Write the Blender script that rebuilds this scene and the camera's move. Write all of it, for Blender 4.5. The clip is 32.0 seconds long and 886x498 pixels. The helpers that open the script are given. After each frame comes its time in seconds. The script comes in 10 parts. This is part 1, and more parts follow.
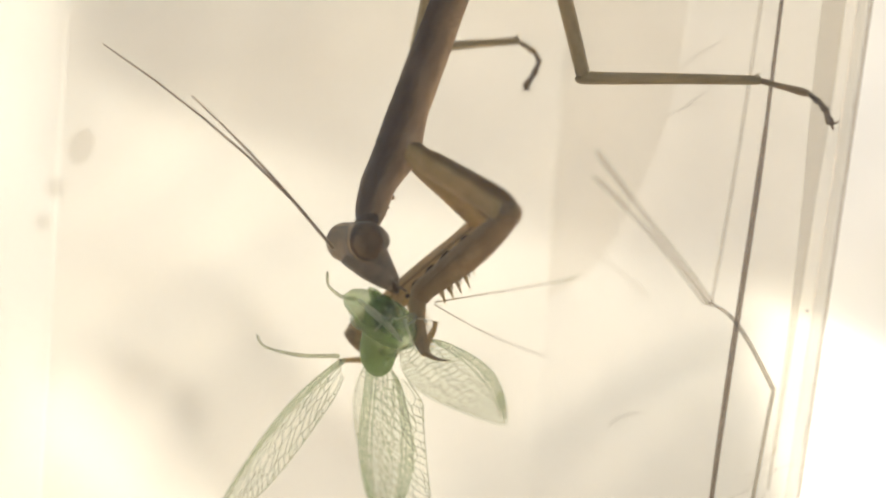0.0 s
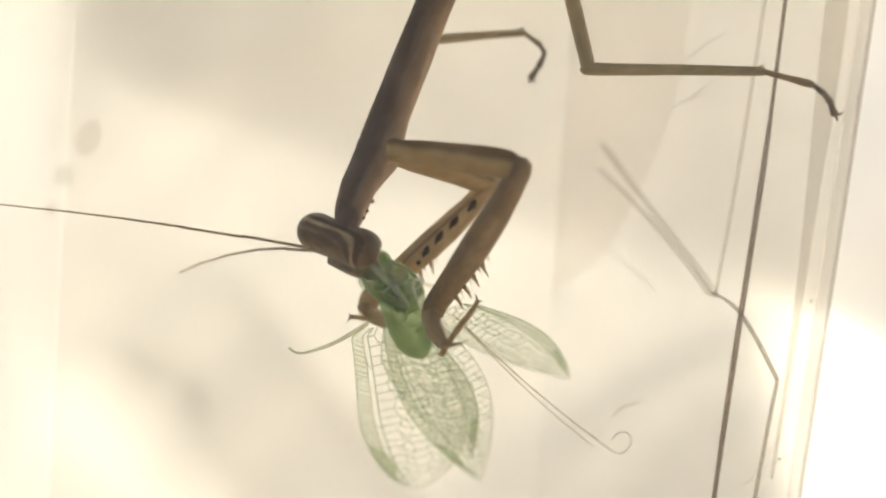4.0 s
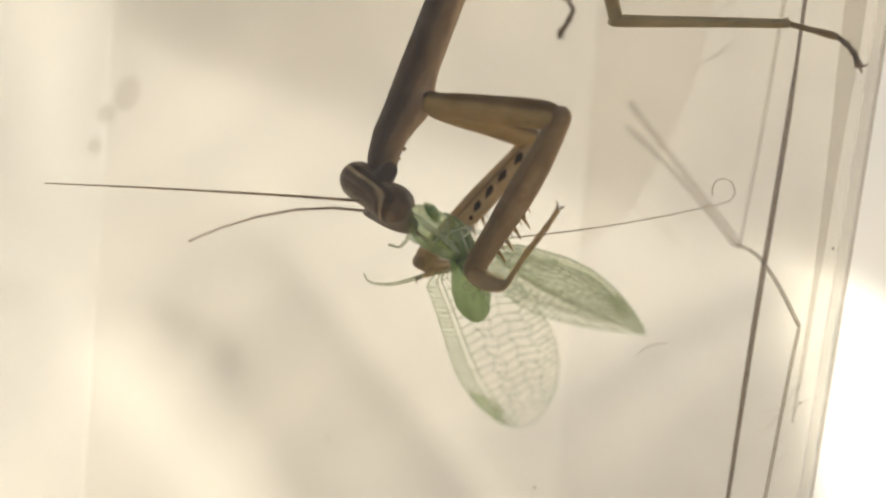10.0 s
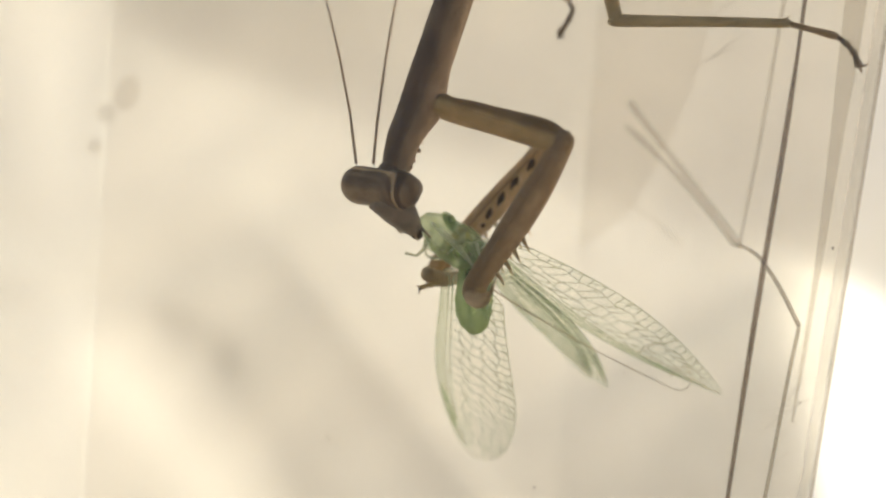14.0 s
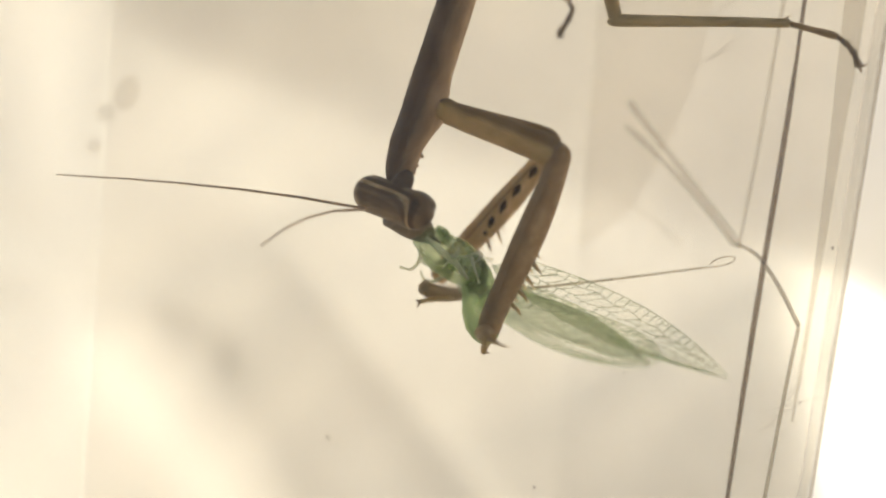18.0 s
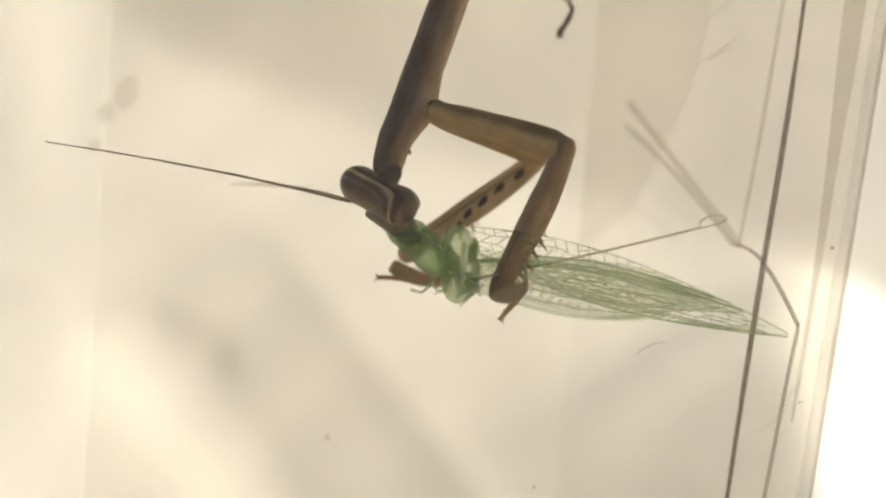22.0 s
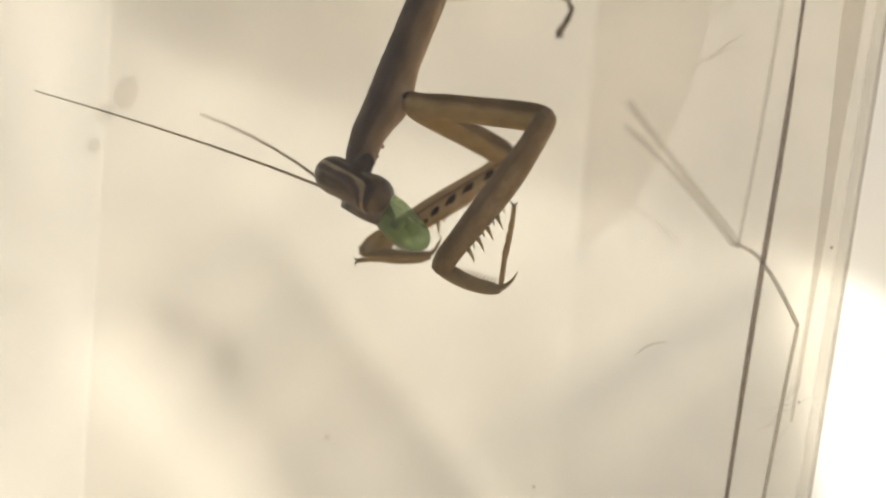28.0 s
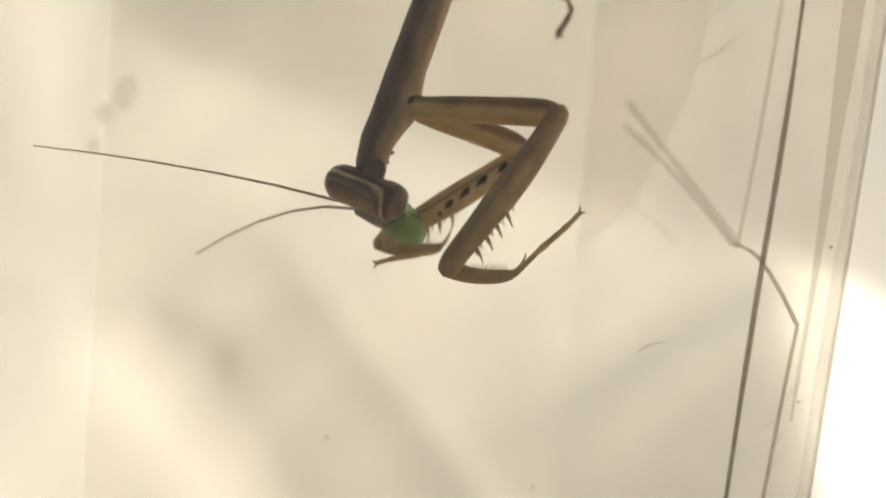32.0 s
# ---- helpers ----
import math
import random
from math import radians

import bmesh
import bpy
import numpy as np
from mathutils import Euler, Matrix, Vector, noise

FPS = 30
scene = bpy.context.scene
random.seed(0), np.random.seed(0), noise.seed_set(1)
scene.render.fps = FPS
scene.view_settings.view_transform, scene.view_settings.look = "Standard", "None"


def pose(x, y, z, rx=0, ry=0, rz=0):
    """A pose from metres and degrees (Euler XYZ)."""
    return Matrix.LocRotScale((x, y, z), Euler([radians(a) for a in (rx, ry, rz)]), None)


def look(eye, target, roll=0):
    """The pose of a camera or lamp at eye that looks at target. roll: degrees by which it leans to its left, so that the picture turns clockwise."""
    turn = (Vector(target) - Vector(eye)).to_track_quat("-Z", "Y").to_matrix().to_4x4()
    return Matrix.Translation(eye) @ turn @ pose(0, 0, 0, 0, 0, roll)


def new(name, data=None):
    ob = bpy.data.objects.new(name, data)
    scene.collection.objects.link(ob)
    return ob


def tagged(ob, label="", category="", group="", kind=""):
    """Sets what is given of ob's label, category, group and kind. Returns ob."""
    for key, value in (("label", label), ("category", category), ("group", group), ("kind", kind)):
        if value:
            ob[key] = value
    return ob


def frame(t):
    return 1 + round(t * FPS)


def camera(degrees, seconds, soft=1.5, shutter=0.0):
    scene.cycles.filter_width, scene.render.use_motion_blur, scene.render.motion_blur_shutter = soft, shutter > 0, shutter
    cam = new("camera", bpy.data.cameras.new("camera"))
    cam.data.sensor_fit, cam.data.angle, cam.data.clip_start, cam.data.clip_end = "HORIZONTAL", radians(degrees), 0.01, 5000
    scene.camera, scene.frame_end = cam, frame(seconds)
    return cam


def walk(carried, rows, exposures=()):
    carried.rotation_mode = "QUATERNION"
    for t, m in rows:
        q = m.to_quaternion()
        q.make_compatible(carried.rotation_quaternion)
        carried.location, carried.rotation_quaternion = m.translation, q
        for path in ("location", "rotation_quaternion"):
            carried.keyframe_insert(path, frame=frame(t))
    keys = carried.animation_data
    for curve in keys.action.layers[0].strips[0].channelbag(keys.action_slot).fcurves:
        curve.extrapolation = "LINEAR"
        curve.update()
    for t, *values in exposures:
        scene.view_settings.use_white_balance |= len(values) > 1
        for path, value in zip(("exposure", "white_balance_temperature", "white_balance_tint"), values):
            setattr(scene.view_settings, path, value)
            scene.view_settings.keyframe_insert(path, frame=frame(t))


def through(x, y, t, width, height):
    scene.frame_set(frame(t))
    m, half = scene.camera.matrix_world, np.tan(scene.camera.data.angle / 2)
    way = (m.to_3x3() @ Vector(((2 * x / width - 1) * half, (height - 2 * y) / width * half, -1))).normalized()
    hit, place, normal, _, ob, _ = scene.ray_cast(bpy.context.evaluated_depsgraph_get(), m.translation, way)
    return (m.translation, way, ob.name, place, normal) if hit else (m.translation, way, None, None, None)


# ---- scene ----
EXPOSURES = [(0, 0.23, 7000, 10), (3.5, 0.18, 7000, 10), (5.5, 0.15, 6950, 10), (7, -0.08, 6980, 10), (14, -0.07, 7150, 10),
             (17, 0.03, 7150, 10), (18.5, 0.03, 7200, 10), (20, -0.06, 7200, 10), (22, -0.07, 7150, 10), (32, -0.11, 7200, 10)]
cam = camera(40, 32.0, soft=2.3)
cam.data.dof.use_dof = True
cam.data.dof.focus_distance = 0.0642
cam.data.dof.aperture_fstop = 25.0
walk(cam, [
    (0, pose(-0.00040, -0.06275, 0.00237, 91.074, -8.724, -1.691)),
    (3.5, pose(-0.00040, -0.06275, 0.00237, 91.074, -8.724, -1.691)),
    (5.5, pose(0.00000, -0.06462, 0.00000, 90.000, -9.200, 0.000)),
    (32, pose(0.00000, -0.06462, 0.00000, 89.960, -9.200, -0.081)),
], EXPOSURES)
scene.cycles.transparent_max_bounces = 32

# ---- light: a bright sun behind a thin white paper screen, open sky in front ----
SUN_ELEVATION, SUN_TURN = radians(30), radians(52)
sky_world = bpy.data.worlds.new("sky")
scene.world = sky_world
sky_world.use_nodes = True
sky = sky_world.node_tree.nodes.new("ShaderNodeTexSky")
sky.sky_type = "NISHITA"
sky.sun_disc = False
sky.sun_elevation, sky.sun_rotation = SUN_ELEVATION, SUN_TURN
sky.air_density, sky.dust_density, sky.ozone_density = 0.2, 0.7, 0.0
hazy = sky_world.node_tree.nodes.new("ShaderNodeMix")  # a slightly warm, hazy sky
hazy.data_type, hazy.blend_type = "RGBA", "MULTIPLY"
hazy.inputs["Factor"].default_value, hazy.inputs["B"].default_value = 1.0, (1.08, 1.0, 0.87, 1)
sky_world.node_tree.links.new(sky.outputs[0], hazy.inputs["A"])
sky_world.node_tree.links.new(hazy.outputs["Result"], sky_world.node_tree.nodes["Background"].inputs["Color"])
sky_world.node_tree.nodes["Background"].inputs["Strength"].default_value = 0.34
sun = new("sun", bpy.data.lights.new("sun", "SUN"))
sun.data.energy, sun.data.angle, sun.data.color = 5.0, radians(6), (1.0, 1.0, 0.97)
SUN_WAY = Vector((math.sin(SUN_TURN) * math.cos(SUN_ELEVATION), math.cos(SUN_TURN) * math.cos(SUN_ELEVATION), math.sin(SUN_ELEVATION)))
sun.matrix_basis = look(SUN_WAY * 0.5, (0, 0, 0))

MM = 0.001
LEAN = -9.2  # the animals' own space is turned by this much about the line of sight


def mm(x, y, z, rx=0, ry=0, rz=0):
    return pose(x * MM, y * MM, z * MM, rx, ry, rz)


# ---- materials ----
def material(name, dark, light, scale=900, rough=0.5, bump=0.2, through_light=0.0, axis=None, span=(-1, 1), ends=None, spots=0.0, bands=None, stretch=None, bend=None):
    """A mottled surface. axis: a colour change across the part along its own axis, over span in millimetres, from ends[0] to ends[1]."""
    m = bpy.data.materials.new(name)
    m.use_nodes = True
    n, link = m.node_tree.nodes, m.node_tree.links.new
    shader, out = n["Principled BSDF"], n["Material Output"]
    place = n.new("ShaderNodeTexCoord")
    coarse, fine = n.new("ShaderNodeTexNoise"), n.new("ShaderNodeTexNoise")
    coarse.inputs["Scale"].default_value, fine.inputs["Scale"].default_value = scale, scale * 6
    coarse.inputs["Detail"].default_value, fine.inputs["Detail"].default_value = 6, 5
    drawn = n.new("ShaderNodeMapping")
    drawn.inputs["Scale"].default_value = stretch or (1, 1, 1)
    link(place.outputs["Object"], drawn.inputs["Vector"])
    link(drawn.outputs[0], coarse.inputs["Vector"])
    link(place.outputs["Object"], fine.inputs["Vector"])
    mix = n.new("ShaderNodeMix")
    mix.data_type = "RGBA"
    mix.inputs["A"].default_value, mix.inputs["B"].default_value = (*dark, 1), (*light, 1)
    ramp = n.new("ShaderNodeMapRange")
    ramp.inputs["From Min"].default_value, ramp.inputs["From Max"].default_value = 0.3, 0.7
    link(coarse.outputs["Fac"], ramp.inputs["Value"])
    link(ramp.outputs["Result"], mix.inputs["Factor"])
    colour = mix.outputs["Result"]
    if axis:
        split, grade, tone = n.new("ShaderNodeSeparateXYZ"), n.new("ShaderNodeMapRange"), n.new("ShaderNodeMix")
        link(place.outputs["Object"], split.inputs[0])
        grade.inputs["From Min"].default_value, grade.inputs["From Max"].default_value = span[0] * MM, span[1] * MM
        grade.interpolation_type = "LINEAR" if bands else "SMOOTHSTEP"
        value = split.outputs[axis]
        if bend:
            def sum_of(kind, a, b):
                node = n.new("ShaderNodeMath")
                node.operation = kind
                for slot, v in ((0, a), (1, b)):
                    if isinstance(v, (int, float)):
                        node.inputs[slot].default_value = v
                    else:
                        link(v, node.inputs[slot])
                return node.outputs[0]

            past = sum_of("MULTIPLY", sum_of("POWER", sum_of("MULTIPLY", sum_of("MAXIMUM", sum_of("SUBTRACT", split.outputs["X"], bend[0] * MM), 0.0), bend[1] / MM), 2.5), MM)
            above, below = sum_of("MAXIMUM", value, 0.0), sum_of("MINIMUM", value, 0.0)
            ring = sum_of("SQRT", sum_of("ADD", sum_of("MULTIPLY", past, past), sum_of("MULTIPLY", above, above)), 0.0)
            fade = sum_of("MAXIMUM", sum_of("SUBTRACT", 1.0, sum_of("DIVIDE", past, 0.5 * MM)), 0.0)
            value = sum_of("ADD", ring, sum_of("MULTIPLY", below, fade))
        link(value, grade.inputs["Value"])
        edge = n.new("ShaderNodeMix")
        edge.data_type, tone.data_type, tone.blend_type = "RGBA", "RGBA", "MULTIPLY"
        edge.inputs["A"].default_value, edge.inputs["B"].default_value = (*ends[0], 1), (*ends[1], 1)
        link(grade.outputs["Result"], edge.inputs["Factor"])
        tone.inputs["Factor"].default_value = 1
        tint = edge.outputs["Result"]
        if bands:
            stops = n.new("ShaderNodeValToRGB")
            wobble = n.new("ShaderNodeMath")
            wobble.operation = "MULTIPLY_ADD"
            wobble.inputs[1].default_value = 0.11
            link(coarse.outputs["Fac"], wobble.inputs[0])
            link(grade.outputs["Result"], wobble.inputs[2])
            for k, (at, c) in enumerate(bands):
                stop = stops.color_ramp.elements[k] if k < 2 else stops.color_ramp.elements.new(at)
                stop.position, stop.color = at, (*c, 1)
            link(wobble.outputs[0], stops.inputs["Fac"])
            tint = stops.outputs["Color"]
        link(tint, tone.inputs["A"])
        link(colour, tone.inputs["B"])
        colour = tone.outputs["Result"]
    speck = n.new("ShaderNodeMix")
    speck.data_type, speck.blend_type = "RGBA", "MULTIPLY"
    speck.inputs["Factor"].default_value = 0.35 + spots
    link(colour, speck.inputs["A"])
    link(fine.outputs["Fac"], speck.inputs["B"])
    gain = n.new("ShaderNodeMix")
    gain.data_type, gain.blend_type = "RGBA", "MULTIPLY"
    gain.inputs["Factor"].default_value, gain.inputs["B"].default_value = 1, (1.25, 1.25, 1.25, 1)
    link(speck.outputs["Result"], gain.inputs["A"])
    colour = gain.outputs["Result"]
    link(colour, shader.inputs["Base Color"])
    shader.inputs["Roughness"].default_value = rough
    shader.inputs["Specular IOR Level"].default_value = 0.25
    relief = n.new("ShaderNodeBump")
    relief.inputs["Strength"].default_value, relief.inputs["Distance"].default_value = bump, 0.0001
    link(fine.outputs["Fac"], relief.inputs["Height"])
    link(relief.outputs["Normal"], shader.inputs["Normal"])
    if through_light:
        back, blend = n.new("ShaderNodeBsdfTranslucent"), n.new("ShaderNodeMixShader")
        link(colour, back.inputs["Color"])
        blend.inputs["Fac"].default_value = through_light
        link(shader.outputs[0], blend.inputs[1])
        link(back.outputs[0], blend.inputs[2])
        link(blend.outputs[0], out.inputs["Surface"])
    return m


def clear(name, tint, rough=0.08, gloss=0.5, film=0.0, film_colour=(0.8, 0.75, 0.65), mottle=60, through=0.5):
    """Clear plastic or membrane: it lets light straight through, tinted, with a gloss and an uneven milky film."""
    m = bpy.data.materials.new(name)
    m.use_nodes = True
    n, link = m.node_tree.nodes, m.node_tree.links.new
    out = n["Material Output"]
    n.remove(n["Principled BSDF"])
    clear_part, shine, edge, scaled, mix = (n.new("ShaderNodeBsdfTransparent"), n.new("ShaderNodeBsdfGlossy"), n.new("ShaderNodeFresnel"),
                                            n.new("ShaderNodeMath"), n.new("ShaderNodeMixShader"))
    clear_part.inputs["Color"].default_value = (*tint, 1)
    shine.inputs["Roughness"].default_value = rough
    edge.inputs["IOR"].default_value = 1.4
    scaled.operation = "MULTIPLY"
    scaled.inputs[1].default_value = gloss
    link(edge.outputs[0], scaled.inputs[0])
    link(scaled.outputs[0], mix.inputs["Fac"])
    base = clear_part.outputs[0]
    if film:
        haze, both, milky, cloud, strength = (n.new("ShaderNodeBsdfDiffuse"), n.new("ShaderNodeMixShader"), n.new("ShaderNodeBsdfTranslucent"),
                                              n.new("ShaderNodeTexNoise"), n.new("ShaderNodeMapRange"))
        place = n.new("ShaderNodeTexCoord")
        link(place.outputs["Object"], cloud.inputs["Vector"])
        cloud.inputs["Scale"].default_value, cloud.inputs["Detail"].default_value = mottle, 5
        strength.inputs["From Min"].default_value, strength.inputs["From Max"].default_value = 0.3, 0.75
        strength.inputs["To Min"].default_value, strength.inputs["To Max"].default_value = film * 0.5, film * 1.5
        link(cloud.outputs["Fac"], strength.inputs["Value"])
        half, layer = n.new("ShaderNodeMixShader"), both
        for node in (haze, milky):
            node.inputs["Color"].default_value = (*film_colour, 1)
        half.inputs["Fac"].default_value = through
        link(haze.outputs[0], half.inputs[1])
        link(milky.outputs[0], half.inputs[2])
        link(strength.outputs["Result"], layer.inputs["Fac"])
        link(base, layer.inputs[1])
        link(half.outputs[0], layer.inputs[2])
        base = layer.outputs[0]
    link(base, mix.inputs[1])
    link(shine.outputs[0], mix.inputs[2])
    link(mix.outputs[0], out.inputs["Surface"])
    return m


def paper_screen():
    m = bpy.data.materials.new("thin_cream_paper")
    m.use_nodes = True
    n, link = m.node_tree.nodes, m.node_tree.links.new
    n.remove(n["Principled BSDF"])
    face, back, mix, place, fibre, tone = (n.new("ShaderNodeBsdfDiffuse"), n.new("ShaderNodeBsdfTranslucent"), n.new("ShaderNodeMixShader"),
                                           n.new("ShaderNodeTexCoord"), n.new("ShaderNodeTexNoise"), n.new("ShaderNodeMix"))
    link(place.outputs["Object"], fibre.inputs["Vector"])
    fibre.inputs["Scale"].default_value, fibre.inputs["Detail"].default_value = 90, 6
    tone.data_type = "RGBA"
    tone.inputs["A"].default_value, tone.inputs["B"].default_value = (0.80, 0.805, 0.745, 1), (0.865, 0.87, 0.81, 1)
    link(fibre.outputs["Fac"], tone.inputs["Factor"])
    for node in (face, back):
        link(tone.outputs["Result"], node.inputs["Color"])
    mix.inputs["Fac"].default_value = 0.66
    link(face.outputs[0], mix.inputs[1])
    link(back.outputs[0], mix.inputs[2])
    link(mix.outputs[0], n["Material Output"].inputs["Surface"])
    return m


PAPER = paper_screen()
TABLE = material("pale_wood_table", (0.42, 0.33, 0.22), (0.55, 0.45, 0.32), scale=30, rough=0.5, bump=0.1)
PLASTIC = clear("clear_plastic", (0.975, 0.967, 0.945), gloss=0.3, film=0.02, mottle=350)
BACK_PLASTIC = clear("scuffed_clear_plastic", (0.98, 0.971, 0.952), gloss=0.15, film=0.022, mottle=220)
SIDE_PLASTIC = clear("greyish_clear_plastic", (0.972, 0.964, 0.948), gloss=0.06, film=0.03, film_colour=(0.75, 0.73, 0.70), mottle=350)
FLAP = clear("doubled_clear_plastic", (0.978, 0.97, 0.957), gloss=0.04, film=0.01)
FLANGE = clear("grey_doubled_plastic", (0.90, 0.885, 0.865), rough=0.2, gloss=0.06, film=0.02)
THIN = clear("thin_clear_plastic", (0.995, 0.993, 0.985), gloss=0.15)
CORNER = clear("thick_clear_plastic", (0.95, 0.945, 0.94), rough=0.15, gloss=0.4, film=0.02)
CREASE = clear("whitened_fold", (0.78, 0.75, 0.71), rough=0.3, gloss=0.4, film=0.08, film_colour=(0.45, 0.42, 0.38))
GHOST = clear("soft_fold", (0.978, 0.974, 0.968), rough=0.4, gloss=0.01)
FAINT = clear("faint_fold", (0.90, 0.885, 0.865), rough=0.3, gloss=0.08, film=0.04, film_colour=(0.5, 0.46, 0.41))
SEAM = clear("dark_seam", (0.56, 0.50, 0.455), rough=0.3, gloss=0.4, film=0.2, film_colour=(0.34, 0.28, 0.245))
SMEAR = clear("dried_droplet", (0.967, 0.958, 0.945), rough=0.3, gloss=0.1, film=0.02)
DUST = material("dust", (0.16, 0.14, 0.12), (0.26, 0.22, 0.18), rough=0.9)
ALONG = (0.5, 1, 1)
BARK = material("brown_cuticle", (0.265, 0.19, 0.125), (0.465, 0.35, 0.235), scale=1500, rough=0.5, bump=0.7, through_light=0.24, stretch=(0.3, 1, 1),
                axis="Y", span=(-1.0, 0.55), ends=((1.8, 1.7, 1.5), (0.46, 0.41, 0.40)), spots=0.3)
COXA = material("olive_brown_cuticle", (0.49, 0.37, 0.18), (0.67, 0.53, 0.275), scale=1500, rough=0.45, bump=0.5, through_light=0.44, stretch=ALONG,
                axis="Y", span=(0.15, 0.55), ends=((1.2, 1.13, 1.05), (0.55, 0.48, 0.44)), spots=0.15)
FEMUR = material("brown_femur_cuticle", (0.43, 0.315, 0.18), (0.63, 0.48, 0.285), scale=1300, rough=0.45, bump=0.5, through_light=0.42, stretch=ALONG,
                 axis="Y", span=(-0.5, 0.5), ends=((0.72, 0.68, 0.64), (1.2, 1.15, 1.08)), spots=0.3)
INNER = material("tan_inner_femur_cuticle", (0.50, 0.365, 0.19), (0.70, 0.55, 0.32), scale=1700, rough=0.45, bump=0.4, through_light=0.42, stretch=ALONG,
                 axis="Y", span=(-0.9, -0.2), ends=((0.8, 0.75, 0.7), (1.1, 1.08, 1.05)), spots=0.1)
TIBIA = material("grey_brown_cuticle", (0.44, 0.32, 0.175), (0.60, 0.45, 0.26), scale=1800, rough=0.45, bump=0.5, through_light=0.35, stretch=ALONG, spots=0.2)
WALKING = material("olive_leg_cuticle", (0.50, 0.41, 0.24), (0.66, 0.56, 0.35), scale=1500, rough=0.45, bump=0.4, through_light=0.4, stretch=ALONG, spots=0.15)
FOOT = material("dark_foot_cuticle", (0.19, 0.135, 0.09), (0.36, 0.265, 0.185), scale=800, rough=0.5, bump=0.4, through_light=0.2, spots=0.2)
BLACK = material("black_mark", (0.042, 0.024, 0.011), (0.09, 0.054, 0.026), scale=1500, rough=0.6)
SPINE = material("amber_spine", (0.52, 0.385, 0.19), (0.68, 0.53, 0.29), rough=0.35, through_light=0.6)
THREAD = material("antenna_cuticle", (0.44, 0.33, 0.23), (0.60, 0.47, 0.34), scale=900, rough=0.5, through_light=0.5)
STRIPES = ((0.0, (1.3, 1.2, 1.1)), (0.10, (1.0, 0.92, 0.84)), (0.22, (0.70, 0.62, 0.56)), (0.36, (0.52, 0.45, 0.41)), (0.44, (0.75, 0.66, 0.60)), (0.50, (0.50, 0.43, 0.40)), (0.57, (0.42, 0.35, 0.32)),
           (0.61, (0.7, 0.6, 0.53)), (0.64, (1.5, 1.4, 1.25)), (0.69, (1.8, 1.68, 1.5)), (0.72, (0.8, 0.7, 0.62)), (0.75, (0.30, 0.24, 0.22)), (0.84, (0.34, 0.27, 0.25)), (0.88, (0.75, 0.66, 0.60)), (1.0, (0.45, 0.38, 0.34)))
EYE = material("striped_eye", (0.20, 0.14, 0.08), (0.46, 0.345, 0.21), scale=1500, rough=0.35, bump=0.2, through_light=0.05, axis="Y", span=(-1.02, 1.02), bands=STRIPES,
               ends=((1, 1, 1), (1, 1, 1)), stretch=(0.5, 1, 1), spots=0.25, bend=(-0.4, 0.352))
SKULL = material("head_cuticle", (0.20, 0.14, 0.08), (0.46, 0.345, 0.21), scale=1500, rough=0.45, bump=0.5, axis="Y", span=(-1.02, 1.02), bands=STRIPES, ends=((1, 1, 1), (1, 1, 1)),
                 stretch=(0.5, 1, 1), spots=0.25, bend=(-0.4, 0.352))
FACE = material("face_cuticle", (0.20, 0.15, 0.105), (0.36, 0.28, 0.20), scale=1700, rough=0.4, bump=0.4, through_light=0.15, spots=0.2)
GREEN = clear("green_abdomen", (0.71, 0.79, 0.61), rough=0.25, gloss=0.3, film=0.42, film_colour=(0.35, 0.475, 0.22), mottle=500)
STRINGY = clear("pale_fibre", (0.96, 0.97, 0.93), rough=0.2, gloss=0.5, film=0.40, film_colour=(0.84, 0.88, 0.72), mottle=900)
FLESH = clear("wet_green_flesh", (0.94, 0.96, 0.91), rough=0.35, gloss=0.3, film=0.26, film_colour=(0.66, 0.73, 0.52), mottle=900)
GUT = clear("dark_gut", (0.55, 0.56, 0.50), rough=0.3, gloss=0.3, film=0.35, film_colour=(0.20, 0.22, 0.15), mottle=700)
PALE_GREEN = clear("pale_green_flesh", (0.88, 0.92, 0.81), rough=0.35, gloss=0.3, film=0.32, film_colour=(0.48, 0.61, 0.33), mottle=600)
VEIN = clear("green_vein", (0.91, 0.93, 0.87), rough=0.3, gloss=0.15, film=0.25, film_colour=(0.62, 0.72, 0.50), mottle=800, through=0.75)
EDGE = clear("thick_green_vein", (0.85, 0.89, 0.79), rough=0.3, gloss=0.3, film=0.33, film_colour=(0.56, 0.68, 0.44), mottle=800, through=0.7)
MEMBRANE = clear("wing_membrane", (0.975, 0.98, 0.965), rough=0.2, gloss=0.12, film=0.09, film_colour=(0.80, 0.88, 0.70), mottle=500, through=0.8)
GREEN_MEMBRANE = clear("green_wing_membrane", (0.96, 0.975, 0.94), rough=0.2, gloss=0.12, film=0.12, film_colour=(0.66, 0.79, 0.55), mottle=400, through=0.8)
STRAND = clear("straw_thread", (0.84, 0.80, 0.72), rough=0.3, gloss=0.15, film=0.4, film_colour=(0.60, 0.53, 0.39), mottle=900, through=0.6)
HAIR = clear("pale_leg", (0.87, 0.88, 0.80), rough=0.3, gloss=0.15, film=0.4, film_colour=(0.64, 0.67, 0.50), mottle=900, through=0.6)


# ---- mesh helpers ----
def shaped(name, verts, faces, smooth=True):
    me = bpy.data.meshes.new(name)
    me.from_pydata([tuple(v) for v in verts], [], faces)
    bm = bmesh.new()
    bm.from_mesh(me)
    bmesh.ops.recalc_face_normals(bm, faces=bm.faces)
    bm.to_mesh(me)
    bm.free()
    for p in me.polygons:
        p.use_smooth = smooth
    me.update()
    return me


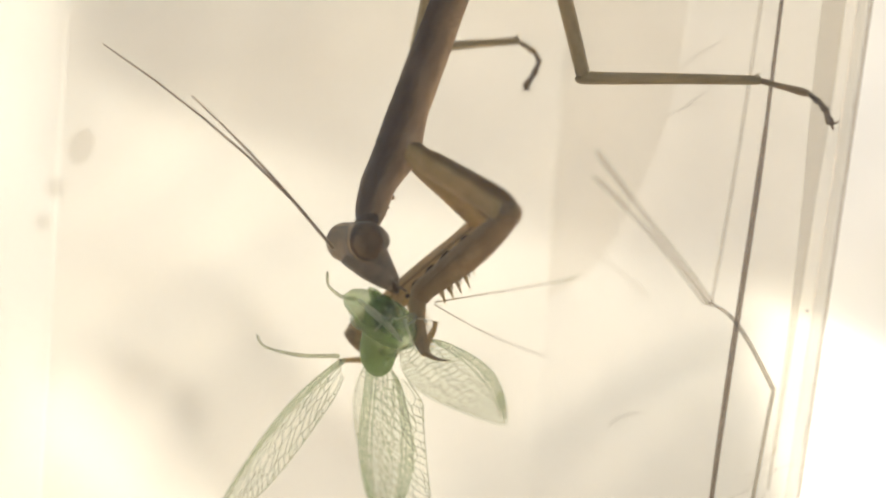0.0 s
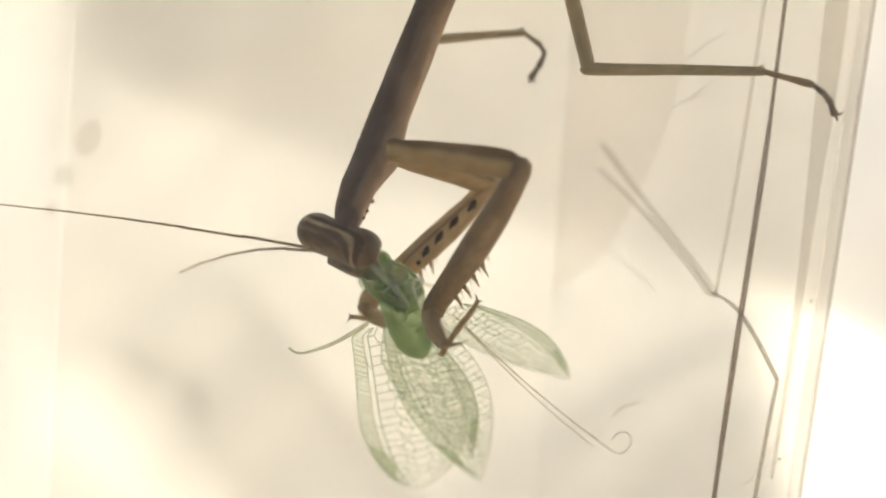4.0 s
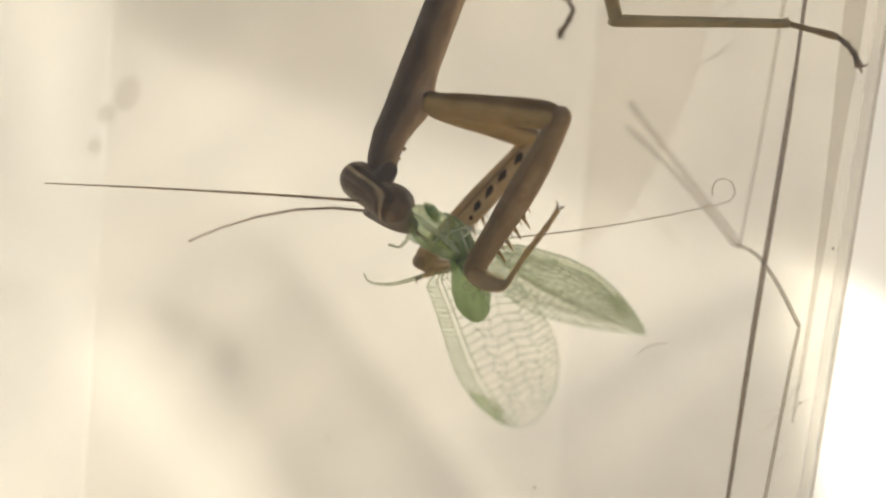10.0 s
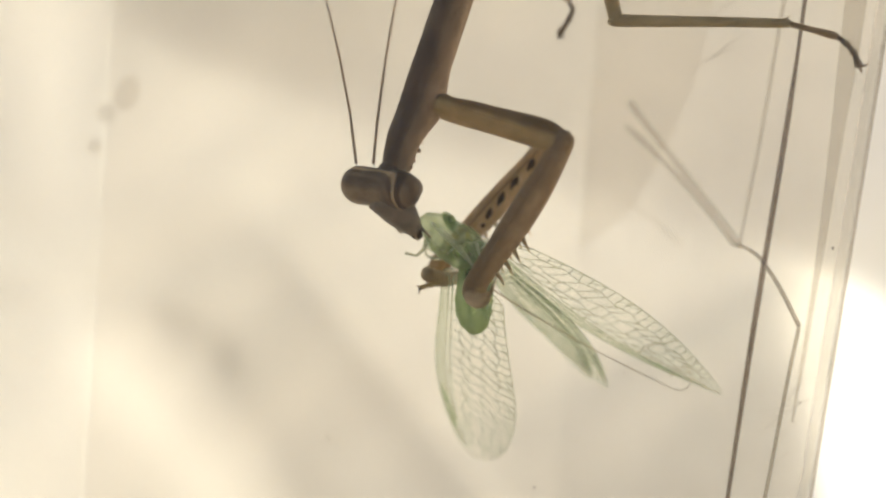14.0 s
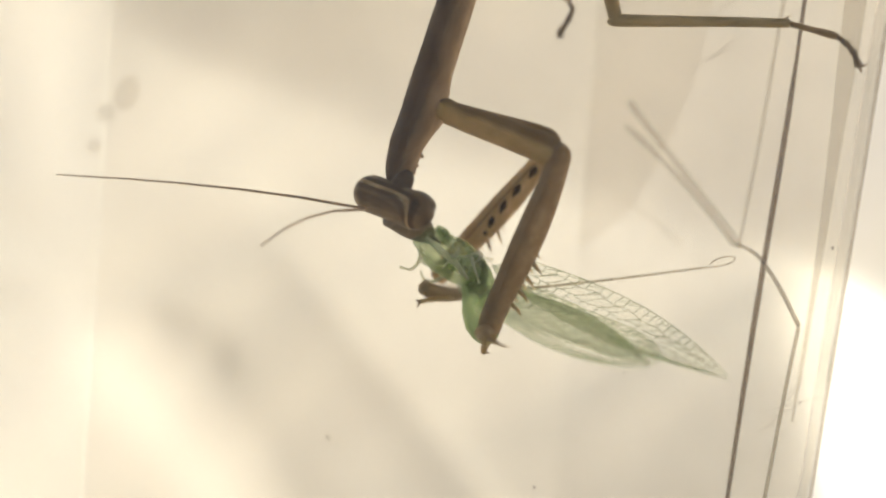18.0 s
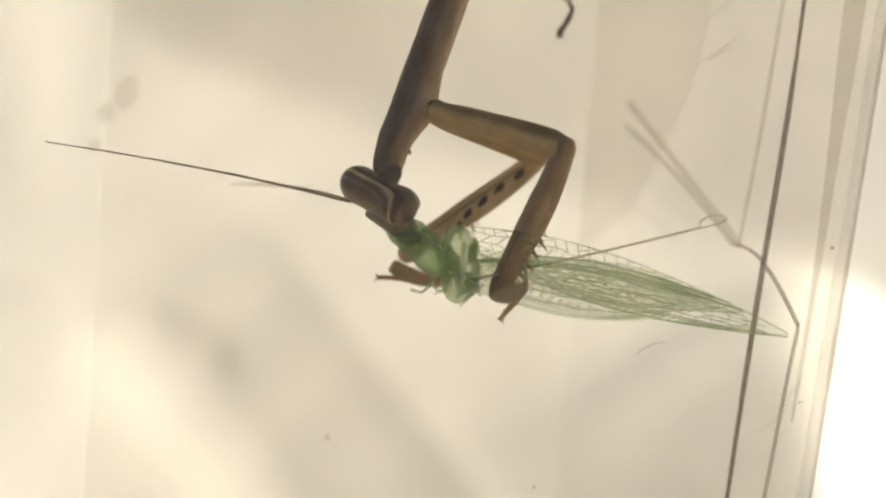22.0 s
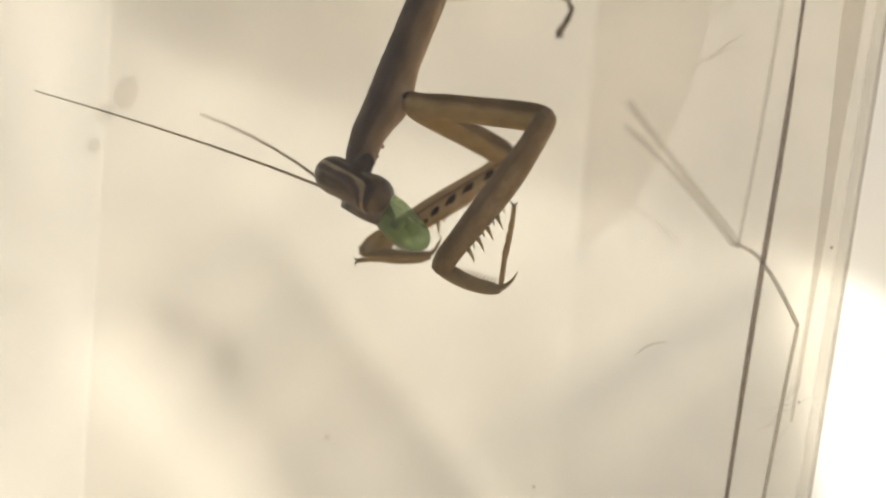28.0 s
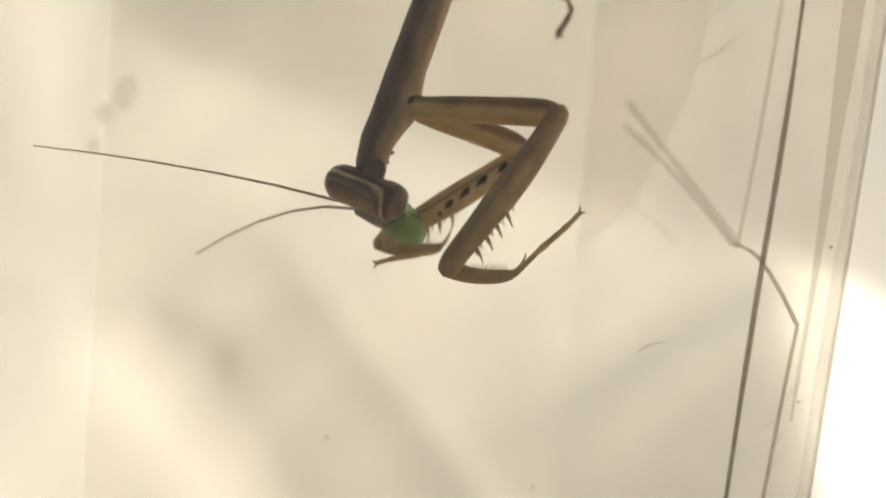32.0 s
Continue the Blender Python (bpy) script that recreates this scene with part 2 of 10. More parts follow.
def part(name, me, mat, parent=None, label="", m=None):
    if not me.materials:
        me.materials.append(mat)
    ob = new(name, me)
    ob.parent = parent
    if m is not None:
        ob.matrix_basis = m
    if label:
        tagged(ob, label)
    return ob


def loft(name, sections, sides=14, bumpy=0.0, seed=1):
    """A limb or body along a line: sections of (x, y, z, ry, rz) in millimetres, rings of ellipses that follow the line, with round ends."""
    rng = random.Random(seed)
    pts = [Vector(s[:3]) for s in sections]
    verts, faces = [], []
    for i, s in enumerate(sections):
        way = (pts[min(i + 1, len(pts) - 1)] - pts[max(i - 1, 0)]).normalized()
        side = Vector((0, 0, 1)).cross(way)
        side = side.normalized() if side.length > 1e-4 else Vector((0, 1, 0))
        up = way.cross(side)
        for k in range(sides):
            a = 2 * math.pi * k / sides
            r = 1 + bumpy * (rng.random() - 0.5)
            verts.append((pts[i] + (side * math.cos(a) * s[3] + up * math.sin(a) * s[4]) * r) * MM)
    for i in range(len(sections) - 1):
        for k in range(sides):
            j = (k + 1) % sides
            faces.append((i * sides + k, i * sides + j, (i + 1) * sides + j, (i + 1) * sides + k))
    for i, end in ((0, -1), (len(sections) - 1, 1)):
        way = (pts[i] - pts[i - end]).normalized() if len(pts) > 1 else Vector((1, 0, 0))
        verts.append((pts[i] + way * min(sections[i][3], sections[i][4]) * 0.55) * MM)
        for k in range(sides):
            faces.append((i * sides + k, i * sides + (k + 1) % sides, len(verts) - 1))
    return shaped(name, verts, faces)


def smooth_line(points, steps):
    """Points of a soft curve through the given ones (Catmull-Rom), all values interpolated."""
    rows = np.array(points, float)
    out = []
    for i in range(len(rows) - 1):
        a, b, c, d = rows[max(i - 1, 0)], rows[i], rows[i + 1], rows[min(i + 2, len(rows) - 1)]
        for k in range(steps):
            t = k / steps
            out.append(0.5 * (2 * b + (c - a) * t + (2 * a - 5 * b + 4 * c - d) * t * t + (3 * b - a - 3 * c + d) * t ** 3))
    out.append(rows[-1])
    return [tuple(r) for r in out]


def ball(name, centre, radii, rings=10, sides=16):
    verts, faces = [], []
    for i in range(1, rings):
        a = math.pi * i / rings
        for k in range(sides):
            b = 2 * math.pi * k / sides
            verts.append([(centre[0] + radii[0] * math.cos(a)) * MM, (centre[1] + radii[1] * math.sin(a) * math.cos(b)) * MM,
                          (centre[2] + radii[2] * math.sin(a) * math.sin(b)) * MM])
    for i in range(rings - 2):
        for k in range(sides):
            j = (k + 1) % sides
            faces.append((i * sides + k, i * sides + j, (i + 1) * sides + j, (i + 1) * sides + k))
    for i, x in ((0, 1), (rings - 2, -1)):
        verts.append([(centre[0] + x * radii[0]) * MM, centre[1] * MM, centre[2] * MM])
        for k in range(sides):
            faces.append((i * sides + k, i * sides + (k + 1) % sides, len(verts) - 1))
    return shaped(name, verts, faces)


# ---- the setting ----
def backdrop():
    """A loosely hung sheet of thin paper; wanted light and shade is put into its relief, which turns towards and away
    from the sun behind it.
    """
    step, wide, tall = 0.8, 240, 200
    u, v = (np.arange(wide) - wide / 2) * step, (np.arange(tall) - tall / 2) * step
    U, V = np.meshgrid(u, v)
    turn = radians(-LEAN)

    def wanted_light(x, y):
        """How much lighter (+) or darker (-) the sheet is to show, in stops, at a place in millimetres."""
        # a soft streak of wanted light or shade along a line
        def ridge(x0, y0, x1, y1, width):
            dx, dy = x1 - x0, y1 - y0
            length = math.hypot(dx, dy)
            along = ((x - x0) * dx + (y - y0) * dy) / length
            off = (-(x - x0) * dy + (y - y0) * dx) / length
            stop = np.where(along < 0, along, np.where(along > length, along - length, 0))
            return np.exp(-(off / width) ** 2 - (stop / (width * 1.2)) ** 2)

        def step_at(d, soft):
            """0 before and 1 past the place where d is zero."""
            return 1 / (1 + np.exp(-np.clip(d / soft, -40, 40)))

        # shade over the upper part, put into the relief, with an upright left end
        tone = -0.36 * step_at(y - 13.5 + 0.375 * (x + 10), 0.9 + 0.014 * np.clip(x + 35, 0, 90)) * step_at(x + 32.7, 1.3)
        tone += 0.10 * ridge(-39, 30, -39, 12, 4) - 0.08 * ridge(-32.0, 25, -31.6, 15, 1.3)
        # put in likewise: a bright diagonal band, a dark band beside it, the crease beyond
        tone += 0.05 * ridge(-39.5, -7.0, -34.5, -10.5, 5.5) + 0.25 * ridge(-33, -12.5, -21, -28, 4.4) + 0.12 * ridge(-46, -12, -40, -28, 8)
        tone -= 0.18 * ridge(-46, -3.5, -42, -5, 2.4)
        shade_band = x - (-29.0 + (-6 - y) * 0.79)
        tone -= 0.20 * step_at(shade_band, 0.8) * np.exp(-np.clip(shade_band / 12, 0, 9)) * step_at(-5.5 - y, 1.6)
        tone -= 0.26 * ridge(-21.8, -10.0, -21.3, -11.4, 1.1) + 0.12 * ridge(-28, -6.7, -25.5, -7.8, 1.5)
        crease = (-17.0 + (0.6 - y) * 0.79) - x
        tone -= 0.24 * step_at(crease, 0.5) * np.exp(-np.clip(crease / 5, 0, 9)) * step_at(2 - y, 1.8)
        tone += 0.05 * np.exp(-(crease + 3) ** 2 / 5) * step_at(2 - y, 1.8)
        # towards the right: shade low down, light across the middle, and a bright end
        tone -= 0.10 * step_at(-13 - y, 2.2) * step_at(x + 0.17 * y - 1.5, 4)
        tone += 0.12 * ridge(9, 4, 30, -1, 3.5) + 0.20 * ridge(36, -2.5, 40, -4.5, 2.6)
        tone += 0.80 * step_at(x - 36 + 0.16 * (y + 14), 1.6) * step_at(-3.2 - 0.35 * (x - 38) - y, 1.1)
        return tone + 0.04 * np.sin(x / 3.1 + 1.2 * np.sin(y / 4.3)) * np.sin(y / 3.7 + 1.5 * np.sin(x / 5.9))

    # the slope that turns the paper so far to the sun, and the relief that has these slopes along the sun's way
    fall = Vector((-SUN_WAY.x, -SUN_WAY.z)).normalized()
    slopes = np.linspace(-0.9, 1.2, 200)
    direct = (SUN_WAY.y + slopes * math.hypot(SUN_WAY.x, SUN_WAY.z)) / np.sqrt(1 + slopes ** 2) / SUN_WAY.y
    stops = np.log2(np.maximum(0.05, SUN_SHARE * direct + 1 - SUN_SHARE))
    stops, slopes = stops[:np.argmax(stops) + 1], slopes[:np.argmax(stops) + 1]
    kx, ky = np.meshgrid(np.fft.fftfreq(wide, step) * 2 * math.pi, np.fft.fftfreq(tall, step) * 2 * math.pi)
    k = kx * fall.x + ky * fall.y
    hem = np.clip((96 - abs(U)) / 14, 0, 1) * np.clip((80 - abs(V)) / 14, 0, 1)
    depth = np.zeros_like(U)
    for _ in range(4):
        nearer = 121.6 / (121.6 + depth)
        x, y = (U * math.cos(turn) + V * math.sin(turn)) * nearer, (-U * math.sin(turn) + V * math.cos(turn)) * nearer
        slope = np.interp(1.5 * wanted_light(x, y) + LIFT, stops, slopes)
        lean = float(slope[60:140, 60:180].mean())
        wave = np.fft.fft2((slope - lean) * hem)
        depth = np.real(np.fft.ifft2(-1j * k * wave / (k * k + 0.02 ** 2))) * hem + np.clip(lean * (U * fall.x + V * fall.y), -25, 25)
    # the sheet goes on plainly past its creased middle
    edge = np.array([0, 20, 60, 160])
    across, up = np.concatenate([u[0] - edge[:0:-1], u, u[-1] + edge[1:]]), np.concatenate([np.maximum(v[0] - edge[:0:-1], -999), v, v[-1] + edge[1:]])
    depth = np.pad(depth, 3, mode="edge")
    keep = up > -57
    depth, up = depth[keep], up[keep]
    U, V = np.meshgrid(across, up)
    verts = np.stack([U, 57 + depth, V], axis=-1).reshape(-1, 3) * MM
    rows, columns = U.shape
    faces = [(i * columns + j, i * columns + j + 1, (i + 1) * columns + j + 1, (i + 1) * columns + j) for i in range(rows - 1) for j in range(columns - 1)]
    me = bpy.data.meshes.new("backdrop")
    me.from_pydata(verts.tolist(), [], faces)
    me.polygons.foreach_set("use_smooth", [True] * len(faces))
    return tagged(part("backdrop", me, PAPER), "softly creased cream paper screen with shade put into its relief, glowing with daylight behind", "backdrop", kind="structure")


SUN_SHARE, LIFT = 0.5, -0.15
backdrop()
LOW, HIGH = -58, 62  # the box's floor and lid
# unseen table, added under the box to bounce sky light upwards
table_top = shaped("ground", [(x * 0.7, y * 0.5, z) for x in (-1, 1) for y in (-1, 1) for z in (LOW * MM - 0.024, LOW * MM - 0.001)],
                   [(0, 1, 3, 2), (4, 5, 7, 6), (0, 1, 5, 4), (2, 3, 7, 6), (0, 2, 6, 4), (1, 3, 7, 5)], smooth=False)
tagged(part("ground", table_top, TABLE), "unseen pale wooden table top added under the clear box", "table top", kind="structure")


# ---- the clear folded box ----
FR, FL, BL, BR = (20.1, -3.5), (-28.0, -17.2), (-22.9, 15.6), (9.9, 25.0)
SPLAY = {FR: 0.0, FL: 0.0, BL: -0.10, BR: -0.078}  # how far each upright corner leans to the right with height
box = tagged(new("plastic_box"), "clear folded plastic box with creased side panel, holding a mantis", "box")
box.matrix_basis = mm(0, 0, LOW)
TALL = HIGH - LOW


def upright(at, z):
    """A corner of the box at a height over its floor."""
    return Vector((at[0] + SPLAY[at] * (z + LOW), at[1], z))


def panel(name, a, b, thick, inset):
    """A thin plastic wall between two corners, which may lean."""
    side = Vector((-(b[1] - a[1]), b[0] - a[0], 0)).normalized() * thick / 2
    verts = []
    for p, q in ((a, b), (b, a)):
        for z in (0, TALL):
            m, n = upright(p, z), upright(q, z)
            m = m + (n - m).normalized() * inset
            verts += [(m - side) * MM, (m + side) * MM]
    return shaped(name, verts, [(0, 2, 6, 4), (1, 3, 7, 5), (0, 1, 3, 2), (4, 5, 7, 6), (0, 1, 5, 4), (2, 3, 7, 6)], smooth=False)


part("front_panel", panel("front_panel", FL, FR, 0.3, 0.0), PLASTIC, box)
part("back_panel", panel("back_panel", BR, BL, 0.3, 0.2), BACK_PLASTIC, box)
part("side_panel", panel("side_panel", FR, BR, 0.3, 0.35), SIDE_PLASTIC, box)
part("side_panel", panel("side_panel", FL, BL, 0.3, 0.35), THIN, box)


def sheet(name, z, thick):
    verts = [(upright(p, z) + Vector((0, 0, dz))) * MM for dz in (0, thick) for p in (FR, FL, BL, BR)]
    return shaped(name, verts, [(0, 1, 2, 3), (4, 5, 6, 7), (0, 1, 5, 4), (1, 2, 6, 5), (2, 3, 7, 6), (3, 0, 4, 7)], smooth=False)


part("floor_panel", sheet("floor_panel", -0.35, 0.3), PLASTIC, box)
part("lid", sheet("lid", TALL + 0.05, 0.3), PLASTIC, box)


def on_side(along, z, proud=0.25):
    """A point on the creased side panel: along = its depth y, just inside the panel."""
    k = (along - FR[1]) / (BR[1] - FR[1])
    near, far = upright(FR, z - LOW), upright(BR, z - LOW)
    out = Vector((far.y - near.y, near.x - far.x, 0)).normalized()
    return near.lerp(far, k) - out * proud


def fold(name, line, width, mat, label="", flat=0.7):
    """A raised fold line on the side panel along points (depth, height)."""
    rows = [(*on_side(*p), width, width * flat) for p in smooth_line(line, 5)]
    return part(name, loft(name, rows, sides=8), mat, box, label)


fold("seam", [(2.59, -57.5), (2.85, -10.89), (2.40, 9.81), (2.44, 20), (2.64, 61.5)], 0.165, SEAM, "dark straight glued seam")
fold("fold_line", [(5.10, 2.69), (4.16, 17.00), (3.26, 61.5)], 0.12, FAINT)
fold("fold_line", [(2.05, -57.5), (-0.43, -10.30), (-1.04, -1.14)], 0.12, CREASE)
fold("fold_line", [(5.21, 2.93), (3.26, 2.37), (1.19, 0.96), (-1.04, -1.03)], 0.15, CREASE)
fold("fold_line", [(19.00, 11.91), (14.11, 8.64), (6.98, 4.20), (5.21, 2.93)], 0.26, FAINT)
fold("fold_line", [(18.92, 10.19), (13.89, 7.71), (8.16, 4.45), (5.58, 2.83)], 0.30, FAINT, flat=0.4)
fold("fold_line", [(18.33, 5.25), (13.93, 3.81), (11.29, 2.69)], 0.25, GHOST)


def on_side_patch(name, outline, mat, label=""):
    """A thin second layer stuck flat on the inside of the side panel, from its outline (depth, height)."""
    n = len(outline)
    verts = [on_side(a, z, proud) * MM for proud in (0.19, 0.24) for a, z in outline]
    faces = [tuple(range(n)), tuple(range(n, 2 * n))] + [(k, (k + 1) % n, n + (k + 1) % n, n + k) for k in range(n)]
    return part(name, shaped(name, verts, faces, smooth=False), mat, box, label)


on_side_patch("flap", smooth_line([(24.4, 1.5), (21.5, 2.6), (18.3, 4.04), (15.80, 6.59), (12.73, 10.97), (11.28, 14.49), (10.71, 20.0)], 4) + [(10.12, 40.0), (24.4, 40.0)], FLAP, "faint doubled flap inside the side panel")
on_side_patch("flange", smooth_line([(-1.55, -6), (-1.5, 1.99), (-1.15, 8.93), (-0.67, 16.33), (0.27, 40)], 4) + smooth_line([(-1.66, 40), (-2.25, 16.44), (-2.1, 8.97), (-2.0, 1.99), (-1.75, -6)], 4), FLANGE, "greyish doubled strip at the corner")


def on_back(x, z):
    """A point just inside the back panel."""
    left, right = upright(BL, z - LOW), upright(BR, z - LOW)
    k = (x - left.x) / (right.x - left.x)
    return (x, left.y + (right.y - left.y) * k - 0.35, z - LOW)


for a, b, wide in (((-11.0, -0.5), (5.3, -16.4), 0.55), ((4.2, -12.6), (8.6, -16.6), 0.4)):
    p, q = on_back(*a), on_back(*b)
    part("fold_line", loft("fold_line", [(*(Vector(p).lerp(Vector(q), k / 5)), wide, 0.1) for k in range(6)], sides=8), GHOST, box)


def corner(name, at, radius, mat, shift=(0, 0)):
    """A rounded, thickened upright corner of the box."""
    verts, faces, n = [], [], 12
    for k in range(n):
        a = 2 * math.pi * k / n
        for z in (0.2, TALL - 0.2):
            p = upright(at, z)
            verts.append(((p.x + shift[0] + radius * math.cos(a)) * MM, (p.y + shift[1] + radius * math.sin(a)) * MM, z * MM))
    for k in range(n):
        j = (k + 1) % n
        faces.append((2 * k, 2 * j, 2 * j + 1, 2 * k + 1))
    faces += [tuple(range(0, 2 * n, 2)), tuple(range(1, 2 * n, 2))]
    return part(name, shaped(name, verts, faces), mat, box)


corner("corner_edge", FR, 0.30, CORNER, (-0.2, 0.1))
corner("rim", FR, 0.07, CREASE, (0.14, -0.05))
corner("corner_edge", BR, 0.25, THIN)
corner("corner_edge", BL, 0.3, THIN)
corner("corner_edge", FL, 0.3, THIN)


# ---- the mantis ----
mantis = tagged(new("mantis"), "brown praying mantis hanging head down and eating a lacewing", "mantis")
mantis.matrix_basis = mm(0, 0, 0, 0, LEAN, 0)

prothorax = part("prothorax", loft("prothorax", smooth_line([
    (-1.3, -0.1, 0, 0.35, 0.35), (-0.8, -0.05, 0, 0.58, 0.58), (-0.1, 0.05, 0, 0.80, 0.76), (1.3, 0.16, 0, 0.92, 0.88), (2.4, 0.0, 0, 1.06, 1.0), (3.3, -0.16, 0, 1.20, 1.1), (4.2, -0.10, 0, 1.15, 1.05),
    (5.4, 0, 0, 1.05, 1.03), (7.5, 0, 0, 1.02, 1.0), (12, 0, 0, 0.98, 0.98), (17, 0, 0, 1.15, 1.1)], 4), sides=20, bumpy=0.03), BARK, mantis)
rng = random.Random(3)
for k in range(11):
    x = 0.1 + k * 0.36 + rng.uniform(-0.2, 0.2)
    r = rng.uniform(0.03, 0.12)
    part("tubercle", ball("tubercle", (x, -0.72 - 0.10 * x, 0.3), (r * 1.2, r, r), rings=5, sides=6), BARK, prothorax)
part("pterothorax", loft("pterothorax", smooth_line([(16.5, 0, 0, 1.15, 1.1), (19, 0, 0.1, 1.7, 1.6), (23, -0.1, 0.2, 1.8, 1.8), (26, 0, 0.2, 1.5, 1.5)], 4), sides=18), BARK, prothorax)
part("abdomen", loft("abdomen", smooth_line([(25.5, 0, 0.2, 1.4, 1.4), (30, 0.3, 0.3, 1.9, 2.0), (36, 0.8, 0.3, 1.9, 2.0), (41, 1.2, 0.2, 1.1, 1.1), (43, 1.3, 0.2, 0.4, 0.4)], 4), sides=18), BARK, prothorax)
part("hip", loft("hip", [(20, -1.2, 0, 0.7, 0.7), (20.2, -2.6, 0.2, 0.6, 0.6), (20, -4.0, 0.3, 0.5, 0.5)], sides=12), WALKING, prothorax)
part("hip", loft("hip", [(18.5, -0.2, -1.0, 0.7, 0.7), (18, 0.3, -2.6, 0.6, 0.6), (17.6, 0.6, -4.2, 0.5, 0.5)], sides=12), WALKING, prothorax)


def make_head():
    def bar(low, high, grow, n):
        """A stretch of the rounded bar that the head and the two eyes make together."""
        rows = []
        for k in range(n + 1):
            x = low + (high - low) * k / n
            r = 1.02 + 0.03 * min(1, abs(x) / 1.5) ** 2
            r *= math.sqrt(max(0.0, 1 - max(0, (abs(x) - 1.2) / 1.22) ** 2.2)) + 0.02
            rows.append((x, 0, 0.08, r * 0.97 * grow, r * grow))
        return rows

    skull = part("head", loft("head", bar(-2.1, 2.1, 0.99, 24), sides=26), SKULL, mantis)
    for sx in (-1, 1):
        part("eye", loft("eye", bar(0.95 * sx, 2.42 * sx, 1.0, 18), sides=26), EYE, skull, "dark brown banded eye")
    part("neck", loft("neck", smooth_line([(0.15, 0.4, 0.3, 0.75, 0.65), (0.1, 0.95, 0.4, 0.62, 0.55), (0.1, 1.45, 0.45, 0.5, 0.4), (0.05, 1.7, 0.5, 0.3, 0.3)], 3), sides=14, bumpy=0.14), BARK, skull)
    part("cheek", ball("cheek", (1.25, 0.58, -0.15), (1.0, 0.58, 0.78)), FACE, skull)
    part("face", loft("face", smooth_line([(0.5, -0.1, -0.2, 1.3, 0.85), (0.85, -0.25, -1.1, 1.0, 0.8), (1.2, -0.3, -1.9, 0.72, 0.62), (1.45, -0.3, -2.55, 0.42, 0.42)], 4), sides=18), FACE, skull)
    part("mandible", loft("mandible", [(1.2, -0.35, -2.35, 0.24, 0.22), (1.3, -0.45, -2.75, 0.2, 0.2), (1.55, -0.5, -3.0, 0.1, 0.1)], sides=8), SKULL, skull)
    part("mandible", loft("mandible", [(1.65, -0.35, -2.35, 0.24, 0.22), (1.68, -0.45, -2.75, 0.2, 0.2), (1.5, -0.5, -3.0, 0.1, 0.1)], sides=8), SKULL, skull)
    for sx in (-1, 1):
        part("palp", loft("palp", smooth_line([(1.1 + sx * 0.55, -0.3, -1.9, 0.1, 0.1), (1.2 + sx * 0.95, -0.4, -2.4, 0.08, 0.08), (1.3 + sx * 1.0, -0.3, -3.0, 0.06, 0.06)], 4), sides=7), FACE, skull)
    return skull


head = make_head()
near_antenna = [part("antenna", loft("antenna", [(3.48 * k / 4, 0, 0, r0 + (r1 - r0) * k / 4, r0 + (r1 - r0) * k / 4) for k in range(5)], sides=7), THREAD, mantis)
                for r0, r1 in ((0.085, 0.075), (0.075, 0.066), (0.066, 0.056), (0.056, 0.046), (0.046, 0.035))]
far_antenna = [part("antenna", loft("antenna", [(2.7 * k / 4, 0, 0, r0 + (r1 - r0) * k / 4, r0 + (r1 - r0) * k / 4) for k in range(5)], sides=7), THREAD, mantis)
               for r0, r1 in ((0.085, 0.08), (0.08, 0.074), (0.074, 0.066), (0.066, 0.056), (0.056, 0.045))]


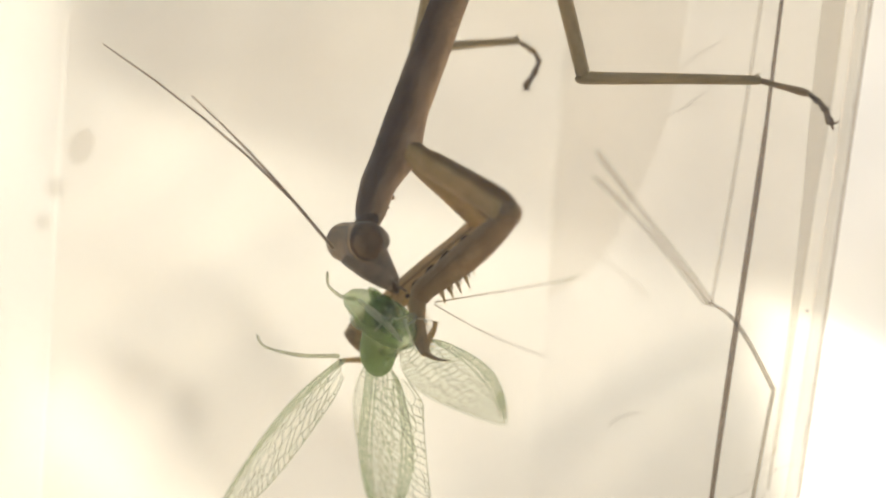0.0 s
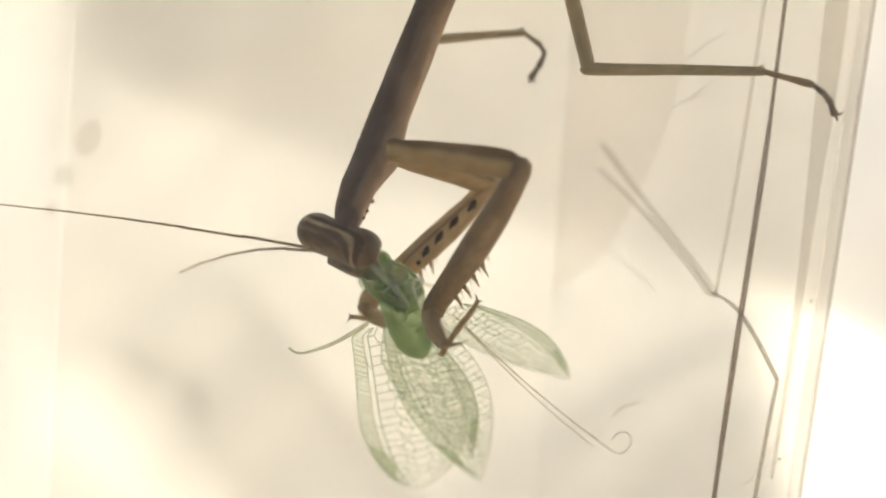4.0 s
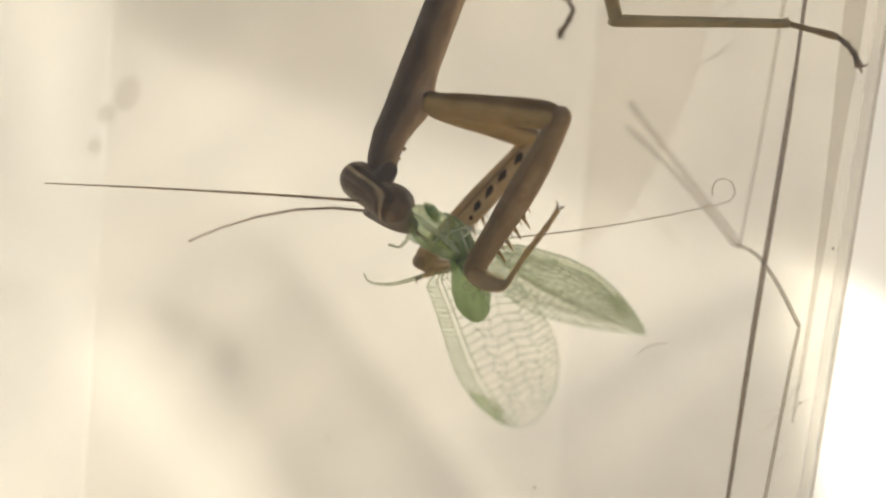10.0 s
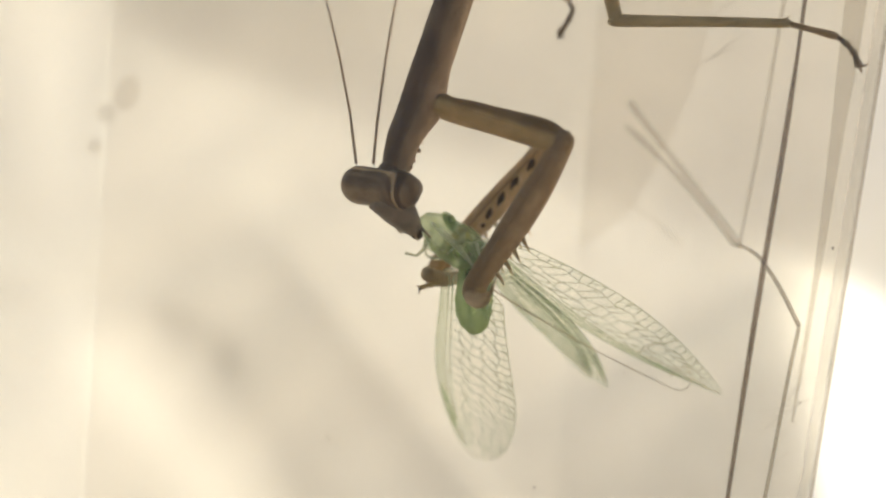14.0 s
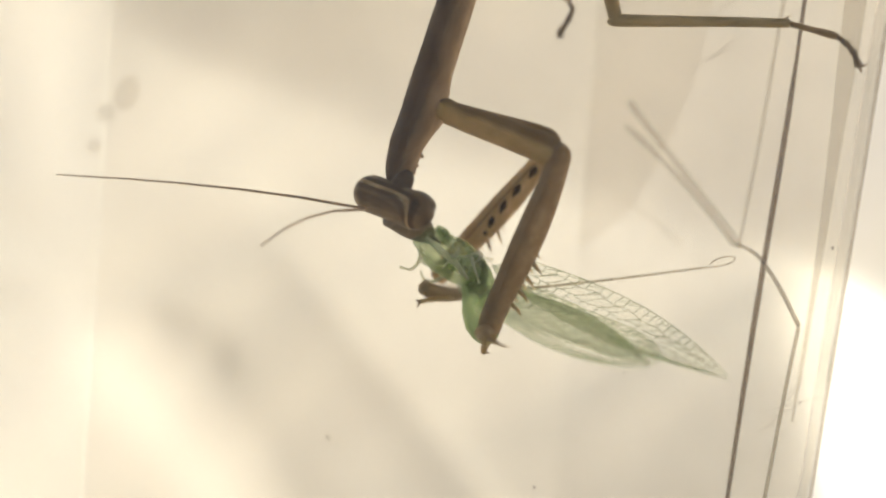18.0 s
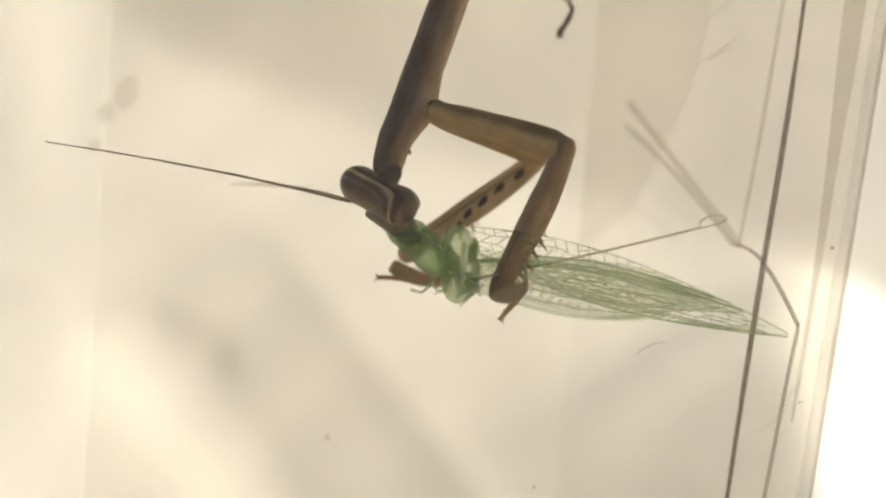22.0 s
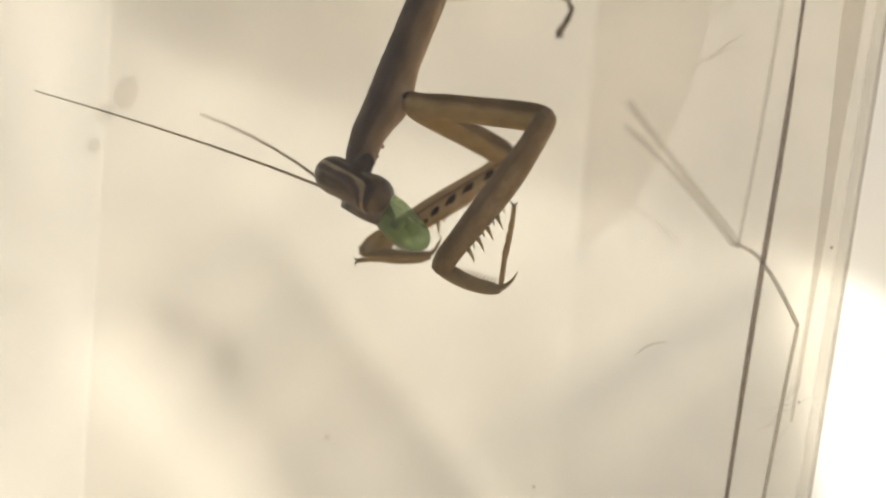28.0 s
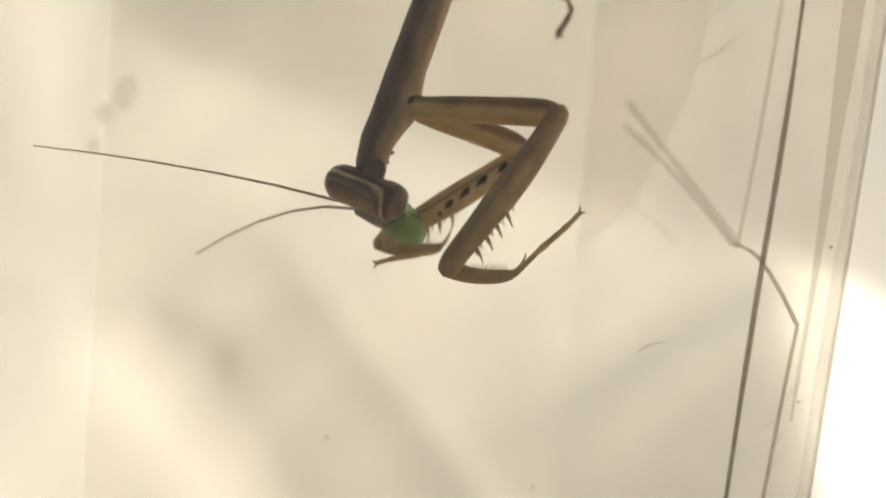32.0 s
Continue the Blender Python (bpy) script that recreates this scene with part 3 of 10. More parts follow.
def foreleg(spotted):
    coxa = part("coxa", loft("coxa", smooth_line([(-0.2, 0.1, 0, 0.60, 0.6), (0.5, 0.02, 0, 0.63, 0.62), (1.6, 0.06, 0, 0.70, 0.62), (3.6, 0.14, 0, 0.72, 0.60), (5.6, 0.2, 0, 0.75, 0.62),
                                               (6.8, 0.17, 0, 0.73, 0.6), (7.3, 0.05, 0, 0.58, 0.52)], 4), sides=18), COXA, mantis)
    part("coxal_lobe", ball("coxal_lobe", (-0.05, 0.36, 0.0), (0.55, 0.30, 0.36), rings=8, sides=12), BARK, coxa)
    part("ridge", loft("ridge", smooth_line([(0.6, 0.22, 0.55, 0.06, 0.08), (3.5, 0.24, 0.58, 0.06, 0.08), (6.7, 0.28, 0.54, 0.05, 0.07)], 5), sides=6), COXA, coxa)
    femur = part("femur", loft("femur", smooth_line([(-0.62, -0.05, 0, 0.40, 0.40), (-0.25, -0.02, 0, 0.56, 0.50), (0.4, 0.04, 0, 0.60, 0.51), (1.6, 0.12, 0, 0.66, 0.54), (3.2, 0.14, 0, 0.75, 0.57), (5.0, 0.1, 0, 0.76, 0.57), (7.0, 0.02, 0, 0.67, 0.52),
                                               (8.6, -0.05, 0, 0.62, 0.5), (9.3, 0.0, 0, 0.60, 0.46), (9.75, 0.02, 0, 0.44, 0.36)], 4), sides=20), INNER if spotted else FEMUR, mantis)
    part("ridge", loft("ridge", smooth_line([(0.6, -0.12, 0.55, 0.05, 0.06), (4.6, -0.22, 0.62, 0.06, 0.06), (8.6, -0.2, 0.47, 0.05, 0.05)], 5), sides=6), FEMUR, femur)
    for x, long in ((5.3, 1.15), (6.1, 1.0), (6.9, 0.95), (7.7, 0.8)):
        part("spine", loft("spine", [(x, 0.74 - (x - 5.3) * 0.08, 0.1, 0.14, 0.13), (x + 0.2, 0.80 + long * 0.28, 0.12, 0.075, 0.07), (x + 0.42, 0.78 + long * 0.60, 0.12, 0.02, 0.02)], sides=7), SPINE, femur)
    for k in range(8):
        x = 4.9 + k * 0.42
        part("spine", loft("spine", [(x, 0.85 - (x - 4.9) * 0.09, -0.2, 0.07, 0.07), (x + 0.2, 1.12 - (x - 4.9) * 0.09, -0.2, 0.015, 0.015)], sides=5), SPINE, femur)
    if spotted:
        for x, y, a in ((1.5, 0.12, 0.40), (2.9, 0.1, 0.42), (4.1, 0.14, 0.42), (5.2, 0.2, 0.34)):
            tilt = 0.10 if x < 3 else 0.16
            part("dark_spot", loft("dark_spot", smooth_line([(x - a, y - tilt, 0.60, 0.04, 0.04), (x - a * 0.5, y - tilt * 0.3, 0.625, 0.17, 0.07), (x, y + 0.02, 0.635, 0.19, 0.07), (x + a * 0.5, y + tilt * 0.3, 0.625, 0.12, 0.07),
                                                             (x + a, y + tilt, 0.60, 0.04, 0.04)], 3), sides=10, bumpy=0.2, seed=int(x * 10)), BLACK, femur, "dull black spot")
        part("dark_spot", ball("dark_spot", (5.9, 0.38, 0.55), (0.16, 0.13, 0.08), rings=6, sides=8), BLACK, femur)
    tibia = part("tibia", loft("tibia", smooth_line([(-0.3, 0.1, 0, 0.42, 0.4), (0.4, -0.06, 0, 0.46, 0.4), (1.5, -0.2, 0, 0.42, 0.36), (2.8, -0.12, 0, 0.36, 0.3), (3.5, 0.05, 0, 0.26, 0.22)], 4), sides=14), TIBIA, mantis)
    for k in range(11):
        x = 0.9 + 0.22 * k
        tall = 0.24 + 0.018 * k
        y = 0.20 - 0.03 * abs(k - 4) * 0.3
        part("spine", loft("spine", [(x, y, 0.05, 0.06, 0.06), (x + 0.1, y + tall, 0.05, 0.015, 0.015)], sides=5), SPINE, tibia)
    part("claw", loft("claw", smooth_line([(3.3, 0.02, 0, 0.2, 0.18), (3.75, 0.3, 0, 0.13, 0.12), (4.05, 0.85, 0, 0.07, 0.06), (4.12, 1.25, 0, 0.02, 0.02)], 3), sides=9), TIBIA, tibia)
    rings = []
    for x, r in ((0, 0.15), (1.85, 0.14), (2.0, 0.20), (2.75, 0.14), (2.88, 0.19), (3.4, 0.13), (3.53, 0.18), (4.0, 0.12), (4.1, 0.14), (4.7, 0.13)):
        rings.append((x, 0.05 * math.sin(x * 1.2), 0, r, r))
    tarsus = part("tarsus", loft("tarsus", rings, sides=9), SPINE, mantis)
    for sy in (-1, 1):
        part("claw", loft("claw", smooth_line([(4.65, 0, 0, 0.07, 0.07), (4.9, sy * 0.14, 0, 0.05, 0.05), (5.0, sy * 0.28 + 0.05, 0, 0.015, 0.015)], 3), sides=6), FOOT, tarsus)
    return coxa, femur, tibia, tarsus


near_coxa, near_femur, near_tibia, near_tarsus = foreleg(False)
far_coxa, far_femur, far_tibia, far_tarsus = foreleg(True)


def walking_leg(upper, lower, foot, thick):
    thigh = part("femur", loft("femur", [(upper * k / 6, 0, 0, thick * (1.35 - 0.25 * k / 6), thick * (1.25 - 0.25 * k / 6)) for k in range(7)], sides=12), WALKING, mantis)
    shin = part("tibia", loft("tibia", smooth_line([(-0.15, 0.02, 0, thick * 1.05, thick), (0.5, -0.05, 0, thick, thick * 0.9), (lower * 0.6, 0, 0, thick * 0.82, thick * 0.8), (lower * 0.97, 0, 0, thick * 0.72, thick * 0.7), (lower, 0, 0, thick * 0.6, thick * 0.6)], 3), sides=12), WALKING, mantis)
    part("spur", loft("spur", [(lower - 0.25, 0.18, 0, 0.08, 0.08), (lower + 0.12, 0.42, 0, 0.015, 0.015)], sides=5), WALKING, shin)
    sole = None
    for k in range(len(foot) - 1):
        (x0, y0, r0), (x1, y1, r1) = foot[k], foot[k + 1]
        me = loft("tarsus", [(x0 + (x1 - x0) * q, y0 + (y1 - y0) * q, 0, r0 * w, r0 * w) for q, w in ((0, 0.8), (0.5, 0.85), (0.85, 1.15), (1.0, 1.0))], sides=9)
        if sole is None:
            sole = part("tarsus", me, TIBIA, mantis)
        else:
            part("tarsomere", me, FOOT, sole)
    x, y, r = foot[-1]
    for sy in (-0.12, 0.2):
        part("claw", loft("claw", smooth_line([(x, y, 0, 0.09, 0.09), (x + 0.25, y + sy, 0, 0.06, 0.06), (x + 0.3, y + sy * 2, 0, 0.02, 0.02)], 3), sides=6), FOOT, sole)
    return thigh, shin, sole


hind_leg = walking_leg(10.84, 9.17, ((0, 0, 0.19), (2.53, 0.72, 0.16), (3.28, 0.64, 0.18), (3.82, 0.45, 0.2), (4.39, 0.0, 0.16)), 0.34)
middle_leg = walking_leg(9.57, 6.54, ((0, 0, 0.17), (0.82, 0.86, 0.15), (1.44, 1.07, 0.18), (2.15, 0.61, 0.2), (2.78, 0.0, 0.16)), 0.30)


# ---- the lacewing ----
lacewing = tagged(new("lacewing"), "pale green lacewing held and half eaten by the mantis", "lacewing")
lacewing.matrix_basis = mm(0, 0, 0, 0, LEAN, 0)
prey_thorax = part("thorax", loft("thorax", smooth_line([(-0.8, -0.1, 0, 0.5, 0.5), (0.1, 0.05, 0, 0.9, 0.78), (0.9, 0, 0, 1.1, 0.85), (1.7, 0.1, 0, 1.15, 0.85), (2.5, 0.05, 0, 1.0, 0.75), (3.2, -0.1, 0, 0.6, 0.5)], 5),
                                       sides=22, bumpy=0.05), PALE_GREEN, lacewing)
rng = random.Random(4)
for k in range(9):
    x, a, r0 = rng.uniform(-0.2, 2.7), rng.uniform(0, 6.28), rng.uniform(0.2, 0.42)
    part("flesh", loft("flesh", smooth_line([(x + 0.4 * q, 0.92 * math.cos(a + 0.3 * q), 0.66 * math.sin(a + 0.3 * q), r0 * w, r0 * w * 0.8)
                                             for q, w in ((-1.2, 0.3), (-0.4, 0.9), (0.5, 1.0), (1.4, 0.35))], 4), sides=14, bumpy=0.08, seed=k), (FLESH, PALE_GREEN, FLESH)[k % 3], prey_thorax)


def shred_sheet(seed):
    """A torn, curled scrap of skin or wing that hangs off the body."""
    r = random.Random(seed)
    x0, a0, long, wide, bend = r.uniform(-0.4, 2.0), r.uniform(0, 6.28), r.uniform(1.0, 1.9), r.uniform(0.7, 1.3), r.uniform(-0.9, 0.9)
    verts, faces, n, k = [], [], 9, 5
    for i in range(n + 1):
        for j in range(k + 1):
            u, w = i / n, j / k - 0.5
            width = wide * (0.35 + 0.65 * math.sin(math.pi * min(1, u * 0.8 + 0.15))) * (1 + 0.25 * math.sin(7 * u + seed))
            a = a0 + w * width + 0.5 * bend * u
            out = 1.06 + 0.3 * u * u + 0.10 * math.sin(9 * u + 4 * w + seed)
            verts.append(((x0 + long * (u - 0.2)) * MM, out * math.cos(a) * MM, 0.82 * out * math.sin(a) * MM))
    for i in range(n):
        for j in range(k):
            faces.append((i * (k + 1) + j, i * (k + 1) + j + 1, (i + 1) * (k + 1) + j + 1, (i + 1) * (k + 1) + j))
    return shaped("shred", verts, faces)


part("body_stripe", loft("body_stripe", smooth_line([(-0.3, 0.1, 0.80, 0.08, 0.06), (0.6, 0.05, 0.92, 0.19, 0.08), (1.8, -0.05, 0.94, 0.17, 0.08), (2.8, -0.3, 0.78, 0.08, 0.06)], 5), sides=8), STRINGY, prey_thorax, "pale yellow stripe along the back")
for k in range(4):
    part("shred", shred_sheet(20 + k), STRINGY if k % 2 else FLESH, prey_thorax)
for k in range(4):
    x, a, b = rng.uniform(-0.4, 2.6), rng.uniform(-1.0, 1.0), rng.uniform(-0.9, 0.9)
    part("strand", loft("strand", smooth_line([(x, a, 0.7, 0.06, 0.04), (x + rng.uniform(-0.6, 0.9), a - b * 0.5, 0.95, 0.085, 0.05), (x + rng.uniform(-0.8, 1.2), -b * 1.1, 0.7, 0.05, 0.03)], 5), sides=7), STRINGY, prey_thorax)
prey_leg = part("leg", loft("leg", smooth_line([(0, 0, 0, 0.13, 0.13), (2.0, 0.35, 0, 0.11, 0.11), (3.6, 0.3, 0, 0.07, 0.07), (4.1, 0.1, 0, 0.07, 0.07), (4.35, -0.25, 0, 0.06, 0.06)], 5), sides=7), HAIR, lacewing)
prey_short_leg = part("leg", loft("leg", smooth_line([(0, 0, 0, 0.13, 0.13), (0.7, 0.3, 0.1, 0.11, 0.11), (1.5, 0.25, 0.1, 0.08, 0.08), (1.8, 0.0, 0, 0.07, 0.07), (2.0, -0.3, 0, 0.09, 0.09)], 5), sides=7), HAIR, lacewing)
rings = [(x, 0.04 * math.sin(x * 2.6), 0, w * (1 + 0.025 * math.sin(x * 9)), w * 0.92) for x, _, _, w, _ in
         smooth_line([(-1.3, 0, 0, 0.45, 0), (-0.7, 0, 0, 0.78, 0), (0.2, 0, 0, 0.93, 0), (1.3, 0, 0, 1.02, 0), (2.2, 0, 0, 0.98, 0), (2.9, 0, 0, 0.74, 0), (3.3, 0, 0, 0.40, 0), (3.42, 0, 0, 0.12, 0)], 4)]
prey_abdomen = part("abdomen", loft("abdomen", rings, sides=22, bumpy=0.02), GREEN, lacewing, "plump leaf-green abdomen")
part("gut", loft("gut", smooth_line([(-1.2, 0.1, 0.1, 0.15, 0.15), (-0.8, 0.15, 0.3, 0.5, 0.3), (-0.2, -0.05, 0.3, 0.62, 0.34), (0.4, 0.0, 0.25, 0.4, 0.3), (0.8, 0.1, 0.2, 0.12, 0.12)], 4), sides=14, bumpy=0.1), GUT, prey_abdomen, "dark gut showing through")
part("abdomen_stripe", loft("abdomen_stripe", [(0.3, 0.45, 0.62, 0.10, 0.06), (1.4, 0.52, 0.78, 0.13, 0.07), (2.6, 0.42, 0.6, 0.1, 0.06)], sides=8), STRINGY, prey_abdomen)


def wing_edges(s, width, round_tip):
    """The fore edge and the hind edge of a wing at s of its length."""
    grow = min(1, s / 0.6)
    swell = (0.70 + 0.30 * grow * grow * (3 - 2 * grow)) if round_tip else (0.40 + 0.60 * math.sin(math.pi / 2 * min(1, s / 0.42)))
    end = max(0.0, 1 - max(0.0, (s - 0.45) / 0.55) ** (2.3 if round_tip else 1.6)) ** (0.55 if round_tip else 0.95)
    start = min(1, s / 0.05) ** 0.5
    return -0.40 * width * swell * end * start, 0.60 * width * swell * end * start


def make_wing(length, width, round_tip, seed, skin_material):
    rng = random.Random(seed)

    def spot(s, r):
        lead, trail = wing_edges(0.015 + s * 0.97, width, round_tip)
        y = lead + (trail - lead) * r
        return Vector((s * length, y, 0.18 * math.sin(math.pi * r) + 0.25 * math.sin(math.pi * s)))

    # membrane
    n, k = 30, 9
    verts = [spot(i / n, j / k) * MM for i in range(n + 1) for j in range(k + 1)]
    faces = [(i * (k + 1) + j, i * (k + 1) + j + 1, (i + 1) * (k + 1) + j + 1, (i + 1) * (k + 1) + j) for i in range(n) for j in range(k)]
    skin = shaped("membrane", verts, faces)
    # veins: long ones, then the cross veins between them
    v, f = [], []

    def tube(points, radius):
        first = len(v)
        for i, p in enumerate(points):
            way = (points[min(i + 1, len(points) - 1)] - points[max(i - 1, 0)]).normalized()
            side = Vector((0, 0, 1)).cross(way).normalized()
            up = way.cross(side)
            for q in range(4):
                a = math.pi / 2 * q + math.pi / 4
                v.append((p + (side * math.cos(a) + up * math.sin(a)) * radius) * MM)
        for i in range(len(points) - 1):
            for q in range(4):
                w = (q + 1) % 4
                f.append((first + i * 4 + q, first + i * 4 + w, first + (i + 1) * 4 + w, first + (i + 1) * 4 + q))

    levels = [0.0, 0.135, 0.195, 0.33, 0.48, 0.65, 0.82, 1.0]
    wave = [rng.uniform(0, 6.28) for _ in levels]

    def level(j, s):
        if j in (0, 7):
            return levels[j]
        zig = 0.026 * math.sin(s * 46 + (math.pi if j % 2 else 0)) if j > 2 else 0
        return levels[j] + zig + (0.04 * math.sin(s * 5 + wave[j]) if j > 2 else 0)

    for j in range(8):
        thick = (0.05, 0.036, 0.052, 0.026, 0.024, 0.024, 0.024, 0.034)[j]
        end = (1, 0.86, 0.97, 0.95, 0.93, 0.9, 0.88, 1)[j]
        tube([spot(end * i / 44, level(j, end * i / 44)) for i in range(45)], thick)
    tube([spot(1, i / 10) for i in range(11)], 0.034)
    for j, count in enumerate((34, 3, 18, 17, 17, 18, 24)):
        for i in range(count):
            s = (i + (0.6 if j % 2 else 0.35) + rng.uniform(-0.15, 0.15)) / count * 0.9 + 0.03
            lean = (0.034 if j % 2 else -0.008) if j else 0.03
            tube([spot(s, level(j, s)), spot(s + lean * 0.6, (level(j, s) + level(j + 1, s)) / 2), spot(s + lean, level(j + 1, s + lean))], 0.027)
            if j > 4 and rng.random() < 0.4:
                tube([spot(s + lean * 0.5, (level(j, s) + level(j + 1, s)) / 2), spot(s + 0.05, level(j + 1, s + 0.05))], 0.02)
    net = bpy.data.meshes.new("wing")
    net.from_pydata([tuple(p) for p in v], [], f)
    wing = part("wing", net, VEIN, lacewing)
    part("membrane", skin, skin_material, wing, "glassy pale green membrane")
    # the thick fore edge with its long green mark towards the tip
    verts = [(spot(0.02 + 0.96 * i / n, r) + Vector((0, 0, 0.03))) * MM for i in range(n + 1) for r in (0.005, 0.07, 0.14)]
    faces = [(i * 3 + j, i * 3 + j + 1, i * 3 + j + 4, i * 3 + j + 3) for i in range(n) for j in range(2)]
    part("fore_edge", shaped("fore_edge", verts, faces), GREEN_MEMBRANE, wing)
    verts = [(spot(0.66 + 0.28 * i / n, 0.01 + (0.03 + 0.16 * math.sin(math.pi * i / n)) * r) + Vector((0, 0, 0.05))) * MM for i in range(n + 1) for r in (0, 0.5, 1)]
    part("wing_mark", shaped("wing_mark", verts, faces), EDGE, wing)
    return wing


wings = [make_wing(17.6, 4.9, False, 11, MEMBRANE), make_wing(14.6, 4.6, False, 12, GREEN_MEMBRANE),
         make_wing(15.4, 6.3, True, 13, MEMBRANE), make_wing(14.0, 5.2, False, 14, MEMBRANE)]
curl = [(13.4 * k / 16, -0.25 * math.sin(k / 16 * 3.1), 0, 0.044 - 0.012 * k / 16, 0.044 - 0.012 * k / 16) for k in range(17)]
for k in range(1, 15):
    a = -math.pi / 2 + k / 14 * 5.0
    curl.append((13.5 + 0.68 * math.cos(a), 0.68 + 0.68 * math.sin(a), 0.05 * k / 14, 0.036, 0.036))
prey_antenna = part("antenna", loft("antenna", curl, sides=7), STRAND, lacewing, "long thread ending in a curl")
prey_straight_antenna = part("antenna", loft("antenna", [(12.8 * k / 16, -0.25 * math.sin(k / 16 * 3), -0.075, 0.036 - 0.01 * k / 16, 0.036 - 0.01 * k / 16) for k in range(17)], sides=7), STRAND, lacewing)


# ---- small marks on the box ----
def on_front(x, z):
    """A point on the inner face of the front panel."""
    k = (x - FL[0]) / (FR[0] - FL[0])
    return Vector((x, FL[1] + (FR[1] - FL[1]) * k + 0.2, z))


for x, z, r in ((-14.95, 3.37, 0.36), (-15.2, 1.9, 0.28)):
    p = on_front(x, z)
    me = ball("droplet", (0, 0, 0), (r, 0.14, r * 1.1), rings=10, sides=24)
    drop = part("dried_droplet", me, SMEAR, m=mm(p.x, p.y + 0.1, p.z, 0, 0, 14))
    tagged(drop, "dried cloudy droplet on the front panel of the box", "droplet", group="droplets on the box")
p = Vector(on_back(-22.2, 6.8))
drop = part("dried_droplet", ball("droplet", (0, 0, 0), (0.75, 0.14, 1.2), rings=10, sides=24), SMEAR, m=mm(p.x, p.y + 0.1, p.z + LOW, 0, 12, 14))
tagged(drop, "larger dried cloudy smear on the back panel of the box", "droplet", group="droplets on the box")


for x, z, r in ((6.07, -10.43, 0.08), (-3.72, -9.21, 0.10), (-5.95, -5.69, 0.06), (-1.88, -5.75, 0.05), (9.53, -4.5, 0.06)):
    p = on_front(x, z)
    speck = part("dust_speck", ball("dust_speck", (0, 0, 0), (r, r * 0.4, r * 0.8), rings=6, sides=8), DUST, m=mm(p.x, p.y + 0.05, p.z))
    tagged(speck, "tiny dark dust speck on the front panel of the box", "dust speck", group="dust on the box")
for along, z, r in ((-2.63, 3.19, 0.10), (-2.0, -4.88, 0.08), (8.0, 16.5, 0.07), (15.0, 4.0, 0.06)):
    p = on_side(along, z, 0.2)
    speck = part("dust_speck", ball("dust_speck", (0, 0, 0), (r * 0.5, r, r), rings=6, sides=8), DUST, m=mm(p.x, p.y, p.z + LOW))
    tagged(speck, "tiny dark dust speck on the side panel of the box", "dust speck", group="dust on the box")
# scratches on the creased side panel, and a wisp of lint
rng = random.Random(8)
for k in range(9):
    along, z = rng.uniform(-2.0, 3.5), rng.uniform(-8.5, -5.0)
    a, b = on_side(along, z, 0.19), on_side(along - rng.uniform(1.0, 3.0), z + rng.uniform(0.6, 1.8), 0.19)
    bend = (a + b) / 2 + Vector((0, 0, rng.uniform(-0.2, 0.2)))
    me = loft("scratch", smooth_line([(*a, 0.014, 0.012), (*bend, 0.022, 0.018), (*b, 0.01, 0.01)], 4), sides=5)
    part("scratch", me, FAINT, box)
for k in range(3):
    along, z = rng.uniform(8, 13), rng.uniform(13, 18)
    a, b = on_side(along, z, 0.19), on_side(along - rng.uniform(3.0, 5.0), z + rng.uniform(0.8, 1.8), 0.19)
    part("scratch", loft("scratch", smooth_line([(*a, 0.02, 0.02), (*((a + b) / 2 + Vector((0, 0, 0.2))), 0.04, 0.04), (*b, 0.015, 0.015)], 4), sides=5), FAINT, box)
lint_at = on_front(10.0, -3.6)
lint = part("lint", loft("lint", smooth_line([(0, 0, 0, 0.03, 0.03), (0.45, 0, 0.5, 0.04, 0.04), (1.3, 0.05, 0.85, 0.03, 0.03), (1.5, 0.05, 0.85, 0.015, 0.015)], 5), sides=6), FAINT, m=mm(*lint_at))
tagged(lint, "pale curved wisp of lint stuck on the front panel", "lint")


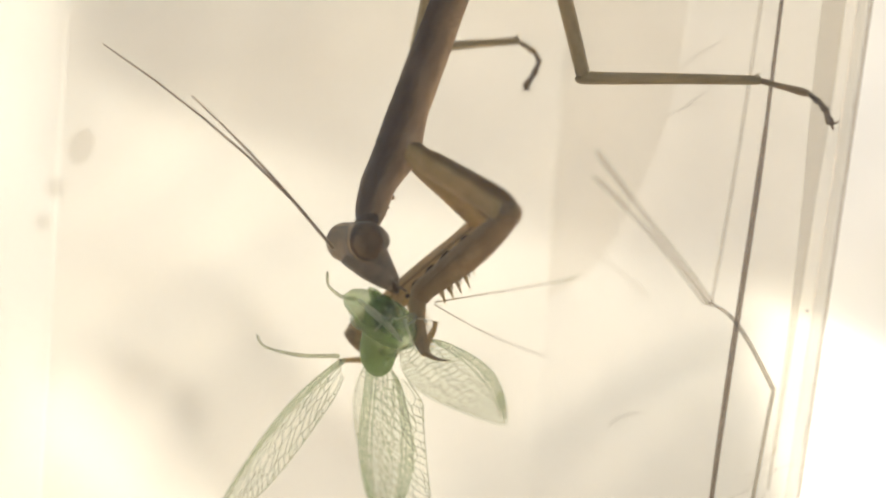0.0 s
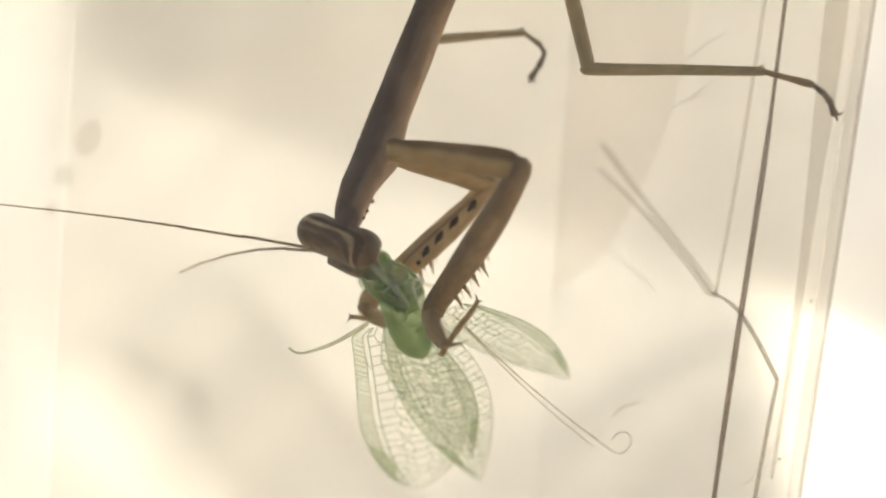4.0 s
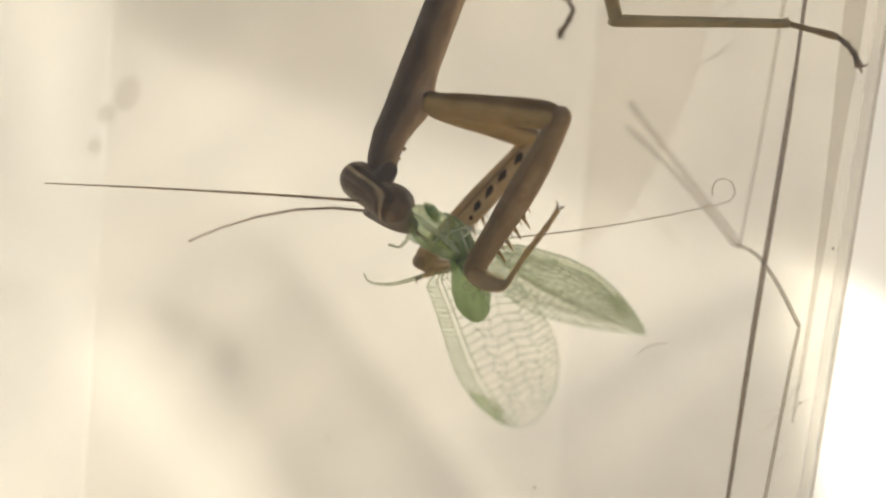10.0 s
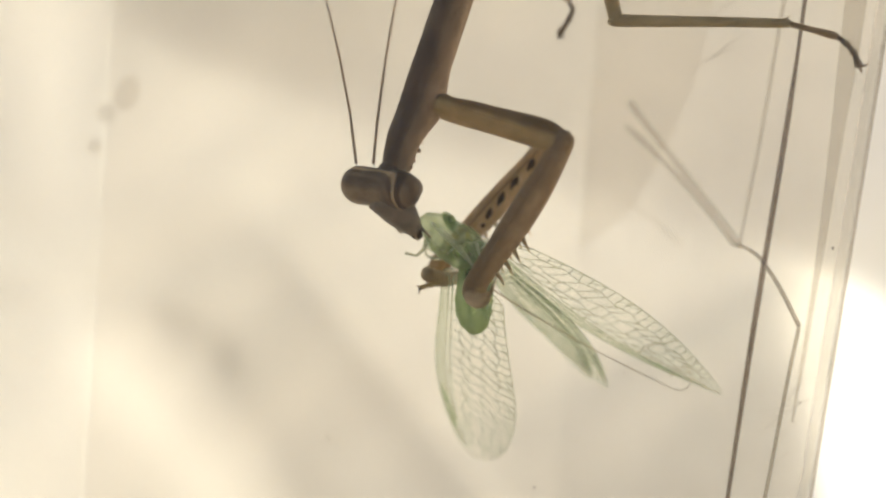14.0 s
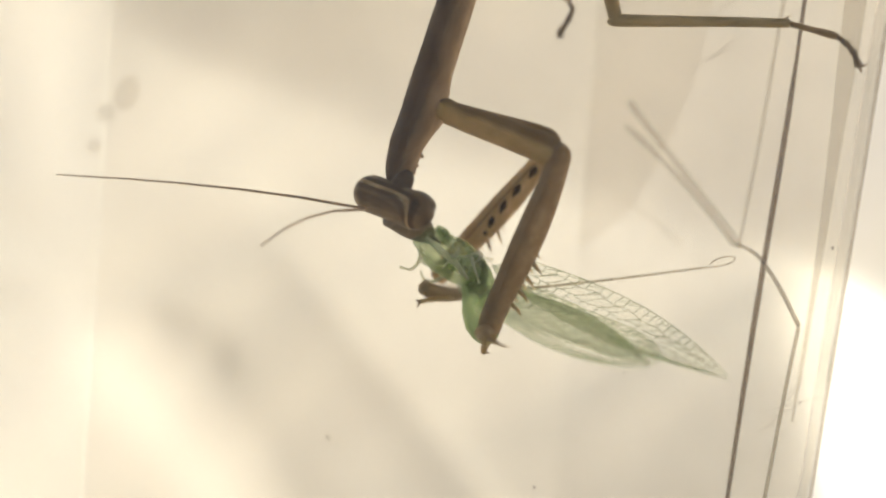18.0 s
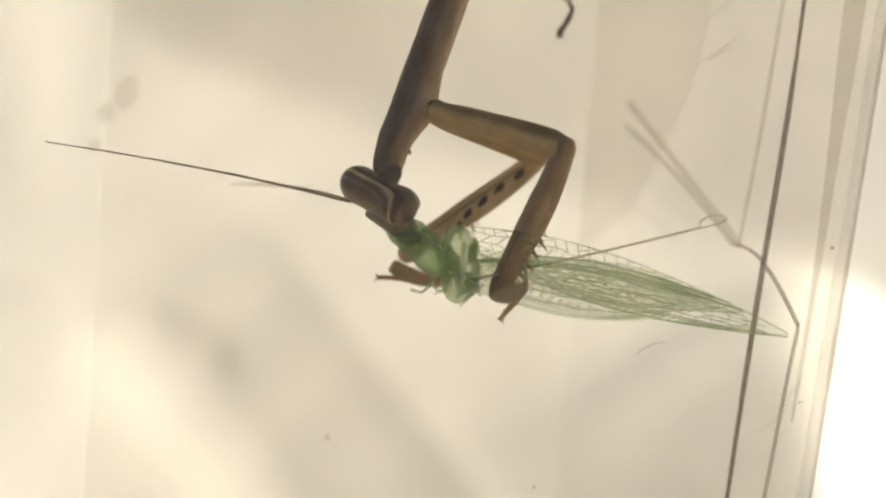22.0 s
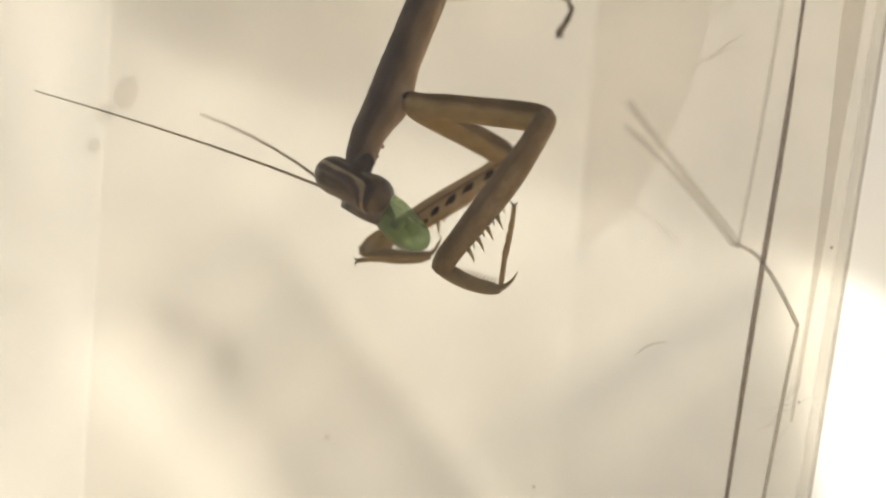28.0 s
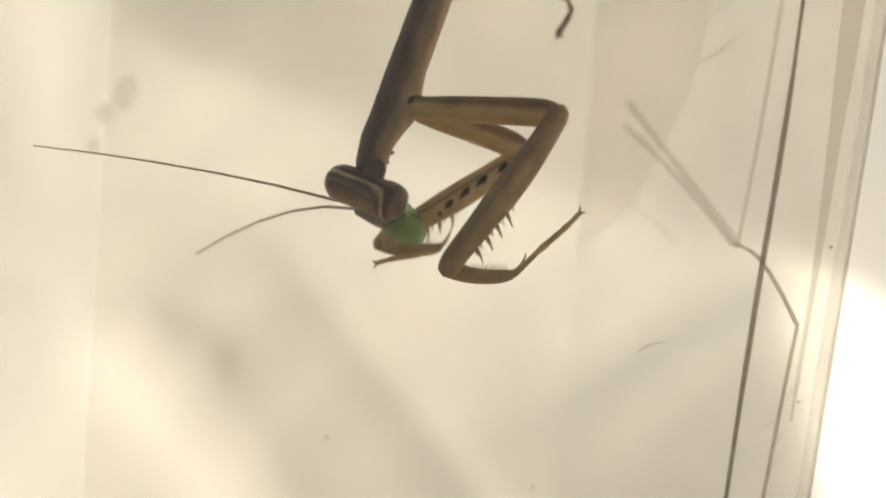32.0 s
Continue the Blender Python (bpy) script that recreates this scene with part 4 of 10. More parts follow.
def motions():
    walk(prothorax, [
        (0, mm(-1.84, 0.4, 5.34, 97.7, -69.2, -5.6)), (0.5, mm(-1.84, 0.4, 5.17, 97.7, -69.8, -5.7)), (1, mm(-2.28, 0.4, 5.64, 98, -68, -5.4)),
        (1.5, mm(-2.71, 0.4, 5.76, 98.4, -67.8, -5.4)), (2, mm(-2.71, 0.4, 5.7, 98.5, -68.2, -5.5)), (2.5, mm(-2.9, 0.4, 4.53, 98, -69.1, -5.2)),
        (3, mm(-3.25, 0.4, 4.68, 98, -67.7, -4.9)), (3.5, mm(-3.19, 0.4, 4.68, 98, -67.9, -4.9)), (5.5, mm(-3.38, 0.4, 4.71, 100.3, -67.5, -6.5)),
        (6, mm(-3.14, 0.4, 4.56, 100.3, -68.4, -6.7)), (6.5, mm(-3.2, 0.4, 4.62, 100.5, -68.8, -6.9)), (7, mm(-3.29, 0.4, 4.71, 100.6, -68.6, -6.9)),
        (7.5, mm(-3.13, 0.4, 4.4, 100.5, -69.6, -7)), (8, mm(-2.77, 0.4, 4.55, 100.5, -70.1, -7.3)), (8.5, mm(-2.83, 0.4, 4.55, 100.6, -70.1, -7.3)),
        (9, mm(-2.83, 0.4, 4.55, 100.5, -69.8, -7.2)), (9.5, mm(-2.88, 0.4, 4.7, 100.7, -70, -7.4)), (10, mm(-3.18, 0.4, 4.7, 100.5, -68.6, -6.9)),
        (10.5, mm(-3.27, 0.4, 4.55, 100.4, -68.6, -6.7)), (11, mm(-3.06, 0.4, 4.55, 100.2, -68.4, -6.7)),
        (11.5, mm(-2.82, 0.4, 4.24, 100.4, -70.4, -7.2)), (12, mm(-2.75, 0.4, 4.39, 100.5, -70.5, -7.3)),
        (12.5, mm(-2.87, 0.4, 4.39, 100.5, -70.1, -7.2)), (13, mm(-2.81, 0.4, 4.54, 100.3, -69.4, -7.1)),
        (13.5, mm(-2.51, 0.4, 4.39, 100.5, -71, -7.6)), (14, mm(-2.36, 0.4, 4.54, 100.5, -71, -7.7)),
        (14.5, mm(-2.35, 0.4, 4.54, 100.4, -70.7, -7.6)), (16.5, mm(-2.14, 0.4, 4.23, 100.3, -71.6, -7.7)),
        (17, mm(-2.04, 0.4, 4.08, 100.4, -72.4, -8)), (17.5, mm(-1.95, 0.4, 4.08, 100.4, -72.6, -8)), (18, mm(-2.19, 0.4, 4.23, 100.3, -71.6, -7.7)),
        (18.5, mm(-2.19, 0.4, 4.23, 100.7, -72.5, -8.1)), (19, mm(-2.25, 0.4, 4.23, 100.2, -71.3, -7.6)),
        (19.5, mm(-2.25, 0.4, 4.22, 100.4, -71.8, -7.8)), (20, mm(-2.64, 0.4, 4.22, 100.4, -70.9, -7.4)),
        (20.5, mm(-2.03, 0.4, 4.22, 100.6, -72.5, -8.1)), (21, mm(-2.24, 0.4, 4.22, 100.6, -72.1, -8)),
        (21.5, mm(-2.63, 0.4, 4.37, 100.4, -70.5, -7.3)), (22, mm(-2.84, 0.4, 4.46, 100.3, -69.6, -7.1)),
        (23, mm(-2.93, 0.4, 4.28, 100.1, -69.1, -6.8)), (24, mm(-2.98, 0.4, 4.27, 100.1, -69.1, -6.8)),
        (25, mm(-2.47, 0.4, 4.21, 100.6, -71.8, -7.8)), (25.5, mm(-3.22, 0.4, 4.66, 100.9, -69.8, -7.3)),
        (27.5, mm(-4.27, 0.4, 4.96, 101.6, -68.2, -7)), (28, mm(-4.27, 0.4, 4.81, 101.1, -67.3, -6.6)),
        (28.5, mm(-4.27, 0.4, 4.72, 101, -67.2, -6.5)), (29, mm(-4.11, 0.4, 4.65, 101.2, -68.5, -6.9)),
        (29.5, mm(-4.11, 0.4, 4.59, 101.1, -68.2, -6.7)), (30, mm(-4.02, 0.4, 4.5, 101.1, -68.9, -6.9)),
        (30.5, mm(-3.96, 0.4, 4.65, 101.1, -68.5, -6.9)), (31, mm(-3.9, 0.4, 4.5, 101.1, -69.2, -7)), (31.5, mm(-3.8, 0.4, 4.44, 101.1, -69.5, -7.1)),
        (32, mm(-3.71, 0.4, 4.44, 101, -69.5, -7.1)),
    ])
    walk(near_coxa, [
        (0, mm(0.43, -0.7, 8.07, 68.7, 26.7, -49.2)), (0.5, mm(0.43, -0.7, 7.93, 68.6, 21.9, -55.6)), (1, mm(0, -0.7, 7.99, 64.2, 26.7, -54.1)),
        (1.5, mm(-0.43, -0.7, 8.08, 76.9, 19.6, -46.6)), (2, mm(-0.43, -0.7, 8.08, 78.7, 19.5, -43.3)), (2.5, mm(-0.58, -0.7, 7.7, 89.2, 8.7, -38.7)),
        (3, mm(-0.87, -0.7, 7.79, 92.5, 5.1, -33.8)), (3.5, mm(-0.87, -0.7, 7.79, 90.2, 8, -36.3)), (5.5, mm(-0.56, -0.7, 7.6, 87.3, 14.8, -36.2)),
        (6, mm(-0.41, -0.7, 7.45, 84.8, 17, -38.2)), (6.5, mm(-0.56, -0.7, 7.51, 85.1, 22.5, -28.1)), (7, mm(-0.56, -0.7, 7.59, 90.7, 11.6, -31.6)),
        (7.5, mm(-0.47, -0.7, 7.59, 89.2, 10.1, -45.8)), (8, mm(-0.26, -0.7, 7.44, 73.7, 23.2, -48.9)),
        (8.5, mm(-0.35, -0.7, 7.5, 89.4, 12.4, -34.8)), (9, mm(-0.26, -0.7, 7.44, 90.9, 10.6, -33.3)), (9.5, mm(-0.4, -0.7, 7.59, 91.6, 9.9, -32.4)),
        (10, mm(-0.55, -0.7, 7.59, 91.8, 10, -30.7)), (10.5, mm(-0.55, -0.7, 7.5, 92.4, 8.9, -31.1)), (11, mm(-0.34, -0.7, 7.5, 92.5, 8.7, -31.4)),
        (11.5, mm(-0.25, -0.7, 7.49, 94.1, 6.4, -28.5)), (12, mm(-0.25, -0.7, 7.49, 94.3, 5.9, -29.7)), (12.5, mm(-0.33, -0.7, 7.43, 93, 7.9, -30.6)),
        (13, mm(-0.15, -0.7, 7.49, 93.1, 8.4, -28)), (13.5, mm(-0.09, -0.7, 7.43, 77.2, 26.2, -39.4)), (14, mm(0.06, -0.7, 7.43, 85.2, 18.5, -34.4)),
        (14.5, mm(0.06, -0.7, 7.28, 84.8, 19.9, -32.6)), (16.5, mm(0.22, -0.7, 7.19, 79.4, 22, -41.1)), (17, mm(0.31, -0.7, 7.13, 78.3, 25.5, -38.1)),
        (17.5, mm(0.37, -0.7, 7.12, 84.2, 17.9, -37.8)), (18, mm(0.22, -0.7, 7.18, 81.3, 22.4, -36.7)),
        (18.5, mm(0.07, -0.7, 7.27, 79.2, 24.8, -37.5)), (19, mm(0.16, -0.7, 7.27, 79.6, 22.6, -39.9)),
        (19.5, mm(0.17, -0.7, 7.21, 81.8, 22.4, -35.8)), (20, mm(-0.13, -0.7, 7.27, 82.3, 21.3, -36.2)),
        (20.5, mm(0.23, -0.7, 7.12, 80.1, 22.5, -38.8)), (21, mm(0.17, -0.7, 7.12, 82.3, 20.2, -38)), (21.5, mm(-0.12, -0.7, 7.12, 87.3, 18, -28.4)),
        (22, mm(-0.3, -0.7, 7.11, 88.4, 17.8, -25.2)), (23, mm(-0.3, -0.7, 7.26, 88.5, 17.8, -25.1)), (24, mm(-0.41, -0.7, 7.2, 88.4, 17.4, -26)),
        (25, mm(-0.11, -0.7, 7.11, 75.5, 26.5, -41.2)), (25.5, mm(-0.79, -0.7, 7.25, 87.9, 13.9, -35.1)),
        (27.5, mm(-1.68, -0.7, 7.69, 90.6, 13, -27.1)), (28, mm(-1.53, -0.7, 7.55, 93.2, 9.3, -13.2)),
        (28.5, mm(-1.47, -0.7, 7.48, 90.6, 12.5, -27.6)), (29, mm(-1.46, -0.7, 7.45, 94.8, 7.4, -5.4)),
        (29.5, mm(-1.37, -0.7, 7.45, 91.7, 11.4, -25.2)), (30, mm(-1.34, -0.7, 7.39, 94.9, 5.7, -4.8)),
        (30.5, mm(-1.28, -0.7, 7.39, 93.4, 8.3, -23.5)), (31, mm(-1.28, -0.7, 7.39, 95.8, 3.9, 0)), (31.5, mm(-1.25, -0.7, 7.33, 93.1, 9.1, -22.5)),
        (32, mm(-1.22, -0.7, 7.33, 95.8, 3.9, -0)),
    ])
    walk(near_femur, [
        (0, mm(4.75, -5.7, 4.75, -124.5, 24.3, 118.8)), (0.5, mm(4.31, -6.37, 5.17, -144, 40.1, 112.1)),
        (1, mm(3.88, -6.05, 4.66, -147.1, 40.2, 109.8)), (1.5, mm(4.36, -5.77, 5.6, -143.9, 41.3, 112.9)),
        (2, mm(4.64, -5.48, 5.61, -142.5, 49.6, 117)), (2.5, mm(5.13, -5.28, 6.58, -130.3, 51.7, 129.9)),
        (3, mm(5.25, -4.8, 7.13, -127.3, 49.5, 132.5)), (3.5, mm(5.04, -5.03, 6.76, -125.8, 46.2, 132.9)),
        (5.5, mm(5.21, -4.93, 5.71, -145.4, 51.9, 115.5)), (6, mm(5.14, -5.08, 5.28, -139.8, 46.9, 119.2)),
        (6.5, mm(5.47, -3.92, 4.68, -117.7, 50.7, 143.6)), (7, mm(5.61, -4.5, 6.11, -135.2, 48.1, 124.2)),
        (7.5, mm(4.61, -5.92, 6.29, -149.8, 50.2, 111.7)), (8, mm(4.21, -5.83, 4.53, -150.4, 48.6, 110.5)),
        (8.5, mm(5.59, -4.82, 5.91, -127.5, 46.3, 131.6)), (9, mm(5.83, -4.69, 6.09, -124.8, 46, 134.5)),
        (9.5, mm(5.75, -4.61, 6.32, -123.9, 51.2, 137.5)), (10, mm(5.72, -4.43, 6.31, -125.7, 52.6, 135.8)),
        (10.5, mm(5.71, -4.48, 6.36, -131.4, 51.7, 129.4)), (11, mm(5.91, -4.51, 6.38, -130.1, 48.6, 129.6)),
        (11.5, mm(6.22, -4.2, 6.66, -127.7, 48.5, 132.1)), (12, mm(6.15, -4.35, 6.73, -119.6, 48.3, 141.4)),
        (12.5, mm(5.97, -4.43, 6.41, -124.3, 49.5, 136.3)), (13, mm(6.31, -4.13, 6.41, -118.3, 49.5, 142.9)),
        (13.5, mm(5.04, -4.91, 4.17, -119.2, 47.3, 140.9)), (14, mm(5.84, -4.67, 5.08, -123.5, 51.4, 137.1)),
        (14.5, mm(5.92, -4.44, 4.76, -115.8, 46.6, 144.4)), (16.5, mm(5.39, -5.21, 4.42, -119.2, 48.7, 141.1)),
        (17, mm(5.56, -4.83, 3.95, -117.6, 45.5, 141.4)), (17.5, mm(5.93, -5.01, 4.85, -129.9, 51.1, 129.8)),
        (18, mm(5.71, -4.79, 4.36, -119.1, 64.1, 144.6)), (18.5, mm(5.4, -4.79, 4.17, -125.5, 49, 133.9)),
        (19, mm(5.41, -5.08, 4.42, -125.7, 51.1, 134.7)), (19.5, mm(5.72, -4.7, 4.39, -130.7, 51.2, 129)),
        (20, mm(5.44, -4.77, 4.58, -129.6, 57.3, 132.3)), (20.5, mm(5.56, -4.99, 4.29, -124.8, 44.9, 133)),
        (21, mm(5.64, -4.98, 4.56, -132.4, 53.3, 128)), (21.5, mm(6.07, -4.04, 4.83, -139.6, 48.9, 119.1)),
        (22, mm(6.08, -3.7, 4.86, -139.2, 50.3, 120)), (23, mm(6.08, -3.69, 5, -137.1, 53, 123)), (24, mm(5.93, -3.8, 4.99, -137.9, 52.9, 122.2)),
        (25, mm(4.87, -5.06, 3.8, -138.6, 38, 116.1)), (25.5, mm(5.09, -4.83, 5.48, -134.5, 45.6, 124.2)),
        (27.5, mm(4.74, -3.98, 6.03, -120.5, 45.9, 140.5)), (28, mm(5.06, -4.01, 6.16, -117.3, 49.1, 145.2)),
        (28.5, mm(4.94, -4.04, 5.89, -123.5, 47.3, 137.1)), (29, mm(5.32, -3.66, 6.23, -113.7, 50.5, 149.7)),
        (29.5, mm(5.19, -3.79, 5.99, -120.8, 48.2, 140.4)), (30, mm(5.45, -3.77, 6.36, -108.7, 51.9, 155.8)),
        (30.5, mm(5.43, -3.62, 6.32, -115.5, 51.2, 147.5)), (31, mm(5.61, -3.58, 6.52, -101.8, 53.5, 164.5)),
        (31.5, mm(5.5, -3.49, 6.16, -114.3, 50.3, 148.6)), (32, mm(5.75, -3.35, 6.49, -102.9, 53.2, 163)),
    ])
    walk(near_tibia, [
        (0, mm(0.54, 1.97, 0.8, 10.8, 54.9, -81.5)), (0.5, mm(1.54, 0.43, -1.02, 41.1, 4.5, -84.8)), (0.73, mm(1.47, 0.64, -1.28, 92.8, -9.8, -71.9)),
        (1, mm(1.4, 0.85, -1.54, 146.4, -28.6, -75.6)), (1.27, mm(1.47, 0.86, -1.14, 83.4, -9, -73)), (1.5, mm(1.55, 0.87, -0.75, 22.2, 2.5, -89.2)),
        (2, mm(1.81, 0.06, -1.7, 61.3, -0.2, -85.1)), (2.27, mm(1.56, -0.33, -1.32, 30.4, 28.2, -82.9)),
        (2.5, mm(1.31, -0.72, -0.95, -14.8, 52.3, -103.5)), (3, mm(1.04, -0.21, -0.16, -14.4, 68.5, -104.6)),
        (3.5, mm(0.51, -0.17, -0.16, 12.2, 47.1, -81.2)), (5.5, mm(2.66, 0.42, -1.84, 66.7, 2.9, -81.8)),
        (6, mm(1.94, 0.65, -1.73, 45.3, 6.3, -83.9)), (6.5, mm(0.57, -0.31, -2.75, 119.6, -8.3, -80.5)), (7, mm(2.01, 0.8, -1.04, 41.8, 6.9, -84.8)),
        (7.5, mm(2.34, -0.21, -1.08, 45.2, 4.9, -86.2)), (8, mm(1.99, 0.12, -2.68, 102.3, -4.6, -81.7)),
        (8.5, mm(1.18, 0.14, -1.03, 50.1, 24.2, -64)), (9, mm(1.15, 0.07, -0.82, 59.9, 22.9, -56.1)),
        (9.5, mm(1.32, -0.54, -1.17, 68.3, 13.7, -58.3)), (10, mm(1.54, -0.36, -1.32, 70.4, 9.4, -63.8)),
        (10.5, mm(1.94, 0.11, -1.18, 64.1, 11.9, -66.8)), (11, mm(1.86, 0.37, -0.83, 97.1, -6.6, -53.3)),
        (11.5, mm(1.96, 0.52, -0.53, 93.4, -4, -47.1)), (12, mm(1.16, -0.36, -0.43, 67.7, 49, -29.3)),
        (12.5, mm(1.46, -0.13, -0.88, 50.6, 30.6, -58.8)), (13, mm(1.34, -0.37, -0.88, 76.1, 12.3, -48.1)),
        (13.5, mm(0, -0.81, -2.89, 108.4, -10.5, -68.1)), (14, mm(1.46, -0.59, -2.43, 75, 1.5, -77.8)),
        (14.5, mm(0.57, -0.6, -2.22, 89.3, -1.8, -68.4)), (16.5, mm(0.45, -1.23, -2.79, 106.2, -6.9, -76)),
        (17, mm(0.31, -0.63, -2.91, 102.9, -6.1, -75.7)), (17.5, mm(2.07, -0.38, -2.62, 25.3, 5.3, -88.2)),
        (18, mm(2.3, -2.36, -4.28, -18.4, 1.3, -93.8)), (18.27, mm(1.66, -1.31, -3.68, 32.6, 2.4, -87.6)),
        (18.5, mm(1.03, -0.26, -3.08, 83.4, -1.8, -82.8)), (19, mm(1.17, -0.8, -3.05, 99, -4.1, -83)),
        (19.5, mm(1.94, -0.03, -3.09, 61.7, 0.4, -85.8)), (20, mm(1.94, -0.93, -3.49, 83, -2.2, -84.2)),
        (20.5, mm(0.92, -0.02, -2.49, 109.3, -5.8, -80.8)), (21, mm(2.11, -0.46, -3.13, 89.3, -2.7, -76)),
        (21.5, mm(3, 1.47, -2.4, 107.2, -10.3, -68.3)), (22, mm(3.01, 1.61, -2.53, 101.5, -7.6, -68.5)),
        (23, mm(2.93, 1.15, -2.67, 113.6, -14.7, -66.9)), (24, mm(2.84, 1.1, -2.67, 113.1, -14.7, -66.3)),
        (25, mm(1.55, 1.74, -2.11, 113.8, -7.8, -78.1)), (25.27, mm(1.43, 1.23, -1.75, 78.8, 10.3, -63.8)),
        (25.5, mm(1.31, 0.72, -1.38, 44.1, 33.4, -62.2)), (27.5, mm(-0.41, 0.27, -0.86, 87.7, 24.4, -3.5)),
        (28, mm(0.05, 0.49, -1.08, 79.3, 18.7, -28.2)), (28.5, mm(0.17, 0.39, -1.17, 79.6, 15.6, -31.4)),
        (29, mm(0.2, 0.51, -1.17, 81.8, 13.7, -27.9)), (29.5, mm(0.26, 0.28, -1.17, 83.1, 12.3, -25.6)), (30, mm(0.2, 0.1, -1.17, 84.7, 11, -21.2)),
        (30.5, mm(0.35, -0.39, -1.16, 86.1, 6.1, -24.6)), (31, mm(0.27, -0.32, -1.16, 87.4, 6.3, -14)),
        (31.5, mm(0.27, -0.29, -1.22, 87.7, 4.4, -14.8)), (32, mm(0.42, -0.1, -1.17, 87.4, 4.3, -20.1)),
    ])
    walk(near_tarsus, [
        (0, mm(0.85, -0.08, -2.14, 18.6, -17.4, 82.1)), (0.27, mm(1.35, -1.61, -1.72, 72.3, -5, 77.5)), (0.5, mm(1.86, -3.14, -1.3, 125.1, 6, 84.7)),
        (1, mm(2.18, -2.21, 0.19, -174.3, 23.7, 90)), (1.5, mm(1.6, -2.72, -0.9, 128.8, 6, 84.9)), (2, mm(2.12, -3.53, -1.69, 163.9, 16.2, 84.4)),
        (2.27, mm(1.46, -3.19, -2.74, 102.4, -12.4, 45.9)), (2.5, mm(0.79, -2.86, -3.8, 36.8, -59.5, 54.5)),
        (3, mm(0.7, -1.48, -3.52, 19.6, -28.2, 78.1)), (3.5, mm(0.89, -2.59, -2.8, 19.6, -38, 75.4)), (4.5, mm(2.03, -2.86, -2.41, 97.8, -7.9, 59.9)),
        (5.5, mm(3.17, -3.13, -2.03, 171.1, 13.8, 85.2)), (6, mm(2.32, -2.91, -2.12, -171.4, 9.2, 88.9)),
        (6.27, mm(1.74, -3.37, -2.18, 119.5, 5.1, 79.5)), (6.5, mm(1.16, -3.83, -2.23, 51.6, -5.1, 79.9)),
        (6.73, mm(1.75, -3.29, -1.85, 122.3, 5.2, 79.9)), (7, mm(2.33, -2.76, -1.47, -165.8, 8.6, 89.7)),
        (7.5, mm(2.58, -3.79, -1.39, 165.4, 15.7, 83.9)), (8, mm(2.51, -3.44, -2.39, 151, 16.6, 79.8)),
        (8.13, mm(2.54, -3.28, -2.42, 109.5, 5.4, 69.6)), (8.27, mm(2.56, -3.12, -2.45, 70, -9.7, 69.3)),
        (8.4, mm(2.59, -2.97, -2.48, 27.8, -21.3, 79.3)), (8.5, mm(2.62, -2.81, -2.5, -17.8, -23, 95.4)), (9, mm(3, -2.69, -2.22, 79.2, -55.5, 8.9)),
        (9.5, mm(3.16, -3.52, -2.02, 93.7, -57.1, -8.6)), (10, mm(3.1, -3.55, -1.91, 93.7, -55.6, -8.6)),
        (10.5, mm(3.33, -3.12, -1.92, 93.9, -55.5, -9)), (11, mm(4, -2.49, -0.42, 47.4, -44.6, 48.7)),
        (11.5, mm(4.4, -2.11, -0.27, 28.2, -48.9, 63.9)), (12, mm(3.22, -1.51, -3.15, -17.1, -45.2, 100)),
        (12.5, mm(3.07, -2.78, -2.71, -14.9, -42.9, 97.9)), (13, mm(3.69, -2.99, -1.65, 94.7, -59.2, -9.8)),
        (13.27, mm(2.5, -3.54, -1.94, 51.4, -38.7, 51.6)), (13.5, mm(1.32, -4.09, -2.24, 45.2, -5, 81.6)),
        (13.6, mm(1.54, -4.1, -2.31, 1.3, -6.9, 87)), (13.73, mm(1.77, -4.1, -2.38, -42.6, -4.6, 92.1)),
        (13.87, mm(1.99, -4.11, -2.45, -86.1, 0.7, 94.3)), (14, mm(2.22, -4.11, -2.52, -129.5, 5.9, 92.2)),
        (14.5, mm(1.89, -3.95, -2.1, -134.9, 3.8, 90)), (15, mm(1.74, -4.14, -2.17, 180, 4.7, 87.5)), (15.5, mm(1.6, -4.33, -2.23, 134.9, 3.6, 85.1)),
        (16, mm(1.46, -4.51, -2.3, 89.9, 1.2, 84.1)), (16.5, mm(1.31, -4.7, -2.36, 45, -1.3, 85.2)), (17, mm(1.19, -4.1, -2.52, 45, -1.2, 85.3)),
        (17.5, mm(2.18, -3.96, -2.95, 33.7, -2.6, 84.4)), (17.73, mm(2.12, -4.96, -3.66, 107.3, 6.6, 80.5)),
        (18, mm(2.05, -5.95, -4.36, -177.7, 12.9, 88.3)), (18.27, mm(1.77, -4.89, -3.66, 122.3, 7.9, 83.3)),
        (18.5, mm(1.48, -3.83, -2.96, 63.3, 1, 85)), (19, mm(1.61, -4.36, -2.8, 26.6, -4.4, 84.9)), (19.27, mm(1.9, -3.99, -2.96, 89.8, 1.4, 82.2)),
        (19.5, mm(2.2, -3.62, -3.12, 153.3, 6.5, 86.1)), (20, mm(2.31, -4.51, -3.35, 153.2, 6.7, 86)), (20.27, mm(1.9, -4.03, -2.74, 99, 3.3, 84.8)),
        (20.5, mm(1.49, -3.55, -2.13, 45, 0.2, 86.8)), (20.6, mm(1.87, -3.65, -2.34, 84.9, 7.5, 81.7)),
        (20.73, mm(2.24, -3.75, -2.55, 125.4, 16.5, 82.5)), (20.87, mm(2.61, -3.85, -2.75, 168, 22.6, 89.4)),
        (21, mm(2.98, -3.95, -2.96, -148, 22.6, 99.1)), (21.5, mm(4.31, -1.82, -1.76, -139.8, 24.8, 104.4)),
